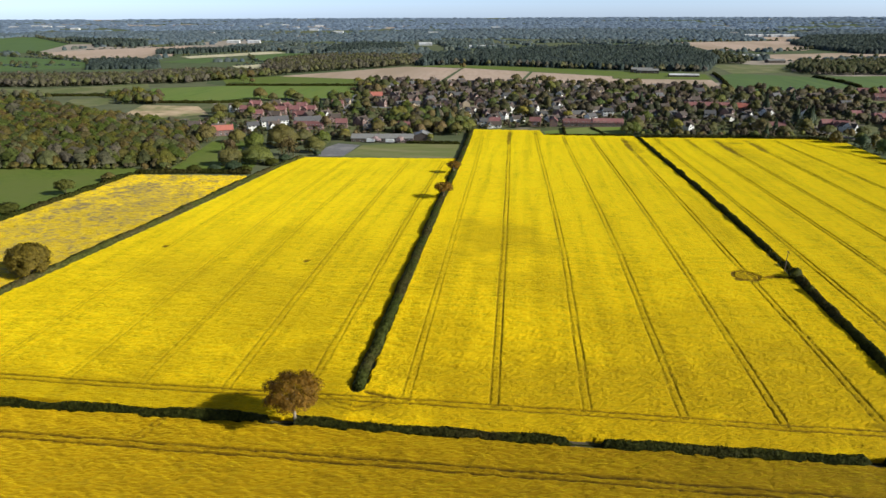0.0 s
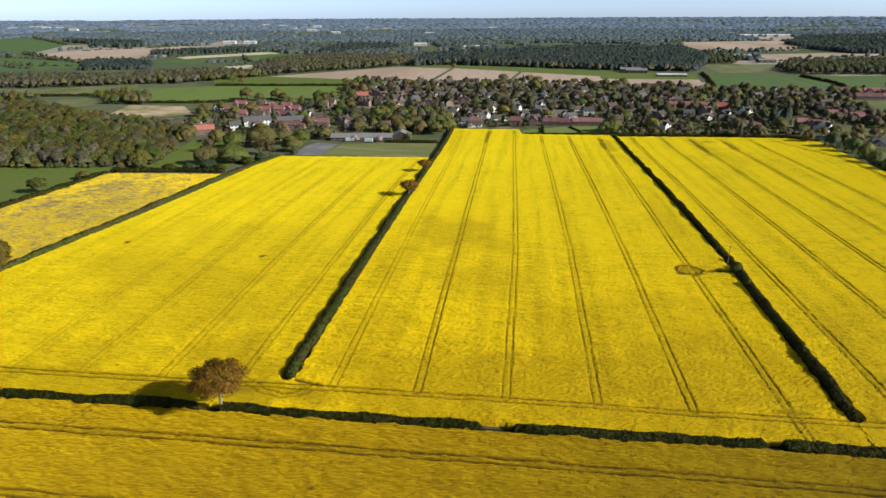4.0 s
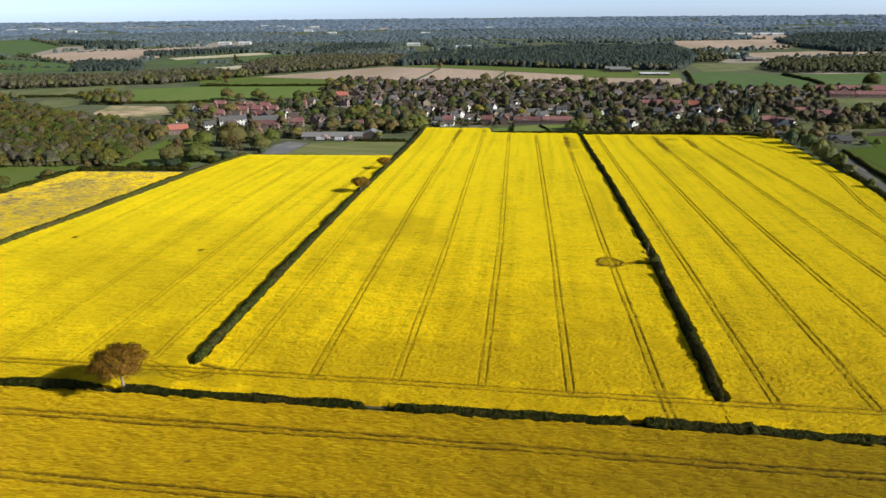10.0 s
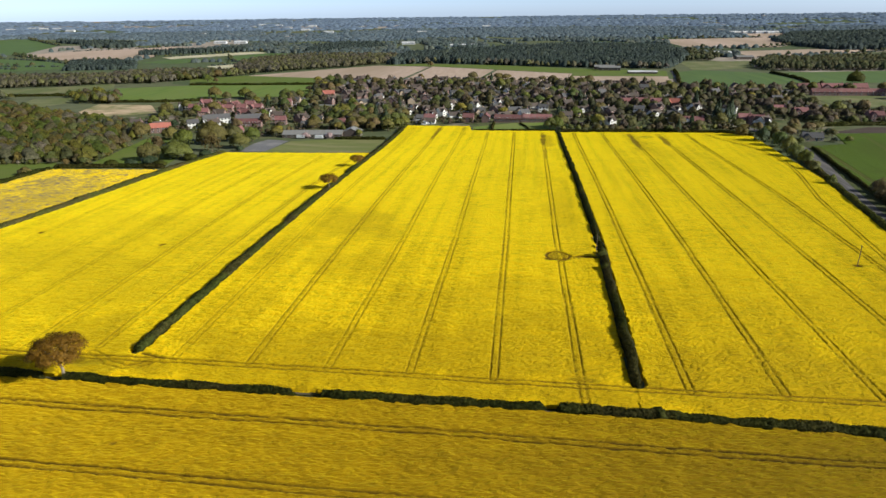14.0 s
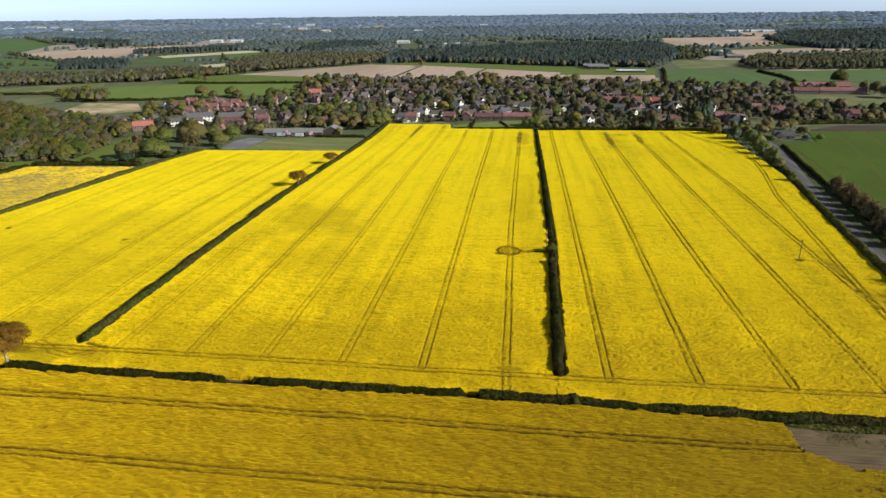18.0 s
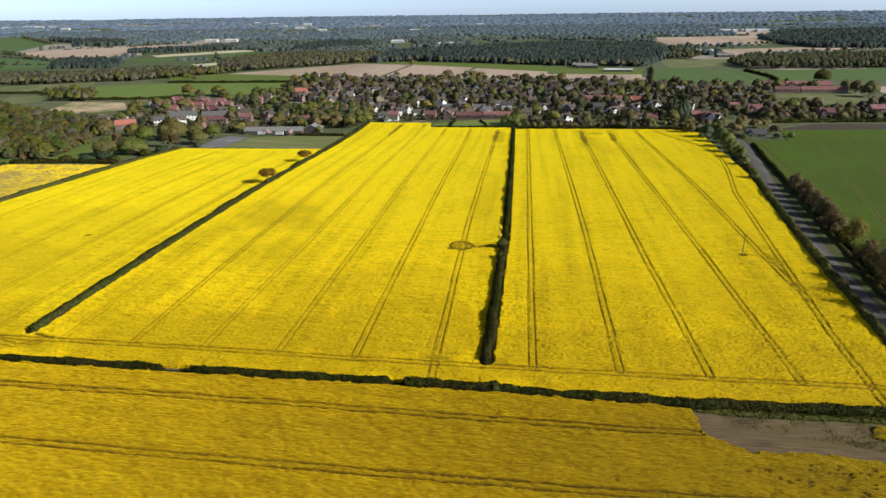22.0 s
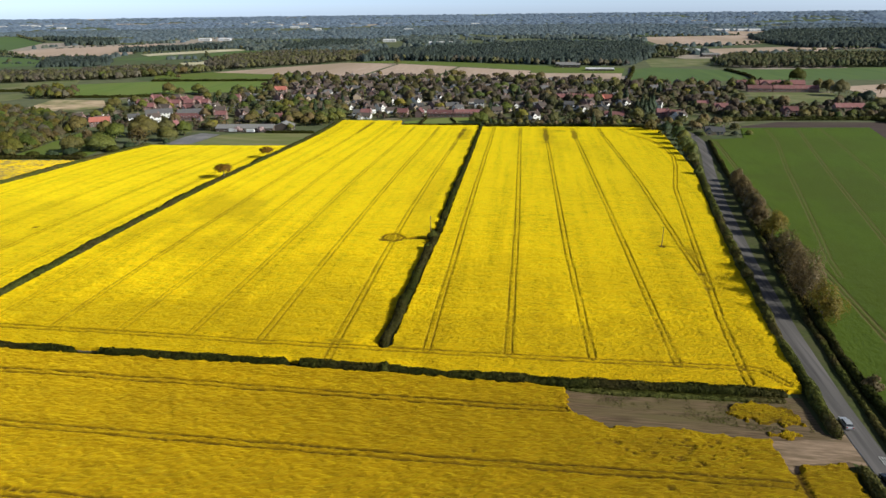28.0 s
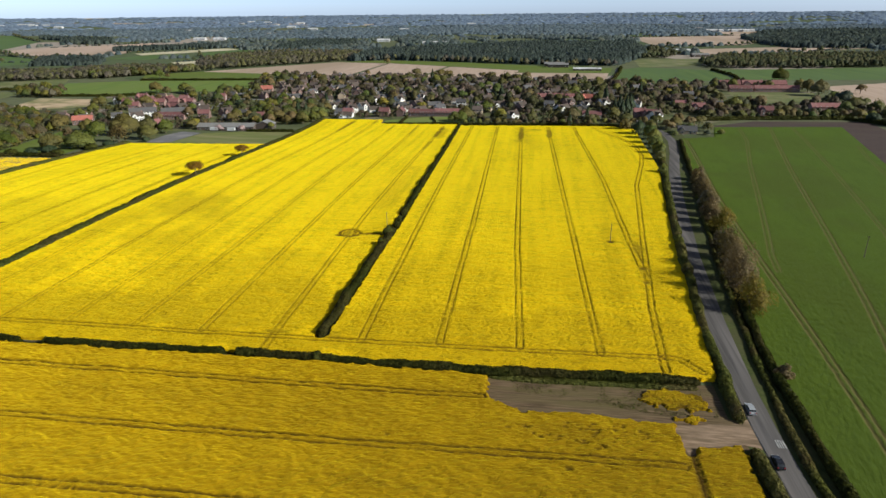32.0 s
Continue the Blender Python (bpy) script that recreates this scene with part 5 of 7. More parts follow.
# trees on the verge between road and wheat
VERGE_TREES = (
    (231.2, 165, 12.0, 6.5, LEAF_GOLD, "bronze roadside tree between road and wheat"), (230.2, 178, 13.0, 5.7, LEAF_BARE, "budding brown roadside tree above the road"), (232.7, 188, 14.0, 5.8, LEAF_BARE, "budding brown roadside tree above the road"),
    (233.7, 199, 13.0, 5.5, LEAF_BARE, "budding brown roadside tree above the road"), (236.7, 210, 11.5, 5.0, LEAF_BARE, "budding brown roadside tree above the road"), (237.3, 221, 8.5, 4.0, LEAF_BARE, "low budding tree above the road"),
    (241.7, 243, 10.5, 5.3, LEAF_GOLD, "bronze roadside tree between road and wheat"), (240.2, 256, 9.0, 4.5, LEAF_BARE, "low budding tree above the road"), (242.7, 266, 9.0, 4.6, LEAF_BARE, "low budding tree above the road"),
    (245, 278, 9.5, 5.4, LEAF_OLIVE, "olive roadside tree above the road"), (246.2, 289, 9.5, 4.5, LEAF_BARE, "budding brown roadside tree above the road"), (246.7, 300, 9.0, 4.6, LEAF_BARE, "budding brown roadside tree above the road"),
    (249.2, 311, 9.0, 4.3, LEAF_BARE, "budding brown roadside tree above the road"), (250.2, 322, 8.5, 4.3, LEAF_BARE, "budding brown roadside tree above the road"), (252.7, 334, 7.0, 3.6, LEAF_BARE, "low budding tree above the road"),
    (227.2, 126, 3.4, 2.4, LEAF_BARE, "low russet bush on the ditch"),
    (236, 348, 6.0, 3.2, LEAF_SPRING, "yellow-green roadside bush beside the rape"), (240.5, 383, 6.6, 3.6, LEAF_SPRING, "yellow-green roadside bush beside the rape"), (243.5, 404, 9.0, 4.8, LEAF_SPRING, "yellow-green roadside tree beside the rape"),
    (243.8, 422, 10.0, 5.2, LEAF_SPRING, "yellow-green roadside tree beside the rape"), (246, 440, 11.0, 5.6, LEAF_SPRING, "yellow-green roadside tree beside the rape"), (247, 459, 11.5, 5.8, LEAF_SPRING, "green roadside tree at the field corner"),
    (241, 477, 11.0, 5.8, LEAF_DARK, "dark green tree at the field corner"), (233, 499, 10.0, 5.2, LEAF_OLIVE, "olive tree at the field corner"), (250, 479, 11.0, 5.4, LEAF_OLIVE, "olive tree at the field corner"))
for k, (x, y, h, r, leaf, words) in enumerate(VERGE_TREES):
    if leaf in (LEAF_BARE, LEAF_GOLD):
        tree("roadside_tree", words, h, r, leaf, 200 + k, 5200 if h > 6 else 1500, h * 0.05, 0.2, lobes=18, at=(x, y), group="trees along the road")
    else:
        tree("roadside_tree", words, h, r, leaf, 200 + k, 500, h * 0.05, 0.055, at=(x, y), group="trees along the road", bodies=11)


# ---- woods ----
def wood(name, label, spots, heights, spread, leaf, seed, n=60, size=0.1, bodies=5, group="", up=0.0, cone=False, zone=28):
    """Many trees joined into one mesh, for woods in which no tree can be counted; alike trees stand in groups about a zone wide."""
    rng = np.random.RandomState(seed)
    kinds = [clump(np.random.RandomState(seed * 7 + k), bodies, n, size, cone) for k in range(5)]
    vs, fs, ts, ns, o = [], [], [], [], 0
    pick = rng.randint(0, 5, len(spots))
    for k in range(5):
        sp = spots[pick == k]
        if not len(sp):
            continue
        v, f, nn = kinds[k]
        nn = nn + (0, 0, up)
        nn = nn / np.linalg.norm(nn, axis=1, keepdims=True)
        w = rng.rand(len(sp)) * 2 * math.pi
        h = rng.uniform(*heights, len(sp))
        r = h * spread * rng.uniform(0.7, 1.3, len(sp))
        c, s = np.cos(w)[:, None], np.sin(w)[:, None]
        x = (v[None, :, 0] * c - v[None, :, 1] * s) * r[:, None] + sp[:, 0:1]
        y = (v[None, :, 0] * s + v[None, :, 1] * c) * r[:, None] + sp[:, 1:2]
        z = v[None, :, 2] * h[:, None] + ter(sp[:, 0], sp[:, 1])[:, None]
        vs.append(np.stack([x, y, z], 2).reshape(-1, 3))
        fs.append((f[None] + (np.arange(len(sp)) * len(v))[:, None, None]).reshape(-1, 4) + o)
        tone = np.clip(0.62 * (1.6 * lattice(sp[:, 0], sp[:, 1], zone, seed + 30) - 0.3) + 0.38 * rng.rand(len(sp)), 0, 1)
        ts.append(np.repeat(tone, len(v)))
        ns.append(np.stack([nn[None, :, 0] * c - nn[None, :, 1] * s, nn[None, :, 0] * s + nn[None, :, 1] * c, np.broadcast_to(nn[None, :, 2], (len(sp), len(v)))], 2).reshape(-1, 3))
        o += len(sp) * len(v)
    return tagged(new(name, sheet(name, np.concatenate(vs), np.concatenate(fs), leaf, {"tint": np.concatenate(ts)}, True, np.concatenate(ns))), label, "trees", group, "stuff")


def scatter(ring, step, seed, thin=0.0):
    """Spots about a step apart inside a polygon."""
    rng = np.random.RandomState(seed)
    ring = np.asarray(ring, float)
    x, y = np.meshgrid(np.arange(ring[:, 0].min(), ring[:, 0].max(), step), np.arange(ring[:, 1].min(), ring[:, 1].max(), step))
    x, y = x + rng.uniform(-0.45, 0.45, x.shape) * step, y + rng.uniform(-0.45, 0.45, x.shape) * step
    k = inside(x, y, ring) & (rng.rand(*x.shape) >= thin)
    return np.stack([x[k], y[k]], 1)


def along(lines, step, seed, spread=2.0):
    """Spots strung along lines, with gaps."""
    rng = np.random.RandomState(seed)
    out = []
    for line in lines:
        line = np.asarray(line, float)
        for a, b in zip(line[:-1], line[1:]):
            n = max(2, int(np.linalg.norm(b - a) / step))
            t = np.sort(rng.rand(n))[:, None]
            out.append(a + (b - a) * t + rng.normal(0, spread, (n, 2)))
    return np.concatenate(out)


W_NEAR = [(-560, 330), (-480, 334), (-302, 354), (-252, 364), (-228, 368), (-244, 440), (-262, 475), (-300, 480), (-420, 490), (-640, 500), (-700, 420)]
wood("mixed_wood", "mixed spring wood of green, olive and bare trees", scatter(W_NEAR, 6.8, 1), (6.5, 12), 0.62, WOOD_MIX, 1, 78, 0.075, 4, up=0.5)
wood("wood_edge_shrubs", "brown and green shrubs along the foot of the wood", along([[(-480, 332), (-302, 352), (-252, 362), (-228, 366), (-246, 440)]], 2.6, 44, 1.0), (2.2, 5.0), 0.75, WOOD_MIX, 44, 40, 0.09, 3, up=0.3)
W_BACK = [(-262, 478), (-272, 500), (-300, 530), (-350, 545), (-400, 562), (-450, 590), (-500, 612), (-640, 640), (-720, 520), (-640, 500), (-420, 490), (-300, 480)]
wood("mixed_wood", "lower budding wood behind the tall trees", scatter(W_BACK, 8.5, 41), (5.5, 9.5), 0.76, WOOD_MIX, 41, 45, 0.075, 4, up=0.4)
wood("hedgerow_trees", "olive and green hedgerow trees beside the pasture", scatter([(-440, 640), (-400, 645), (-425, 690), (-470, 720), (-500, 700)], 9, 2), (7, 12), 0.55, WOOD_MIX, 2, 50, 0.08, 5)
wood("hedgerow_trees", "dark trees between the pale pastures", scatter([(-640, 640), (-560, 650), (-545, 680), (-600, 690), (-680, 680)], 9, 3), (5, 10), 0.55, WOOD_MIX, 3, 40, 0.08, 5)
wood("budding_wood", "grey-brown budding wood beyond the pastures", scatter([(-960, 770), (-738, 774), (-641, 781), (-584, 807), (-534, 841), (-480, 850), (-450, 904), (-393, 982), (-368, 1000), (-452, 1008), (-512, 1015), (-576, 985), (-598, 915), (-697, 905), (-804, 885), (-960, 860)], 7.5, 4), (8.5, 12.5), 0.52, WOOD_GREY, 4, 22, 0.10, 2, up=0.3)
wood("hedgerow_trees", "green trees at the edge of the budding wood", scatter([(-545, 838), (-500, 850), (-440, 905), (-400, 985), (-385, 1010), (-430, 960), (-500, 890)], 11, 5), (8, 13), 0.6, WOOD_MIX, 5, 30, 0.1, 5)
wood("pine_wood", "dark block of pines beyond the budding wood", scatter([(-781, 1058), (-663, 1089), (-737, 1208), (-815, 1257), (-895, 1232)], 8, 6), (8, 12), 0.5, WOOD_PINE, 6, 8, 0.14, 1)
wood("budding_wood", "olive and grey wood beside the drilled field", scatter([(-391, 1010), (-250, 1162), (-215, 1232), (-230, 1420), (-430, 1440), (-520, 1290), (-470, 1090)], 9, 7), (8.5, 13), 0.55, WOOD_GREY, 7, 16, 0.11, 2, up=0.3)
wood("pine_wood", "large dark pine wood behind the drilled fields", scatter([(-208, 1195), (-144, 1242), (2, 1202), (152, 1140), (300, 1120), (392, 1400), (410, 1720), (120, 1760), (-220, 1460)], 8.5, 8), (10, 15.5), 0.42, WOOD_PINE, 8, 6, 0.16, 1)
wood("hedgerow_trees", "green trees along the edge of the pine wood", scatter([(-208, 1186), (-144, 1232), (2, 1192), (152, 1128), (300, 1106), (305, 1132), (152, 1148), (2, 1212), (-144, 1252)], 12, 9, 0.3), (8, 13), 0.55, WOOD_GREY, 9, 16, 0.11, 4)
wood("mixed_wood", "olive and green wood behind the wheat", scatter([(446, 1172), (436, 1080), (505, 1074), (579, 1078), (717, 1106), (874, 1298), (705, 1345), (614, 1321), (512, 1295)], 9, 10), (9, 14), 0.5, WOOD_GREEN, 10, 14, 0.11, 3)
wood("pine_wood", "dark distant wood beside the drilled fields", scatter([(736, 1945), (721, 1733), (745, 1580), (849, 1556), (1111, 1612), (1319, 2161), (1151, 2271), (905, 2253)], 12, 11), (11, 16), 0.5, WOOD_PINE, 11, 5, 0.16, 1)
wood("mixed_wood", "trees round the sheds beyond the meadow", scatter([(345, 1287), (423, 1306), (476, 1440), (492, 1520), (426, 1576), (376, 1426)], 11, 12, 0.25), (7, 12), 0.55, WOOD_GREEN, 12, 20, 0.11, 4)
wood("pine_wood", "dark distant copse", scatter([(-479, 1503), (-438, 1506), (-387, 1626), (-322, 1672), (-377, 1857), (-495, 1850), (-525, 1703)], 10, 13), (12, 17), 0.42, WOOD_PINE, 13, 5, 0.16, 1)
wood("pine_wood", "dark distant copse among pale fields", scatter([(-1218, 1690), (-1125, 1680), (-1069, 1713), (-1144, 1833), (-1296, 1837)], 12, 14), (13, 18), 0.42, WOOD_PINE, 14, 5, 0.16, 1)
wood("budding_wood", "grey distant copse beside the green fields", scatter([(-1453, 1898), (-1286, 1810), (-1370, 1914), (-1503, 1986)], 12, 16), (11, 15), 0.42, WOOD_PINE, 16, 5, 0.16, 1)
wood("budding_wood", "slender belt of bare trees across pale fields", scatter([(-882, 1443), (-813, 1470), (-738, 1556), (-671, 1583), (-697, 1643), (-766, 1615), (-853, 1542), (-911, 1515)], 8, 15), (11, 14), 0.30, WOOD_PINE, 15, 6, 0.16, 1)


LINES = [[(-1185, 1330), (-1000, 1276), (-885, 1208)], [(-1180, 1405), (-950, 1268), (-825, 1298)], [(-1137, 1550), (-1000, 1720), (-970, 1785)], [(-1250, 1010), (-1000, 1130), (-820, 1150)], [(-1760, 1960), (-1400, 1420)], [(-1700, 2070), (-1340, 1760)],
         [(-800, 1390), (-650, 1590), (-480, 1640)], [(-640, 1425), (-560, 1285), (-470, 1275)], [(-560, 1160), (-480, 1275), (-440, 1210)], [(-1100, 1150), (-900, 1080)], [(440, 1680), (660, 1690), (740, 1790)], [(520, 1385), (700, 1450), (880, 1560)], [(445, 2055), (770, 2110)]]
wood("hedgerow_trees", "hedgerow oaks along the distant fields", along(LINES, 21, 61), (6, 11), 0.6, WOOD_GREEN, 61, 16, 0.12, 3)
wood("hedgerow_shrubs", "dark hedges along the distant fields", along(LINES, 7, 62, 1.0), (2, 4), 1.2, WOOD_PINE, 62, 6, 0.2, 1)
# the countryside beyond: woods, copses and hedgerows that thicken towards the horizon
def beyond(near, far, step, seed, dense):
    """Spots of trees over the far land: long belts of wood, and rows along the field edges."""
    rng = np.random.RandomState(seed)
    rad, ang = [], []
    r = near
    while r < far:
        k = int(1.66 * r / step)
        ang.append(-0.86 + 1.66 * (np.arange(k) + rng.rand(k)) / k)
        rad.append(r + rng.uniform(-0.5, 0.5, k) * step)
        r += step
    rad, ang = np.concatenate(rad), np.concatenate(ang)
    x, y = 80 + rad * np.sin(ang), rad * np.cos(ang)
    clear = np.zeros(len(x), bool)
    for ob in [o for o in bpy.data.objects if o.name.startswith(("drilled_far", "wheat_far", "rape_far", "meadow_far"))]:
        p = [v.co for v in ob.data.vertices]
        clear |= (x > min(v.x for v in p)) & (x < max(v.x for v in p)) & (y > min(v.y for v in p)) & (y < max(v.y for v in p))
    belt = 0.5 * lattice(x, y, 240, seed + 1) + 0.3 * lattice(x, y, 90, seed + 2) + 0.2 * lattice(x, y, 420, seed + 3)
    u, v = x * 0.955 + y * 0.296 + 40 * lattice(x, y, 300, seed + 4), -x * 0.296 + y * 0.955 + 40 * lattice(x, y, 300, seed + 5)
    row = (np.abs((u / 230) % 1 - 0.5) < 0.5 * step / 230) | (np.abs((v / 260) % 1 - 0.5) < 0.6 * step / 260)
    k = ((belt + 0.05 * rad / 4700 > dense) | (row & (rng.rand(len(x)) < 0.7))) & ~clear
    return np.stack([x, y], 1)[k]


# leaf tints, weak tufts and upturned normals imitate haze over these woods
wood("distant_woods", "distant woods and hedgerows greyed for haze", beyond(1450, 2100, 13.5, 77, 0.50), (7, 12.5), 0.72, WOOD_FAR_HAZE, 21, 2, 0.16, 1, up=0.4)
wood("distant_woods", "woods and hedgerows further off, blued for haze", beyond(2100, 3000, 18, 78, 0.45), (5, 10), 1.1, WOOD_FURTHER_HAZE, 23, 0, 0.16, 1, up=0.8)
wood("distant_woods", "woods towards the horizon, tinted hazy blue-grey", beyond(3000, 4740, 31, 79, 0.43), (4, 8), 2.4, WOOD_HORIZON_HAZE, 22, 0, 0.2, 1, up=1.2)


# ---- houses ----
BRICK = surface("red_brick", (0.22, 0.145, 0.127), (0.31, 0.205, 0.18), 1.2, 0.9, coords="object", vary=0.25, bump=0.01)
RENDER = surface("white_render", (0.70, 0.69, 0.66), (0.82, 0.81, 0.78), 0.6, 0.85, coords="object", vary=0.12, bump=0.01)
CREAM = surface("buff_brick", (0.40, 0.31, 0.22), (0.50, 0.40, 0.29), 1.2, 0.9, coords="object", vary=0.2, bump=0.01)
PANTILE = surface("red_pantiles", (0.185, 0.080, 0.080), (0.27, 0.120, 0.118), 1.5, 0.8, (0.26, 0.14, 0.125), 0.2, stretch=(3, 1, 1), coords="object", vary=0.3, bump=0.04)
ORANGE = surface("orange_pantiles", (0.40, 0.135, 0.10), (0.50, 0.18, 0.135), 1.5, 0.8, (0.38, 0.14, 0.11), 0.2, stretch=(3, 1, 1), coords="object", bump=0.04)
TILES = surface("brown_roof_tiles", (0.078, 0.060, 0.052), (0.135, 0.104, 0.090), 1.5, 0.85, (0.10, 0.09, 0.075), 0.2, stretch=(3, 1, 1), coords="object", vary=0.35, bump=0.04)
SLATE = surface("grey_roof_tiles", (0.075, 0.073, 0.078), (0.13, 0.126, 0.132), 1.5, 0.7, (0.11, 0.11, 0.10), 0.2, stretch=(3, 1, 1), coords="object", vary=0.3, bump=0.03)
SHEETING = surface("grey_roof_sheeting", (0.19, 0.19, 0.19), (0.28, 0.275, 0.27), 0.8, 0.6, (0.22, 0.21, 0.19), 0.2, stretch=(4, 0.3, 1), coords="object", bump=0.03)
PALE_SHEET = surface("pale_cladding", (0.55, 0.56, 0.57), (0.70, 0.71, 0.72), 0.8, 0.5, (0.45, 0.45, 0.44), 0.1, coords="object", bump=0.02)
FRAME = surface("white_window_frame", (0.70, 0.70, 0.69), (0.78, 0.78, 0.77), 2.0, 0.5, coords="object", bump=0)
GLASS, _nt, _b = start("window_glass", 0.08, 0.0, 0.6)
_nt.links.new(ramp(_nt, grain(_nt, 0.8, 2, coords="object"), [(0.3, (0.02, 0.024, 0.03)), (0.7, (0.05, 0.055, 0.06))]), _b.inputs["Base Color"])
DOOR = surface("painted_door", (0.05, 0.07, 0.10), (0.10, 0.10, 0.12), 1.0, 0.5, coords="object", vary=0.4, bump=0)


def window(x, y, z, w, h, face, root):
    """A framed window that stands 6 cm out of its wall; face: the wall's outward way along y (1, -1) or x (2, -2)."""
    s = 1 if face > 0 else -1
    if abs(face) == 1:
        fr = part("window", boxes((x - w / 2, y - 0.06, z, x + w / 2, y + 0.06, z + h)), FRAME, root)
        r = (x - w / 2 + 0.1, y + s * 0.055, z + 0.1, x + w / 2 - 0.1, y + s * 0.075, z + h - 0.1)
    else:
        fr = part("window", boxes((x - 0.06, y - w / 2, z, x + 0.06, y + w / 2, z + h)), FRAME, root)
        r = (x + s * 0.055, y - w / 2 + 0.1, z + 0.1, x + s * 0.075, y + w / 2 - 0.1, z + h - 0.1)
    part("pane", boxes(r), GLASS, fr)


def house(name, label, length, depth, eaves, ridge, wall, roof, windows=3, wing=0.0, chimneys=1, group="village houses", extra_door=True, gable=True):
    """A gabled house on the origin, its ridge along x, its front towards -y."""
    root = tagged(new(name), label, "house", group)
    a, b = length / 2, depth / 2
    bm = bmesh.new()
    prism(bm, [(-b, -1.5), (b, -1.5), (b, eaves), (0, ridge - 0.12), (-b, eaves)], a, "x")
    if wing:
        w2 = wing / 2
        r2 = eaves + (ridge - eaves) * 0.8
        prism(bm, [(-a + 0.4, -1.5), (-a + 0.4 + wing, -1.5), (-a + 0.4 + wing, eaves), (-a + 0.4 + w2, r2 - 0.12), (-a + 0.4, eaves)], b + 2.6, "y")
    part("wall", bm, wall, root)
    bm = bmesh.new()
    o, t = 0.45, 0.22
    sl = (ridge - eaves) / b
    ring = [(-b - o, eaves - o * sl), (0, ridge), (b + o, eaves - o * sl), (b + o, eaves - o * sl + t), (0, ridge + t), (-b - o, eaves - o * sl + t)]
    prism(bm, ring, a + 0.3, "x")
    if wing:
        c = -a + 0.4 + w2
        s2 = (r2 - eaves) / w2
        prism(bm, [(c - w2 - o, eaves - o * s2), (c, r2), (c + w2 + o, eaves - o * s2), (c + w2 + o, eaves - o * s2 + t), (c, r2 + t), (c - w2 - o, eaves - o * s2 + t)], b + 2.9, "y")
    part("roof", bm, roof, root)
    for i in range(chimneys):
        cx = a - 1.0 if i == 0 else -a + 1.0
        ch = part("chimney", boxes((cx - 0.5, -0.35, ridge - 1.2, cx + 0.5, 0.35, ridge + 1.0), (cx - 0.58, -0.43, ridge + 1.0, cx + 0.58, 0.43, ridge + 1.15)), BRICK if wall is not CREAM else CREAM, root)
        bm = bmesh.new()
        for dx in (-0.22, 0.22):
            bmesh.ops.create_cone(bm, segments=8, radius1=0.14, radius2=0.11, depth=0.45, cap_ends=True, matrix=Matrix.Translation((cx + dx, 0, ridge + 1.37)))
        part("chimney_pot", bm, PANTILE, ch)
    floors = (0.95,) if eaves < 3.6 else (0.95, 3.4)
    for z in floors:
        for i in range(windows):
            x = -a + length * (i + 0.5) / windows
            if wing and x < -a + 0.4 + wing + 0.6:
                continue
            window(x, -b, z, min(1.7, length / windows * 0.55), 1.2, -1, root)
        if wing:
            window(-a + 0.4 + w2, -b - 2.6, z, 1.7, 1.2, -1, root)
        if gable:
            window(a, 0.9, z, 1.1, 1.1, 2, root)
    if extra_door:
        part("door", boxes((a * 0.36 - 0.5, -b - 0.07, 0.0, a * 0.36 + 0.5, -b + 0.05, 2.05)), DOOR, root)
    return root


STOCK = [
    house("house", "brick house with a brown tiled roof", 10, 7.5, 5.0, 8.0, BRICK, TILES, 3),
    house("house", "brick house with a brown tiled roof and gabled wing", 12, 8, 4.9, 8.2, BRICK, TILES, 3, 4.2),
    house("house", "white rendered house with a grey roof", 10, 7.5, 4.8, 7.6, RENDER, SLATE, 3),
    house("bungalow", "buff brick bungalow with a grey tiled roof", 14, 8.5, 2.6, 5.6, CREAM, SLATE, 4, 5.0),
    house("bungalow", "white bungalow with a brown tiled roof", 13, 8, 2.6, 5.4, RENDER, TILES, 4, 4.6),
    house("house", "brick house with a red pantiled roof", 10.5, 7.2, 5.0, 8.2, BRICK, PANTILE, 3),
    house("house", "brick house with a red pantiled roof and gabled wing", 12.5, 7.5, 4.9, 8.0, BRICK, PANTILE, 3, 4.4, 2),
    house("house", "buff brick house with a brown tiled roof", 9.5, 8, 5.0, 8.1, CREAM, TILES, 3),
    house("house", "white gabled house with a brown tiled roof", 11, 7.5, 4.8, 8.0, RENDER, TILES, 3, 4.4),
]
BACK = [
    house("house", "brick house with a brown tiled roof in the back streets", 10, 7.5, 5.0, 8.0, BRICK, TILES, 2, gable=False),
    house("house", "brick house with a brown roof and gabled wing, back street", 12, 8, 4.9, 8.2, BRICK, TILES, 2, 4.2, gable=False),
    house("house", "white house with a grey roof in the back streets", 10, 7.5, 4.8, 7.6, RENDER, SLATE, 2, gable=False),
    house("bungalow", "buff bungalow with a grey roof in the back streets", 14, 8.5, 2.6, 5.6, CREAM, SLATE, 3, 5.0, gable=False),
    house("house", "buff brick house with a brown roof in the back streets", 9.5, 8, 5.0, 8.1, CREAM, TILES, 2, gable=False),
    house("house", "brick house with a dark slate roof in the back streets", 11, 7.5, 4.9, 8.0, BRICK, SLATE, 2, gable=False),
]
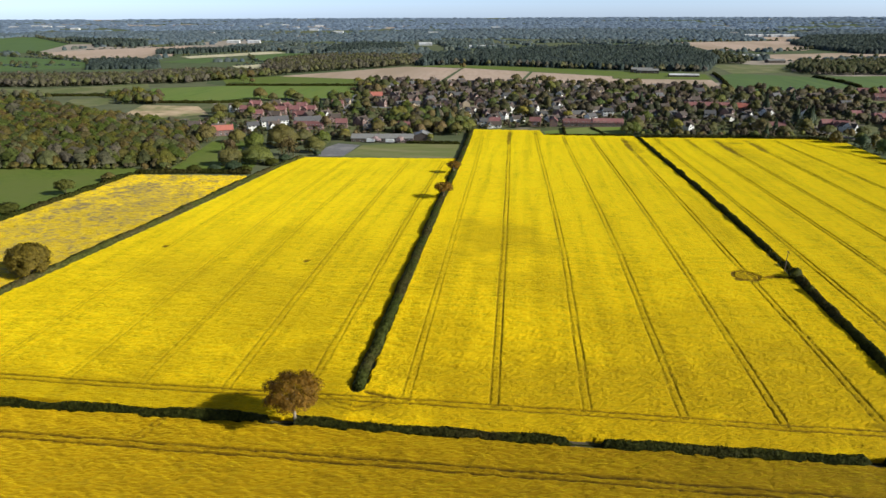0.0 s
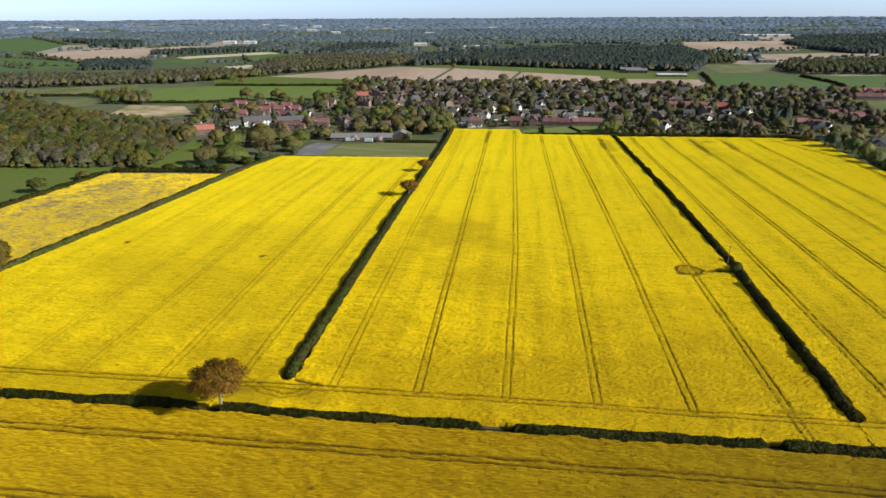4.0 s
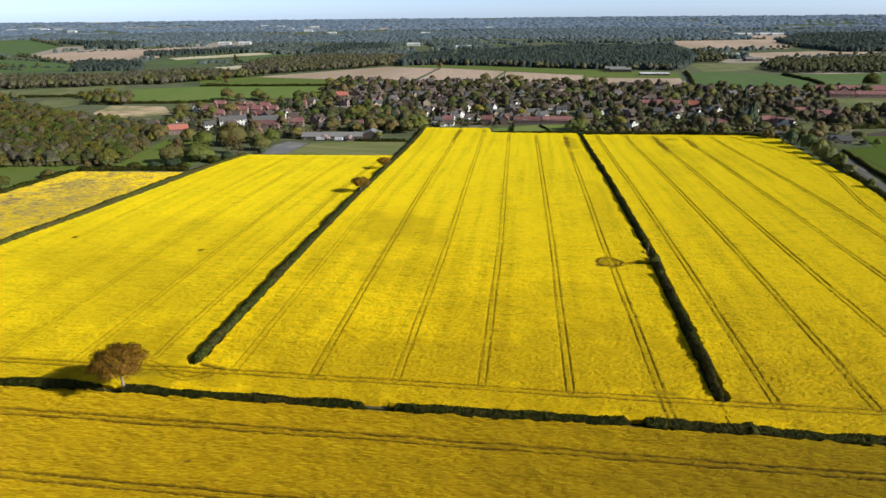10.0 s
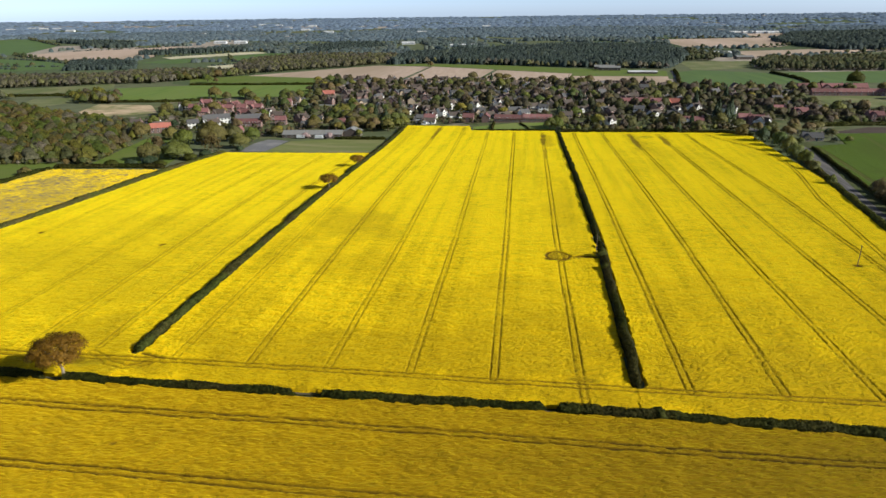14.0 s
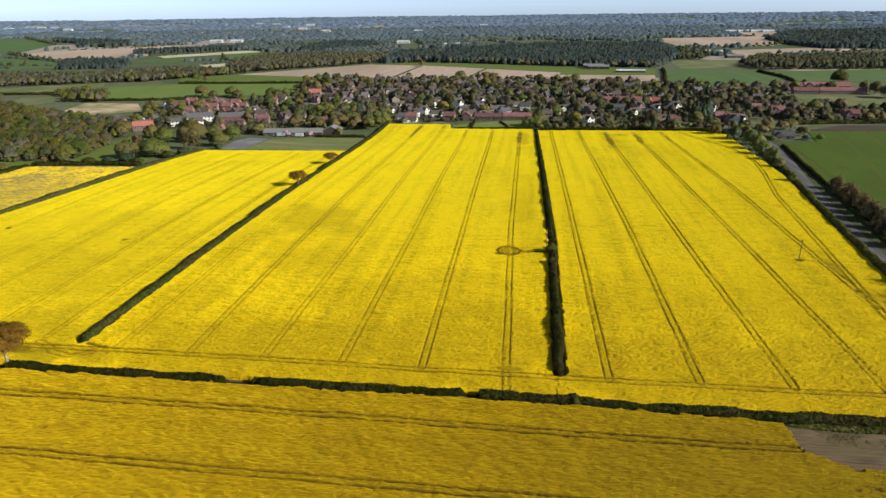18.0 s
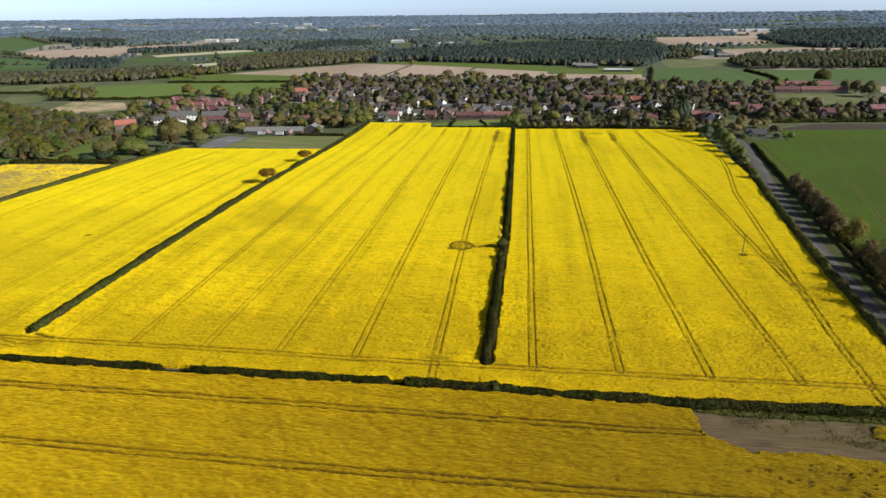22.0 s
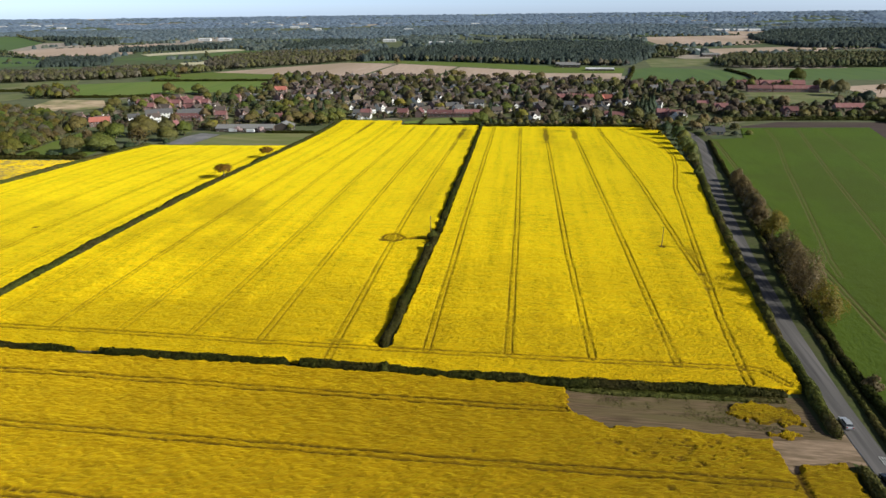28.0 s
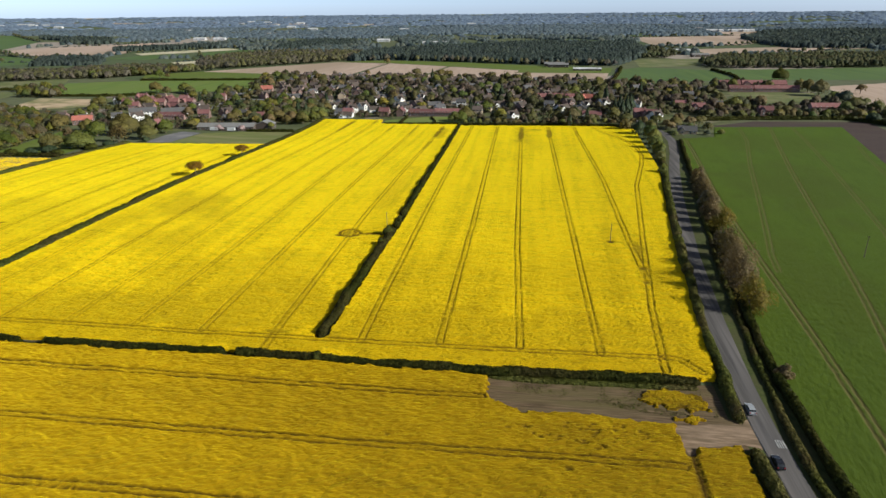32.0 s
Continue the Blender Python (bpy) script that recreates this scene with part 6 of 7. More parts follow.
SPECIAL = {
    "orange": house("house", "brick house with a bright orange pantiled roof by the pasture", 17, 8.0, 5.0, 8.4, BRICK, ORANGE, 4, 0, 1),
    "white_row": house("terrace", "long white rendered terrace with a grey roof", 25, 8, 5.2, 8.6, RENDER, SLATE, 8, 0, 2),
    "red_row": house("terrace", "low brick terrace with a red pantiled roof", 27, 7.5, 3.6, 6.8, BRICK, PANTILE, 8, 0, 2),
    "white_low": house("bungalow", "white bungalow with a reddish-brown roof behind the hedge", 17, 8, 2.7, 5.8, RENDER, PANTILE, 4, 6),
    "barn": house("barn", "long low barn with a grey sheeted roof", 52, 13, 3.4, 6.0, TILES, SHEETING, 9, 0, 0, "farm buildings", False),
    "shed": house("barn", "grey-roofed open shed beside the long barn", 14, 16, 4.2, 7.5, TILES, SHEETING, 2, 0, 0, "farm buildings", False),
    "far_shed": house("barn", "pale building far off", 38, 16, 5.0, 8.2, PALE_SHEET, PALE_SHEET, 2, 0, 0, "farm buildings", False),
    "far_grey": house("barn", "grey farm shed in the distance", 30, 14, 4.5, 7.0, PALE_SHEET, SHEETING, 2, 0, 0, "farm buildings", False),
    "red_barn": house("barn", "tall brick farm building with red gabled roofs", 24, 11, 5.4, 9.6, BRICK, PANTILE, 4, 9.0, 1, "farm buildings", False),
    "low_shed": house("barn", "long low farm shed with a pale roof", 44, 12, 2.6, 4.4, TILES, PALE_SHEET, 2, 0, 0, "farm buildings", False),
    "grey_shed": house("barn", "dark farm shed with a pale grey roof", 34, 15, 4.5, 7.0, TILES, SHEETING, 3, 0, 0, "farm buildings", False),
    "red_sheds": house("barn", "long brick farm range with a red pantiled roof", 26, 9, 4.0, 7.2, BRICK, PANTILE, 5, 0, 1, "farm buildings", False),
    "salmon": house("house", "house with a bright salmon-red tiled roof", 17, 9, 3.4, 7.2, BRICK, ORANGE, 4, 6, 1),
}
TAKEN = []


def put(ob, x, y, turn=0.0, used=[]):
    """The first use moves the thing itself, later ones copy it."""
    m = pose(x, y, float(ter(x, y)) + 0.1, 0, 0, turn)
    TAKEN.append((x, y))
    if ob in used:
        return copy_thing(ob, m)
    used.append(ob)
    ob.matrix_basis = m
    return ob


# named places first
put(SPECIAL["orange"], -255, 500, 26)
put(SPECIAL["white_row"], -203, 567, 30)
put(SPECIAL["white_row"], -232, 558, 32)
put(SPECIAL["red_row"], -197, 552, 4)
put(SPECIAL["barn"], -118, 510, 6)
put(SPECIAL["shed"], -86, 520, 96)
for x in (-20, 57, 84):
    put(SPECIAL["red_row"] if x > 0 else STOCK[5], x - 8, 589 - (x - 57) * 0.04, -2)
put(STOCK[5], 10, 592, -4)
put(STOCK[5], 27, 592, 88)
put(SPECIAL["white_low"], 212, 565, -4)
put(SPECIAL["salmon"], -178, 738, 10)
put(SPECIAL["salmon"], 217, 670, -20)
put(STOCK[3], 279, 485, -8)
put(STOCK[6], 262, 558, -6)
put(STOCK[2], 174, 622, -5)
put(STOCK[2], 82, 642, 5)
put(STOCK[8], 139, 560, 40)
for x in (396, 424, 447):
    put(SPECIAL["red_sheds"], x, 757 + (x - 396) * 0.03, -2)
for x in (392, 418, 445):
    put(SPECIAL["red_barn"], x, 790 + (x - 392) * 0.04, 2)
put(SPECIAL["red_sheds"], 429, 610, 2)
put(STOCK[6], 367, 580, 0)
for x, y, w in ((196, 1084, -3), (190, 1104, -3), (485, 1345, 8)):
    put(SPECIAL["grey_shed"], x, y, w)
for x, y, w in ((-110, 1765, 5), (-140, 1770, 5), (470, 1450, 0)):
    put(SPECIAL["far_shed"], x, y, w)
put(SPECIAL["low_shed"], 240, 1026, -2)
# a long white glasshouse, stood in for by sheds
for x, y in ((752, 2350), (792, 2345), (832, 2340), (866, 2330)):
    put(SPECIAL["far_shed"], x, y, 4)
rf = random.Random(21)
for _ in range(14):
    d, w = rf.uniform(2300, 4300), rf.uniform(-0.5, 0.6)
    put(SPECIAL["far_grey"], 80 + d * math.sin(w), d * math.cos(w), rf.uniform(-40, 40))
# pale houses of far towns, stood in for by shed copies
for x, y in ((-2290, 2668), (-2289, 2796), (-2251, 2806), (-2194, 2757), (-2140, 2772), (-1965, 2633), (-908, 1924), (-844, 1930), (-1372, 3333), (-1254, 3272), (-1053, 3218), (-939, 2796), (-772, 2606), (-376, 2573), (-155, 3091), (-299, 1887)):
    put(SPECIAL["far_shed"], x, y, 6)
put(STOCK[4], -270, 524, 38)
put(STOCK[2], -241, 530, 34)
put(STOCK[8], -224, 536, 40)
# the red estate beside the wood
for x, y, k, w in ((-287, 514, 0, 5), (-282, 532, 4, 10), (-301, 622, 8, 20), (-284, 612, 5, 5), (-288, 646, 6, 0), (-267, 627, 5, 80), (-266, 650, 7, 5), (-250, 618, 6, 8), (-236, 624, 5, 2), (-222, 630, 6, -5), (-236, 645, 5, 0),
                   (-199, 608, 8, 60), (-203, 666, 6, 5), (-204, 694, 3, 0), (-184, 500, 5, 50), (-252, 640, 6, 85), (-212, 596, 0, 70), (-184, 590, 1, 20), (-170, 566, 5, 10), (-262, 590, 5, 10), (-244, 588, 1, 5), (-222, 598, 6, 0)):
    put(STOCK[k], x, y, w)
for x, y, k, w in ((-155, 583, 1, 60), (-140, 560, 3, 5), (-142, 588, 3, 0), (-170, 770, 1, 80), (-120, 610, 2, 0), (-110, 563, 5, 5), (-36, 592, 2, 0), (-28, 586, 4, 0), (-30, 612, 8, 50), (-22, 628, 8, 60), (1, 648, 4, 0), (9, 668, 8, 60), (33, 682, 8, 50),
                   (130, 780, 1, 10), (104, 592, 7, 0), (189, 560, 3, 0), (183, 672, 6, 0), (168, 672, 6, 0), (198, 668, 6, 0), (254, 564, 5, 0), (266, 550, 8, 40), (259, 622, 8, 60), (313, 600, 6, 5), (336, 630, 3, 0), (300, 615, 5, 0)):
    put(STOCK[k], x, y, w)
# streets of houses in rows
PADDOCK = [(352, 655), (362, 768), (475, 768), (475, 690), (405, 626)]
rs = random.Random(5)
for row, (y0, x0, x1, slope) in enumerate(((616, -12, 240, -0.03), (640, -60, 235, -0.02), (664, -95, 240, 0.0), (690, -160, 235, 0.02), (714, -150, 230, 0.0), (740, -155, 235, 0.02), (766, -150, 240, -0.02), (792, -170, 240, 0.0), (818, -180, 238, -0.02), (842, -190, 236, -0.03), (866, -190, 110, -0.06), (888, -200, -20, -0.05), (712, 285, 400, 0.0), (745, 275, 370, 0.05), (660, 285, 360, 0.0), (690, 280, 420, 0.0), (780, 270, 360, 0), (810, 275, 330, 0))):
    x = x0 + rs.uniform(0, 8)
    while x < x1:
        px, py = x, y0 + (x - x0) * slope + rs.uniform(-3, 3)
        if rs.random() < (0.86 if px < 270 else 0.5) and not inside(np.array([px]), np.array([py]), PADDOCK)[0] and all((px - a) ** 2 + (py - b) ** 2 > 15 ** 2 for a, b in TAKEN):
            if py > 680:
                kind = rs.choice((0, 1, 2, 3, 3, 3, 4, 5, 3, 1))
                kind = BACK[kind]
            else:
                kind = STOCK[rs.choice((0, 2, 3, 3, 3, 3, 4, 4, 8, 1, 7, 4))]
            put(kind, px, py, rs.choice((20, 35, 50, 90, 60, 200)) + rs.uniform(-12, 12))
        x += rs.uniform(15, 21)

ribbon("street_1", "grey village street", [(-196, 600), (-194, 640), (-204, 700), (-211, 762)], [(-189, 600), (-187, 640), (-197, 700), (-204, 762)], YARD, 0.12, "road")
ribbon("street_2", "grey village street", [(-190, 676), (-100, 676), (20, 676), (120, 680), (240, 684)], [(-190, 682), (-100, 682), (20, 682), (120, 686), (240, 690)], YARD, 0.12, "road")
ribbon("street_3", "grey village street", [(-170, 752), (0, 752), (240, 752)], [(-170, 758), (0, 758), (240, 758)], YARD, 0.12, "road")
ribbon("street_4", "grey village street", [(-50, 600), (-46, 700), (-56, 880)], [(-44, 600), (-40, 700), (-50, 880)], YARD, 0.12, "road")

# ---- village trees ----
TREES = [tree("garden_tree", "leafy green garden tree among houses", 7.5, 4.4, LEAF_SPRING, 301, 110, 1.2, 0.075, bodies=6, group="village trees"), tree("garden_tree", "leafy green garden tree among houses", 9, 4.8, LEAF_SPRING, 302, 110, 1.8, 0.075, bodies=6, group="village trees"),
         tree("garden_tree", "olive-brown garden tree among the houses", 8.5, 4.8, LEAF_OLIVE, 303, 110, 1.8, 0.075, bodies=6, group="village trees"), tree("garden_tree", "budding bare garden tree among the houses", 8.5, 4.4, LEAF_BARE, 304, 110, 2.2, 0.075, bodies=6, group="village trees"),
         tree("garden_conifer", "dark green conifer among the houses", 11, 2.6, LEAF_DARK, 305, 150, 0.3, 0.09, True, bodies=4, group="village trees"), tree("garden_shrub", "dark green garden shrub among houses", 3.6, 2.8, LEAF_DARK, 306, 110, 0.1, 0.075, bodies=6, group="village trees"),
         tree("garden_shrub", "green garden shrub among the houses", 3.2, 2.6, LEAF_SPRING, 307, 110, 0.1, 0.075, bodies=6, group="village trees"), tree("garden_tree", "golden-green garden tree among the houses", 7, 4.2, LEAF_YELLOW, 308, 110, 1.0, 0.075, bodies=6, group="village trees"),
         tree("blossom_tree", "pink blossoming tree by the barn", 6, 4.2, LEAF_PINK, 309, 110, 0.8, 0.075, bodies=6, group="village trees"), tree("spruce_tree", "tall dark spruce behind the gardens", 19, 4.6, LEAF_DARK, 310, 150, 0.3, 0.09, True, bodies=4, group="village trees")]


def plant(k, x, y, size=1.0, used=[]):
    m = pose(x, y, float(ter(x, y)) - 0.05, 0, 0, (x * 37 + y * 91) % 360)
    ob = TREES[k]
    if k in used:
        ob = copy_thing(ob, m)
    used.append(k)
    ob.matrix_basis = m @ Matrix.Diagonal((size, size, size * (0.92 + 0.16 * ((x * 13 + y * 7) % 1)), 1))
    return ob


for x, y, k, s in ((-127, 607, 1, 1.6), (-127, 668, 1, 1.4), (-75, 558, 3, 1.4), (-60, 547, 1, 1.5), (-51, 575, 0, 1.5), (-58, 614, 2, 1.3), (-79, 516, 1, 0.9), (-122, 502, 8, 1), (-102, 504, 8, 1), (87, 544, 1, 1.4), (101, 544, 5, 1.6), (-90, 560, 2, 1.5),
                   (-104, 585, 2, 1.5), (-70, 585, 4, 1.5), (-84, 600, 4, 1.6), (-100, 640, 1, 1.3), (-66, 560, 5, 1.8), (-92, 545, 3, 1.3), (-150, 505, 2, 1.2), (-142, 520, 4, 0.8), (42, 627, 7, 1.3), (152, 691, 2, 1.4), (112, 600, 1, 1.5), (98, 560, 2, 1.3),
                   (238, 560, 9, 1.0), (243, 570, 9, 1.1), (233, 575, 9, 0.95), (248, 584, 9, 1.1), (240, 592, 9, 1.0), (252, 600, 9, 0.9), (206, 545, 4, 1.2), (-204, 803, 7, 1.6), (-215, 815, 2, 1.4), (285, 500, 0, 0.8), (297, 495, 2, 0.9), (304, 482, 6, 1.3), (270, 500, 3, 0.9)):
    plant(k, x, y, s)
for x, y, k, s in ((-14, 900, 2, 1.75), (10, 904, 2, 1.1), (22, 897, 2, 1.6), (33, 896, 2, 1.45), (-52, 890, 2, 1.0), (-92, 913, 3, 1.2), (84, 889, 2, 1.2), (98, 886, 2, 1.3), (147, 874, 2, 1.5), (103, 753, 0, 1.8), (94, 746, 1, 1.5), (8, 724, 0, 1.5), (-14, 724, 1, 1.5), (46, 724, 1, 1.3), (63, 724, 0, 1.3), (78, 685, 1, 1.4), (90, 690, 0, 1.5), (59, 674, 3, 1.1), (148, 670, 7, 1.4), (137, 636, 2, 1.3), (-93, 778, 3, 1.4), (-112, 1131, 3, 1.5), (-406, 655, 2, 1.2), (-399, 862, 1, 1.6), (-385, 860, 3, 1), (-232, 864, 7, 1.6), (340, 559, 1, 1.0), (384, 578, 2, 1.2),
                   (403, 579, 5, 2), (469, 656, 2, 1.4), (463, 618, 2, 1.6), (470, 601, 1, 1.5), (520, 745, 3, 1.4), (500, 600, 2, 1.4), (350, 640, 6, 2), (480, 560, 5, 2.5), (500, 540, 1, 1.2)):
    plant(k, x, y, s)
for x, y, k, s in ((-132, 548, 2, 1.3), (-120, 560, 3, 1.4), (-96, 556, 1, 1.5), (-84, 572, 2, 1.6), (-112, 592, 1, 1.5), (-92, 612, 3, 1.5), (-72, 604, 2, 1.5), (-62, 590, 0, 1.6), (-108, 628, 2, 1.4), (-82, 632, 1, 1.4), (-54, 560, 1, 1.2), (-134, 640, 0, 1.4), (-118, 650, 3, 1.3), (-70, 650, 4, 1.5),
                   (266, 500, 3, 1.1), (274, 508, 2, 1.2), (286, 512, 3, 1.2), (262, 520, 2, 1.2), (296, 520, 2, 1.1), (280, 525, 3, 1.3), (300, 508, 5, 1.6), (255, 508, 0, 1.1), (292, 478, 5, 1.2), (268, 476, 6, 1.2)):
    plant(k, x, y, s)
side = scatter([(300, 552), (345, 562), (425, 566), (480, 540), (560, 560), (560, 660), (480, 650), (380, 648), (310, 640)], 9.0, 36, 0.25)
side = side[side[:, 1] < 628]
side = side[[all((x - a) ** 2 + (y - b) ** 2 > 9.0 ** 2 for a, b in TAKEN) for x, y in side]]
wood("hedgerow_trees", "olive and dark trees round the farm cottages", side, (4, 7.5), 0.72, VILLAGE_MIX, 37, 40, 0.085, 5)
rt = random.Random(9)
REGION = [(-300, 500), (-160, 492), (-42, 578), (92, 586), (98, 536), (240, 506), (330, 560), (470, 600), (470, 740), (420, 840), (260, 850), (120, 856), (-105, 895), (-225, 920), (-220, 790), (-190, 730), (-320, 660)]
count = 0
while count < 115:
    x, y = rt.uniform(-320, 480), rt.uniform(495, 915)
    if not inside(np.array([x]), np.array([y]), REGION)[0] or inside(np.array([x]), np.array([y]), PADDOCK)[0]:
        continue
    if any((x - a) ** 2 + (y - b) ** 2 < 6.2 ** 2 for a, b in TAKEN):
        continue
    count += 1
    plant(rt.choice((0, 1, 2, 3, 3, 4, 5, 5, 6, 2, 0, 7 if rt.random() < 0.3 else 2)), x, y, rt.uniform(0.85, 1.75))
back = scatter([(-215, 690), (-90, 640), (60, 640), (240, 640), (300, 600), (450, 620), (465, 740), (420, 835), (260, 846), (120, 852), (-105, 890), (-222, 915), (-218, 790)], 14.5, 31, 0.3)
back = back[~inside(back[:, 0], back[:, 1], PADDOCK)]
back = back[[all((x - a) ** 2 + (y - b) ** 2 > 5.6 ** 2 for a, b in TAKEN) for x, y in back]]
wood("village_trees", "garden trees and shrubs between the village roofs", back, (5, 12), 0.66, VILLAGE_MIX, 32, 40, 0.08, 6)
wood("village_trees", "dark evergreens between the village roofs", back[::5] + (3.5, 2.0), (5, 10), 0.42, VILLAGE_DARK, 33, 24, 0.1, 3, cone=True)
for k, (ring, step, tall) in enumerate((([(-140, 540), (-90, 540), (-50, 552), (-46, 600), (-70, 655), (-130, 660)], 12.5, (7, 12)), ([(96, 538), (235, 515), (244, 640), (150, 690), (100, 620)], 16, (4.5, 9)), ([(270, 560), (340, 575), (362, 600), (400, 622), (350, 655), (362, 770), (280, 810), (262, 700)], 14, (5, 10)),
                                       ([(-30, 630), (240, 640), (240, 850), (120, 856), (-60, 880), (-210, 900), (-190, 760), (-80, 720)], 25, (9, 13.5)), ([(-300, 640), (-200, 640), (-205, 560), (-160, 560), (-150, 620), (-200, 720)], 21, (7, 12)))):
    spots = scatter(ring, step, 80 + k, 0.15)
    spots = spots[[all((x - a) ** 2 + (y - b) ** 2 > 7.5 ** 2 for a, b in TAKEN) for x, y in spots]]
    wood("village_trees", "large olive and dark garden trees among the houses", spots, tall, 0.6, WOOD_MIX if k in (0, 4) else VILLAGE_MIX, 90 + k, 50, 0.08, 6)
front = scatter([(-300, 505), (-165, 497), (-50, 578), (92, 590), (100, 540), (235, 510), (240, 640), (60, 640), (-90, 640), (-215, 690), (-310, 655)], 7.5, 34, 0.3)
front = front[[all((x - a) ** 2 + (y - b) ** 2 > 7.0 ** 2 for a, b in TAKEN) for x, y in front]]
wood("village_shrubs", "hedges and shrubs in the front gardens", front, (2, 5), 0.75, VILLAGE_MIX, 35, 30, 0.1, 3)
for i in range(46):   # the shrubby edge between gardens and rape
    x = 98 + i * 3.2
    plant(rt.choice((0, 2, 3, 5, 5, 6, 4)), x, 534 - (x - 98) * 0.14 + rt.uniform(1, 9), rt.uniform(0.45, 0.8))
for i in range(22):   # along the lane to the right
    plant(rt.choice((0, 2, 5, 3)), 330 + i * 6.5 + rt.uniform(-2, 2), 558 + rt.uniform(0, 14), rt.uniform(0.6, 1.1))

# ---- poles ----
POLE_WOOD = surface("weathered_pole", (0.13, 0.10, 0.075), (0.22, 0.17, 0.13), 2.0, 0.9, coords="object", bump=0.01)
pole = tagged(new("utility_pole"), "thin wooden utility pole standing in the crop", "pole", "poles of one power line")
bm = bmesh.new()
bmesh.ops.create_cone(bm, segments=10, radius1=0.16, radius2=0.10, depth=9.0, cap_ends=True, matrix=Matrix.Translation((0, 0, 4.3)))
part("post", bm, POLE_WOOD, pole)
part("crossarm", boxes((-0.06, -0.9, 8.3, 0.06, 0.9, 8.45)), POLE_WOOD, pole)
for dy in (-0.8, 0.0, 0.8):
    bm = bmesh.new()
    bmesh.ops.create_cone(bm, segments=8, radius1=0.06, radius2=0.04, depth=0.2, cap_ends=True, matrix=Matrix.Translation((0, dy, 8.55)))
    part("insulator", bm, GLASS, pole)
pole.matrix_basis = pose(193, 222, 0)
for x, y in ((98, 226), (288, 218)):
    copy_thing(pole, pose(x, y, 0))

# ---- cars ----
RUBBER = surface("tyre_rubber", (0.015, 0.015, 0.015), (0.03, 0.03, 0.03), 5, 0.9, coords="object", bump=0)
ALLOY = surface("wheel_alloy", (0.35, 0.35, 0.36), (0.5, 0.5, 0.5), 5, 0.35, coords="object", bump=0, metal=0.9)
SILVER = surface("silver_car_paint", (0.42, 0.44, 0.46), (0.50, 0.52, 0.54), 3, 0.3, coords="object", bump=0, metal=0.3, spec=0.6)
BLACK = surface("black_car_paint", (0.012, 0.012, 0.015), (0.025, 0.025, 0.028), 3, 0.25, coords="object", bump=0, spec=0.6)
LAMP = surface("clear_headlamp", (0.6, 0.6, 0.6), (0.75, 0.75, 0.75), 4, 0.2, coords="object", bump=0)
RED_LAMP = surface("red_rear_lamp", (0.3, 0.01, 0.01), (0.4, 0.02, 0.02), 4, 0.3, coords="object", bump=0)


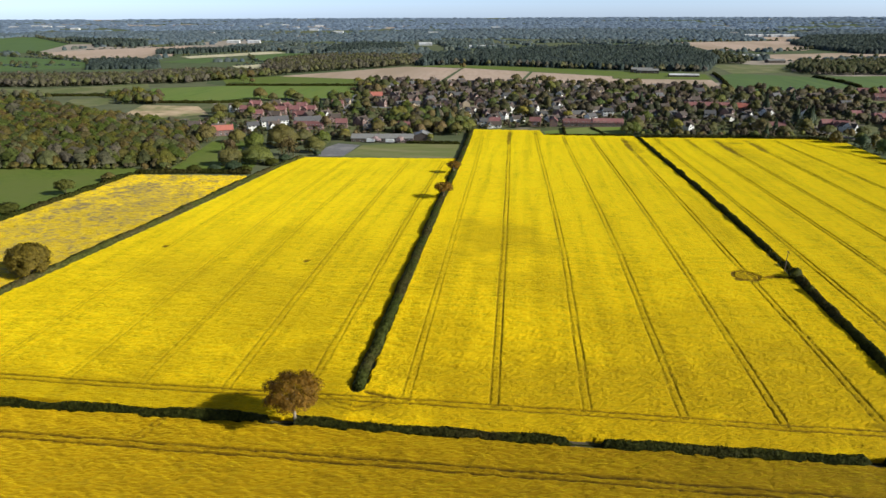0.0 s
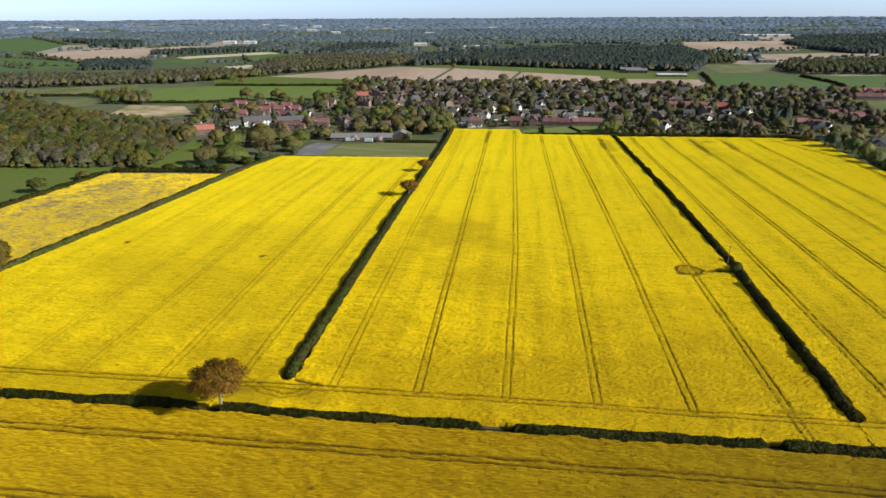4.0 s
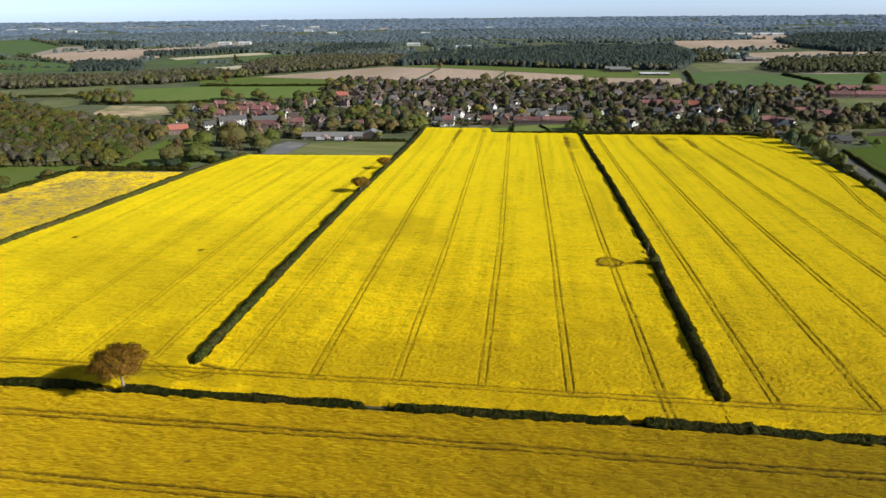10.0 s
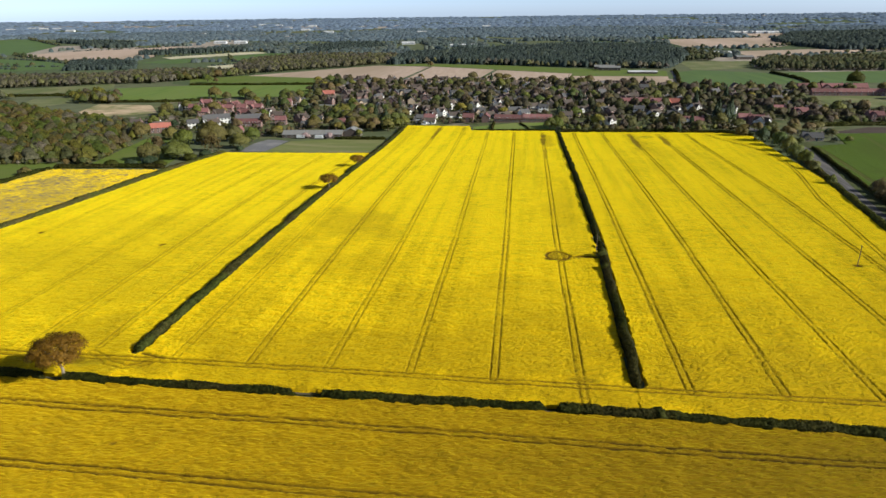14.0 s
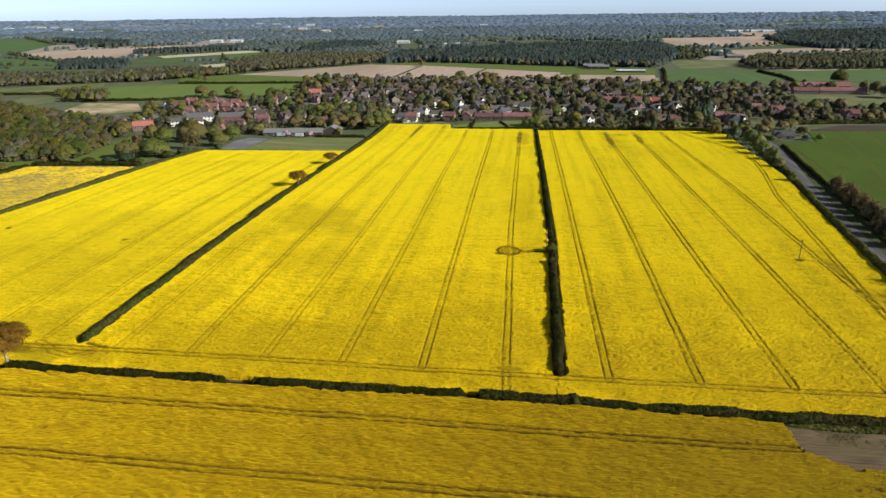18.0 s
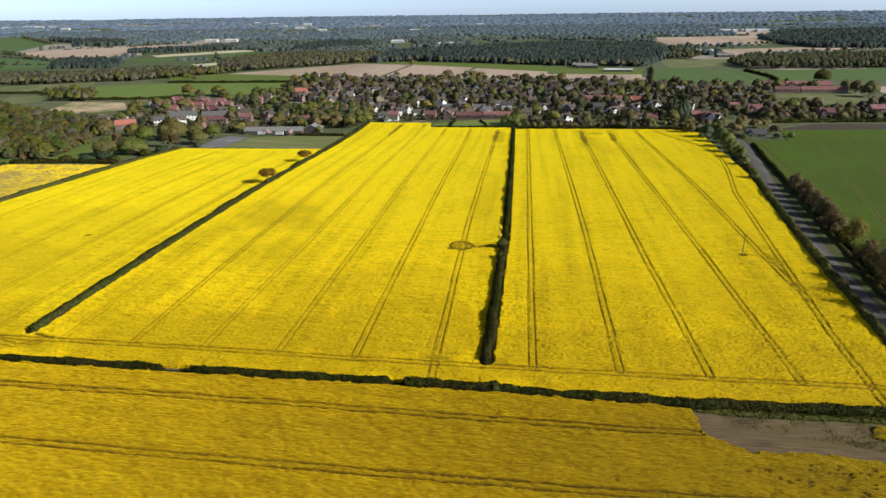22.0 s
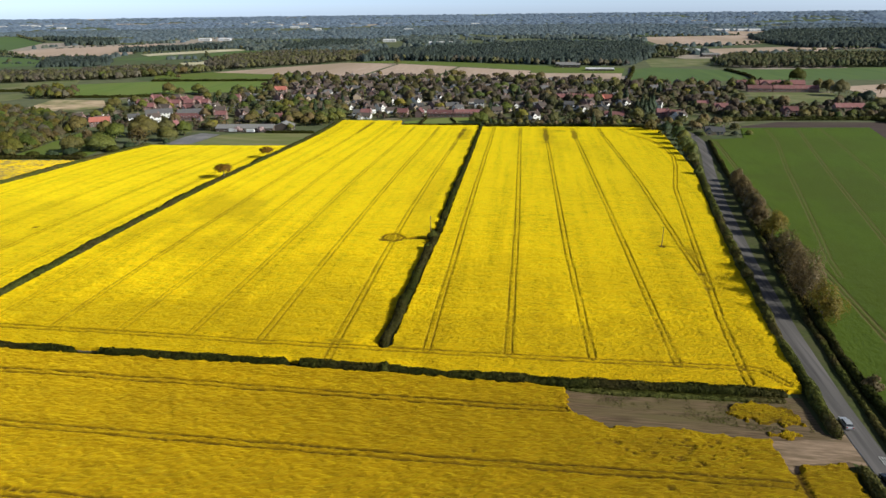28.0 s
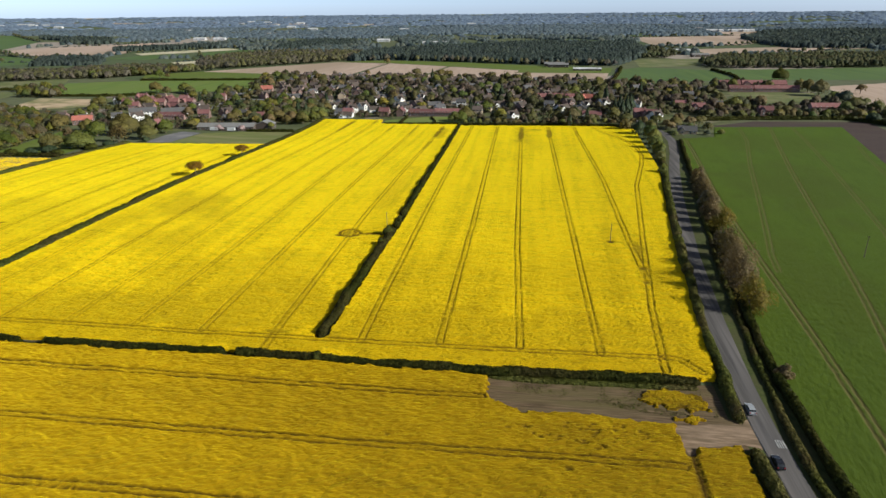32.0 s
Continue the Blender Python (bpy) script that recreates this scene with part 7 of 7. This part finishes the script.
def car(label, paint):
    """A hatchback 4.3 m long, its nose towards +y."""
    root = tagged(new("car"), label, "car", "cars on the road")
    bm = prism(bmesh.new(), [(-2.1, 0.28), (2.05, 0.28), (2.15, 0.55), (2.05, 0.82), (1.1, 0.98), (-1.95, 1.0), (-2.15, 0.7)], 0.86, "x")
    bmesh.ops.bevel(bm, geom=bm.edges[:], offset=0.07, segments=2, affect="EDGES", profile=0.5)
    part("body", bm, paint, root)
    bm = prism(bmesh.new(), [(-1.9, 0.98), (1.15, 0.96), (0.35, 1.40), (-1.45, 1.42)], 0.74, "x")
    part("glasshouse", bm, GLASS, root, "dark car windows")
    bm = prism(bmesh.new(), [(-1.55, 1.39), (0.42, 1.37), (0.2, 1.47), (-1.3, 1.48)], 0.70, "x")
    bmesh.ops.bevel(bm, geom=bm.edges[:], offset=0.03, segments=1, affect="EDGES", profile=0.5)
    part("roof", bm, paint, root)
    for x in (-0.78, 0.78):
        for y in (-1.3, 1.32):
            bm = bmesh.new()
            bmesh.ops.create_cone(bm, segments=18, radius1=0.32, radius2=0.32, depth=0.2, cap_ends=True, matrix=Matrix.Translation((x, y, 0.32)) @ Matrix.Rotation(math.pi / 2, 4, "Y"))
            bmesh.ops.bevel(bm, geom=[e for e in bm.edges if len(e.link_faces) == 2 and e.calc_face_angle() > 1], offset=0.04, segments=2, affect="EDGES", profile=0.5)
            wheel = part("wheel", bm, RUBBER, root)
            bm = bmesh.new()
            bmesh.ops.create_cone(bm, segments=14, radius1=0.2, radius2=0.17, depth=0.03, cap_ends=True, matrix=Matrix.Translation((x * 1.13, y, 0.32)) @ Matrix.Rotation(math.pi / 2 * (1 if x > 0 else -1), 4, "Y"))
            part("rim", bm, ALLOY, wheel)
        part("headlight", boxes((x * 0.78 - 0.2, 1.98, 0.62, x * 0.78 + 0.2, 2.12, 0.80)), LAMP, root)
        part("tail_light", boxes((x * 0.85 - 0.14, -2.14, 0.72, x * 0.85 + 0.14, -2.03, 0.95)), RED_LAMP, root)
        part("wing_mirror", boxes((x * 1.2 - 0.1, 0.75, 0.98, x * 1.2 + 0.1, 0.9, 1.12)), paint, root)
    return root


car("silver hatchback on the country road", SILVER).matrix_basis = pose(213.9, 109, 0.17, 0, 0, 0)
car("black hatchback on the country road", BLACK).matrix_basis = pose(213.8, 90, 0.17, 0, 0, 0)


def trailer(label):
    """A box trailer 7 m long, standing on two axles."""
    root = tagged(new("trailer"), label, "trailer", "trailers by the barn")
    part("body", box(bmesh.new(), -3.5, -1.2, 0.8, 3.5, 1.2, 3.3, 0.08), PALE_SHEET, root)
    part("chassis", boxes((-3.4, -0.9, 0.55, 3.4, 0.9, 0.8)), RUBBER, root)
    for x in (-1.0, 0.4):
        for y in (-1.0, 1.0):
            bm = bmesh.new()
            bmesh.ops.create_cone(bm, segments=14, radius1=0.42, radius2=0.42, depth=0.28, cap_ends=True, matrix=Matrix.Translation((x, y, 0.42)) @ Matrix.Rotation(math.pi / 2, 4, "X"))
            part("wheel", bm, RUBBER, root)
    part("drawbar", boxes((3.4, -0.1, 0.55, 4.8, 0.1, 0.7)), RUBBER, root)
    return root


for x, y, w in ((-126, 499.5, 4), (-110, 500.5, 3)):
    trailer("white box trailer parked before the long barn").matrix_basis = pose(x, y, float(ter(x, y)) + 0.12, 0, 0, w)
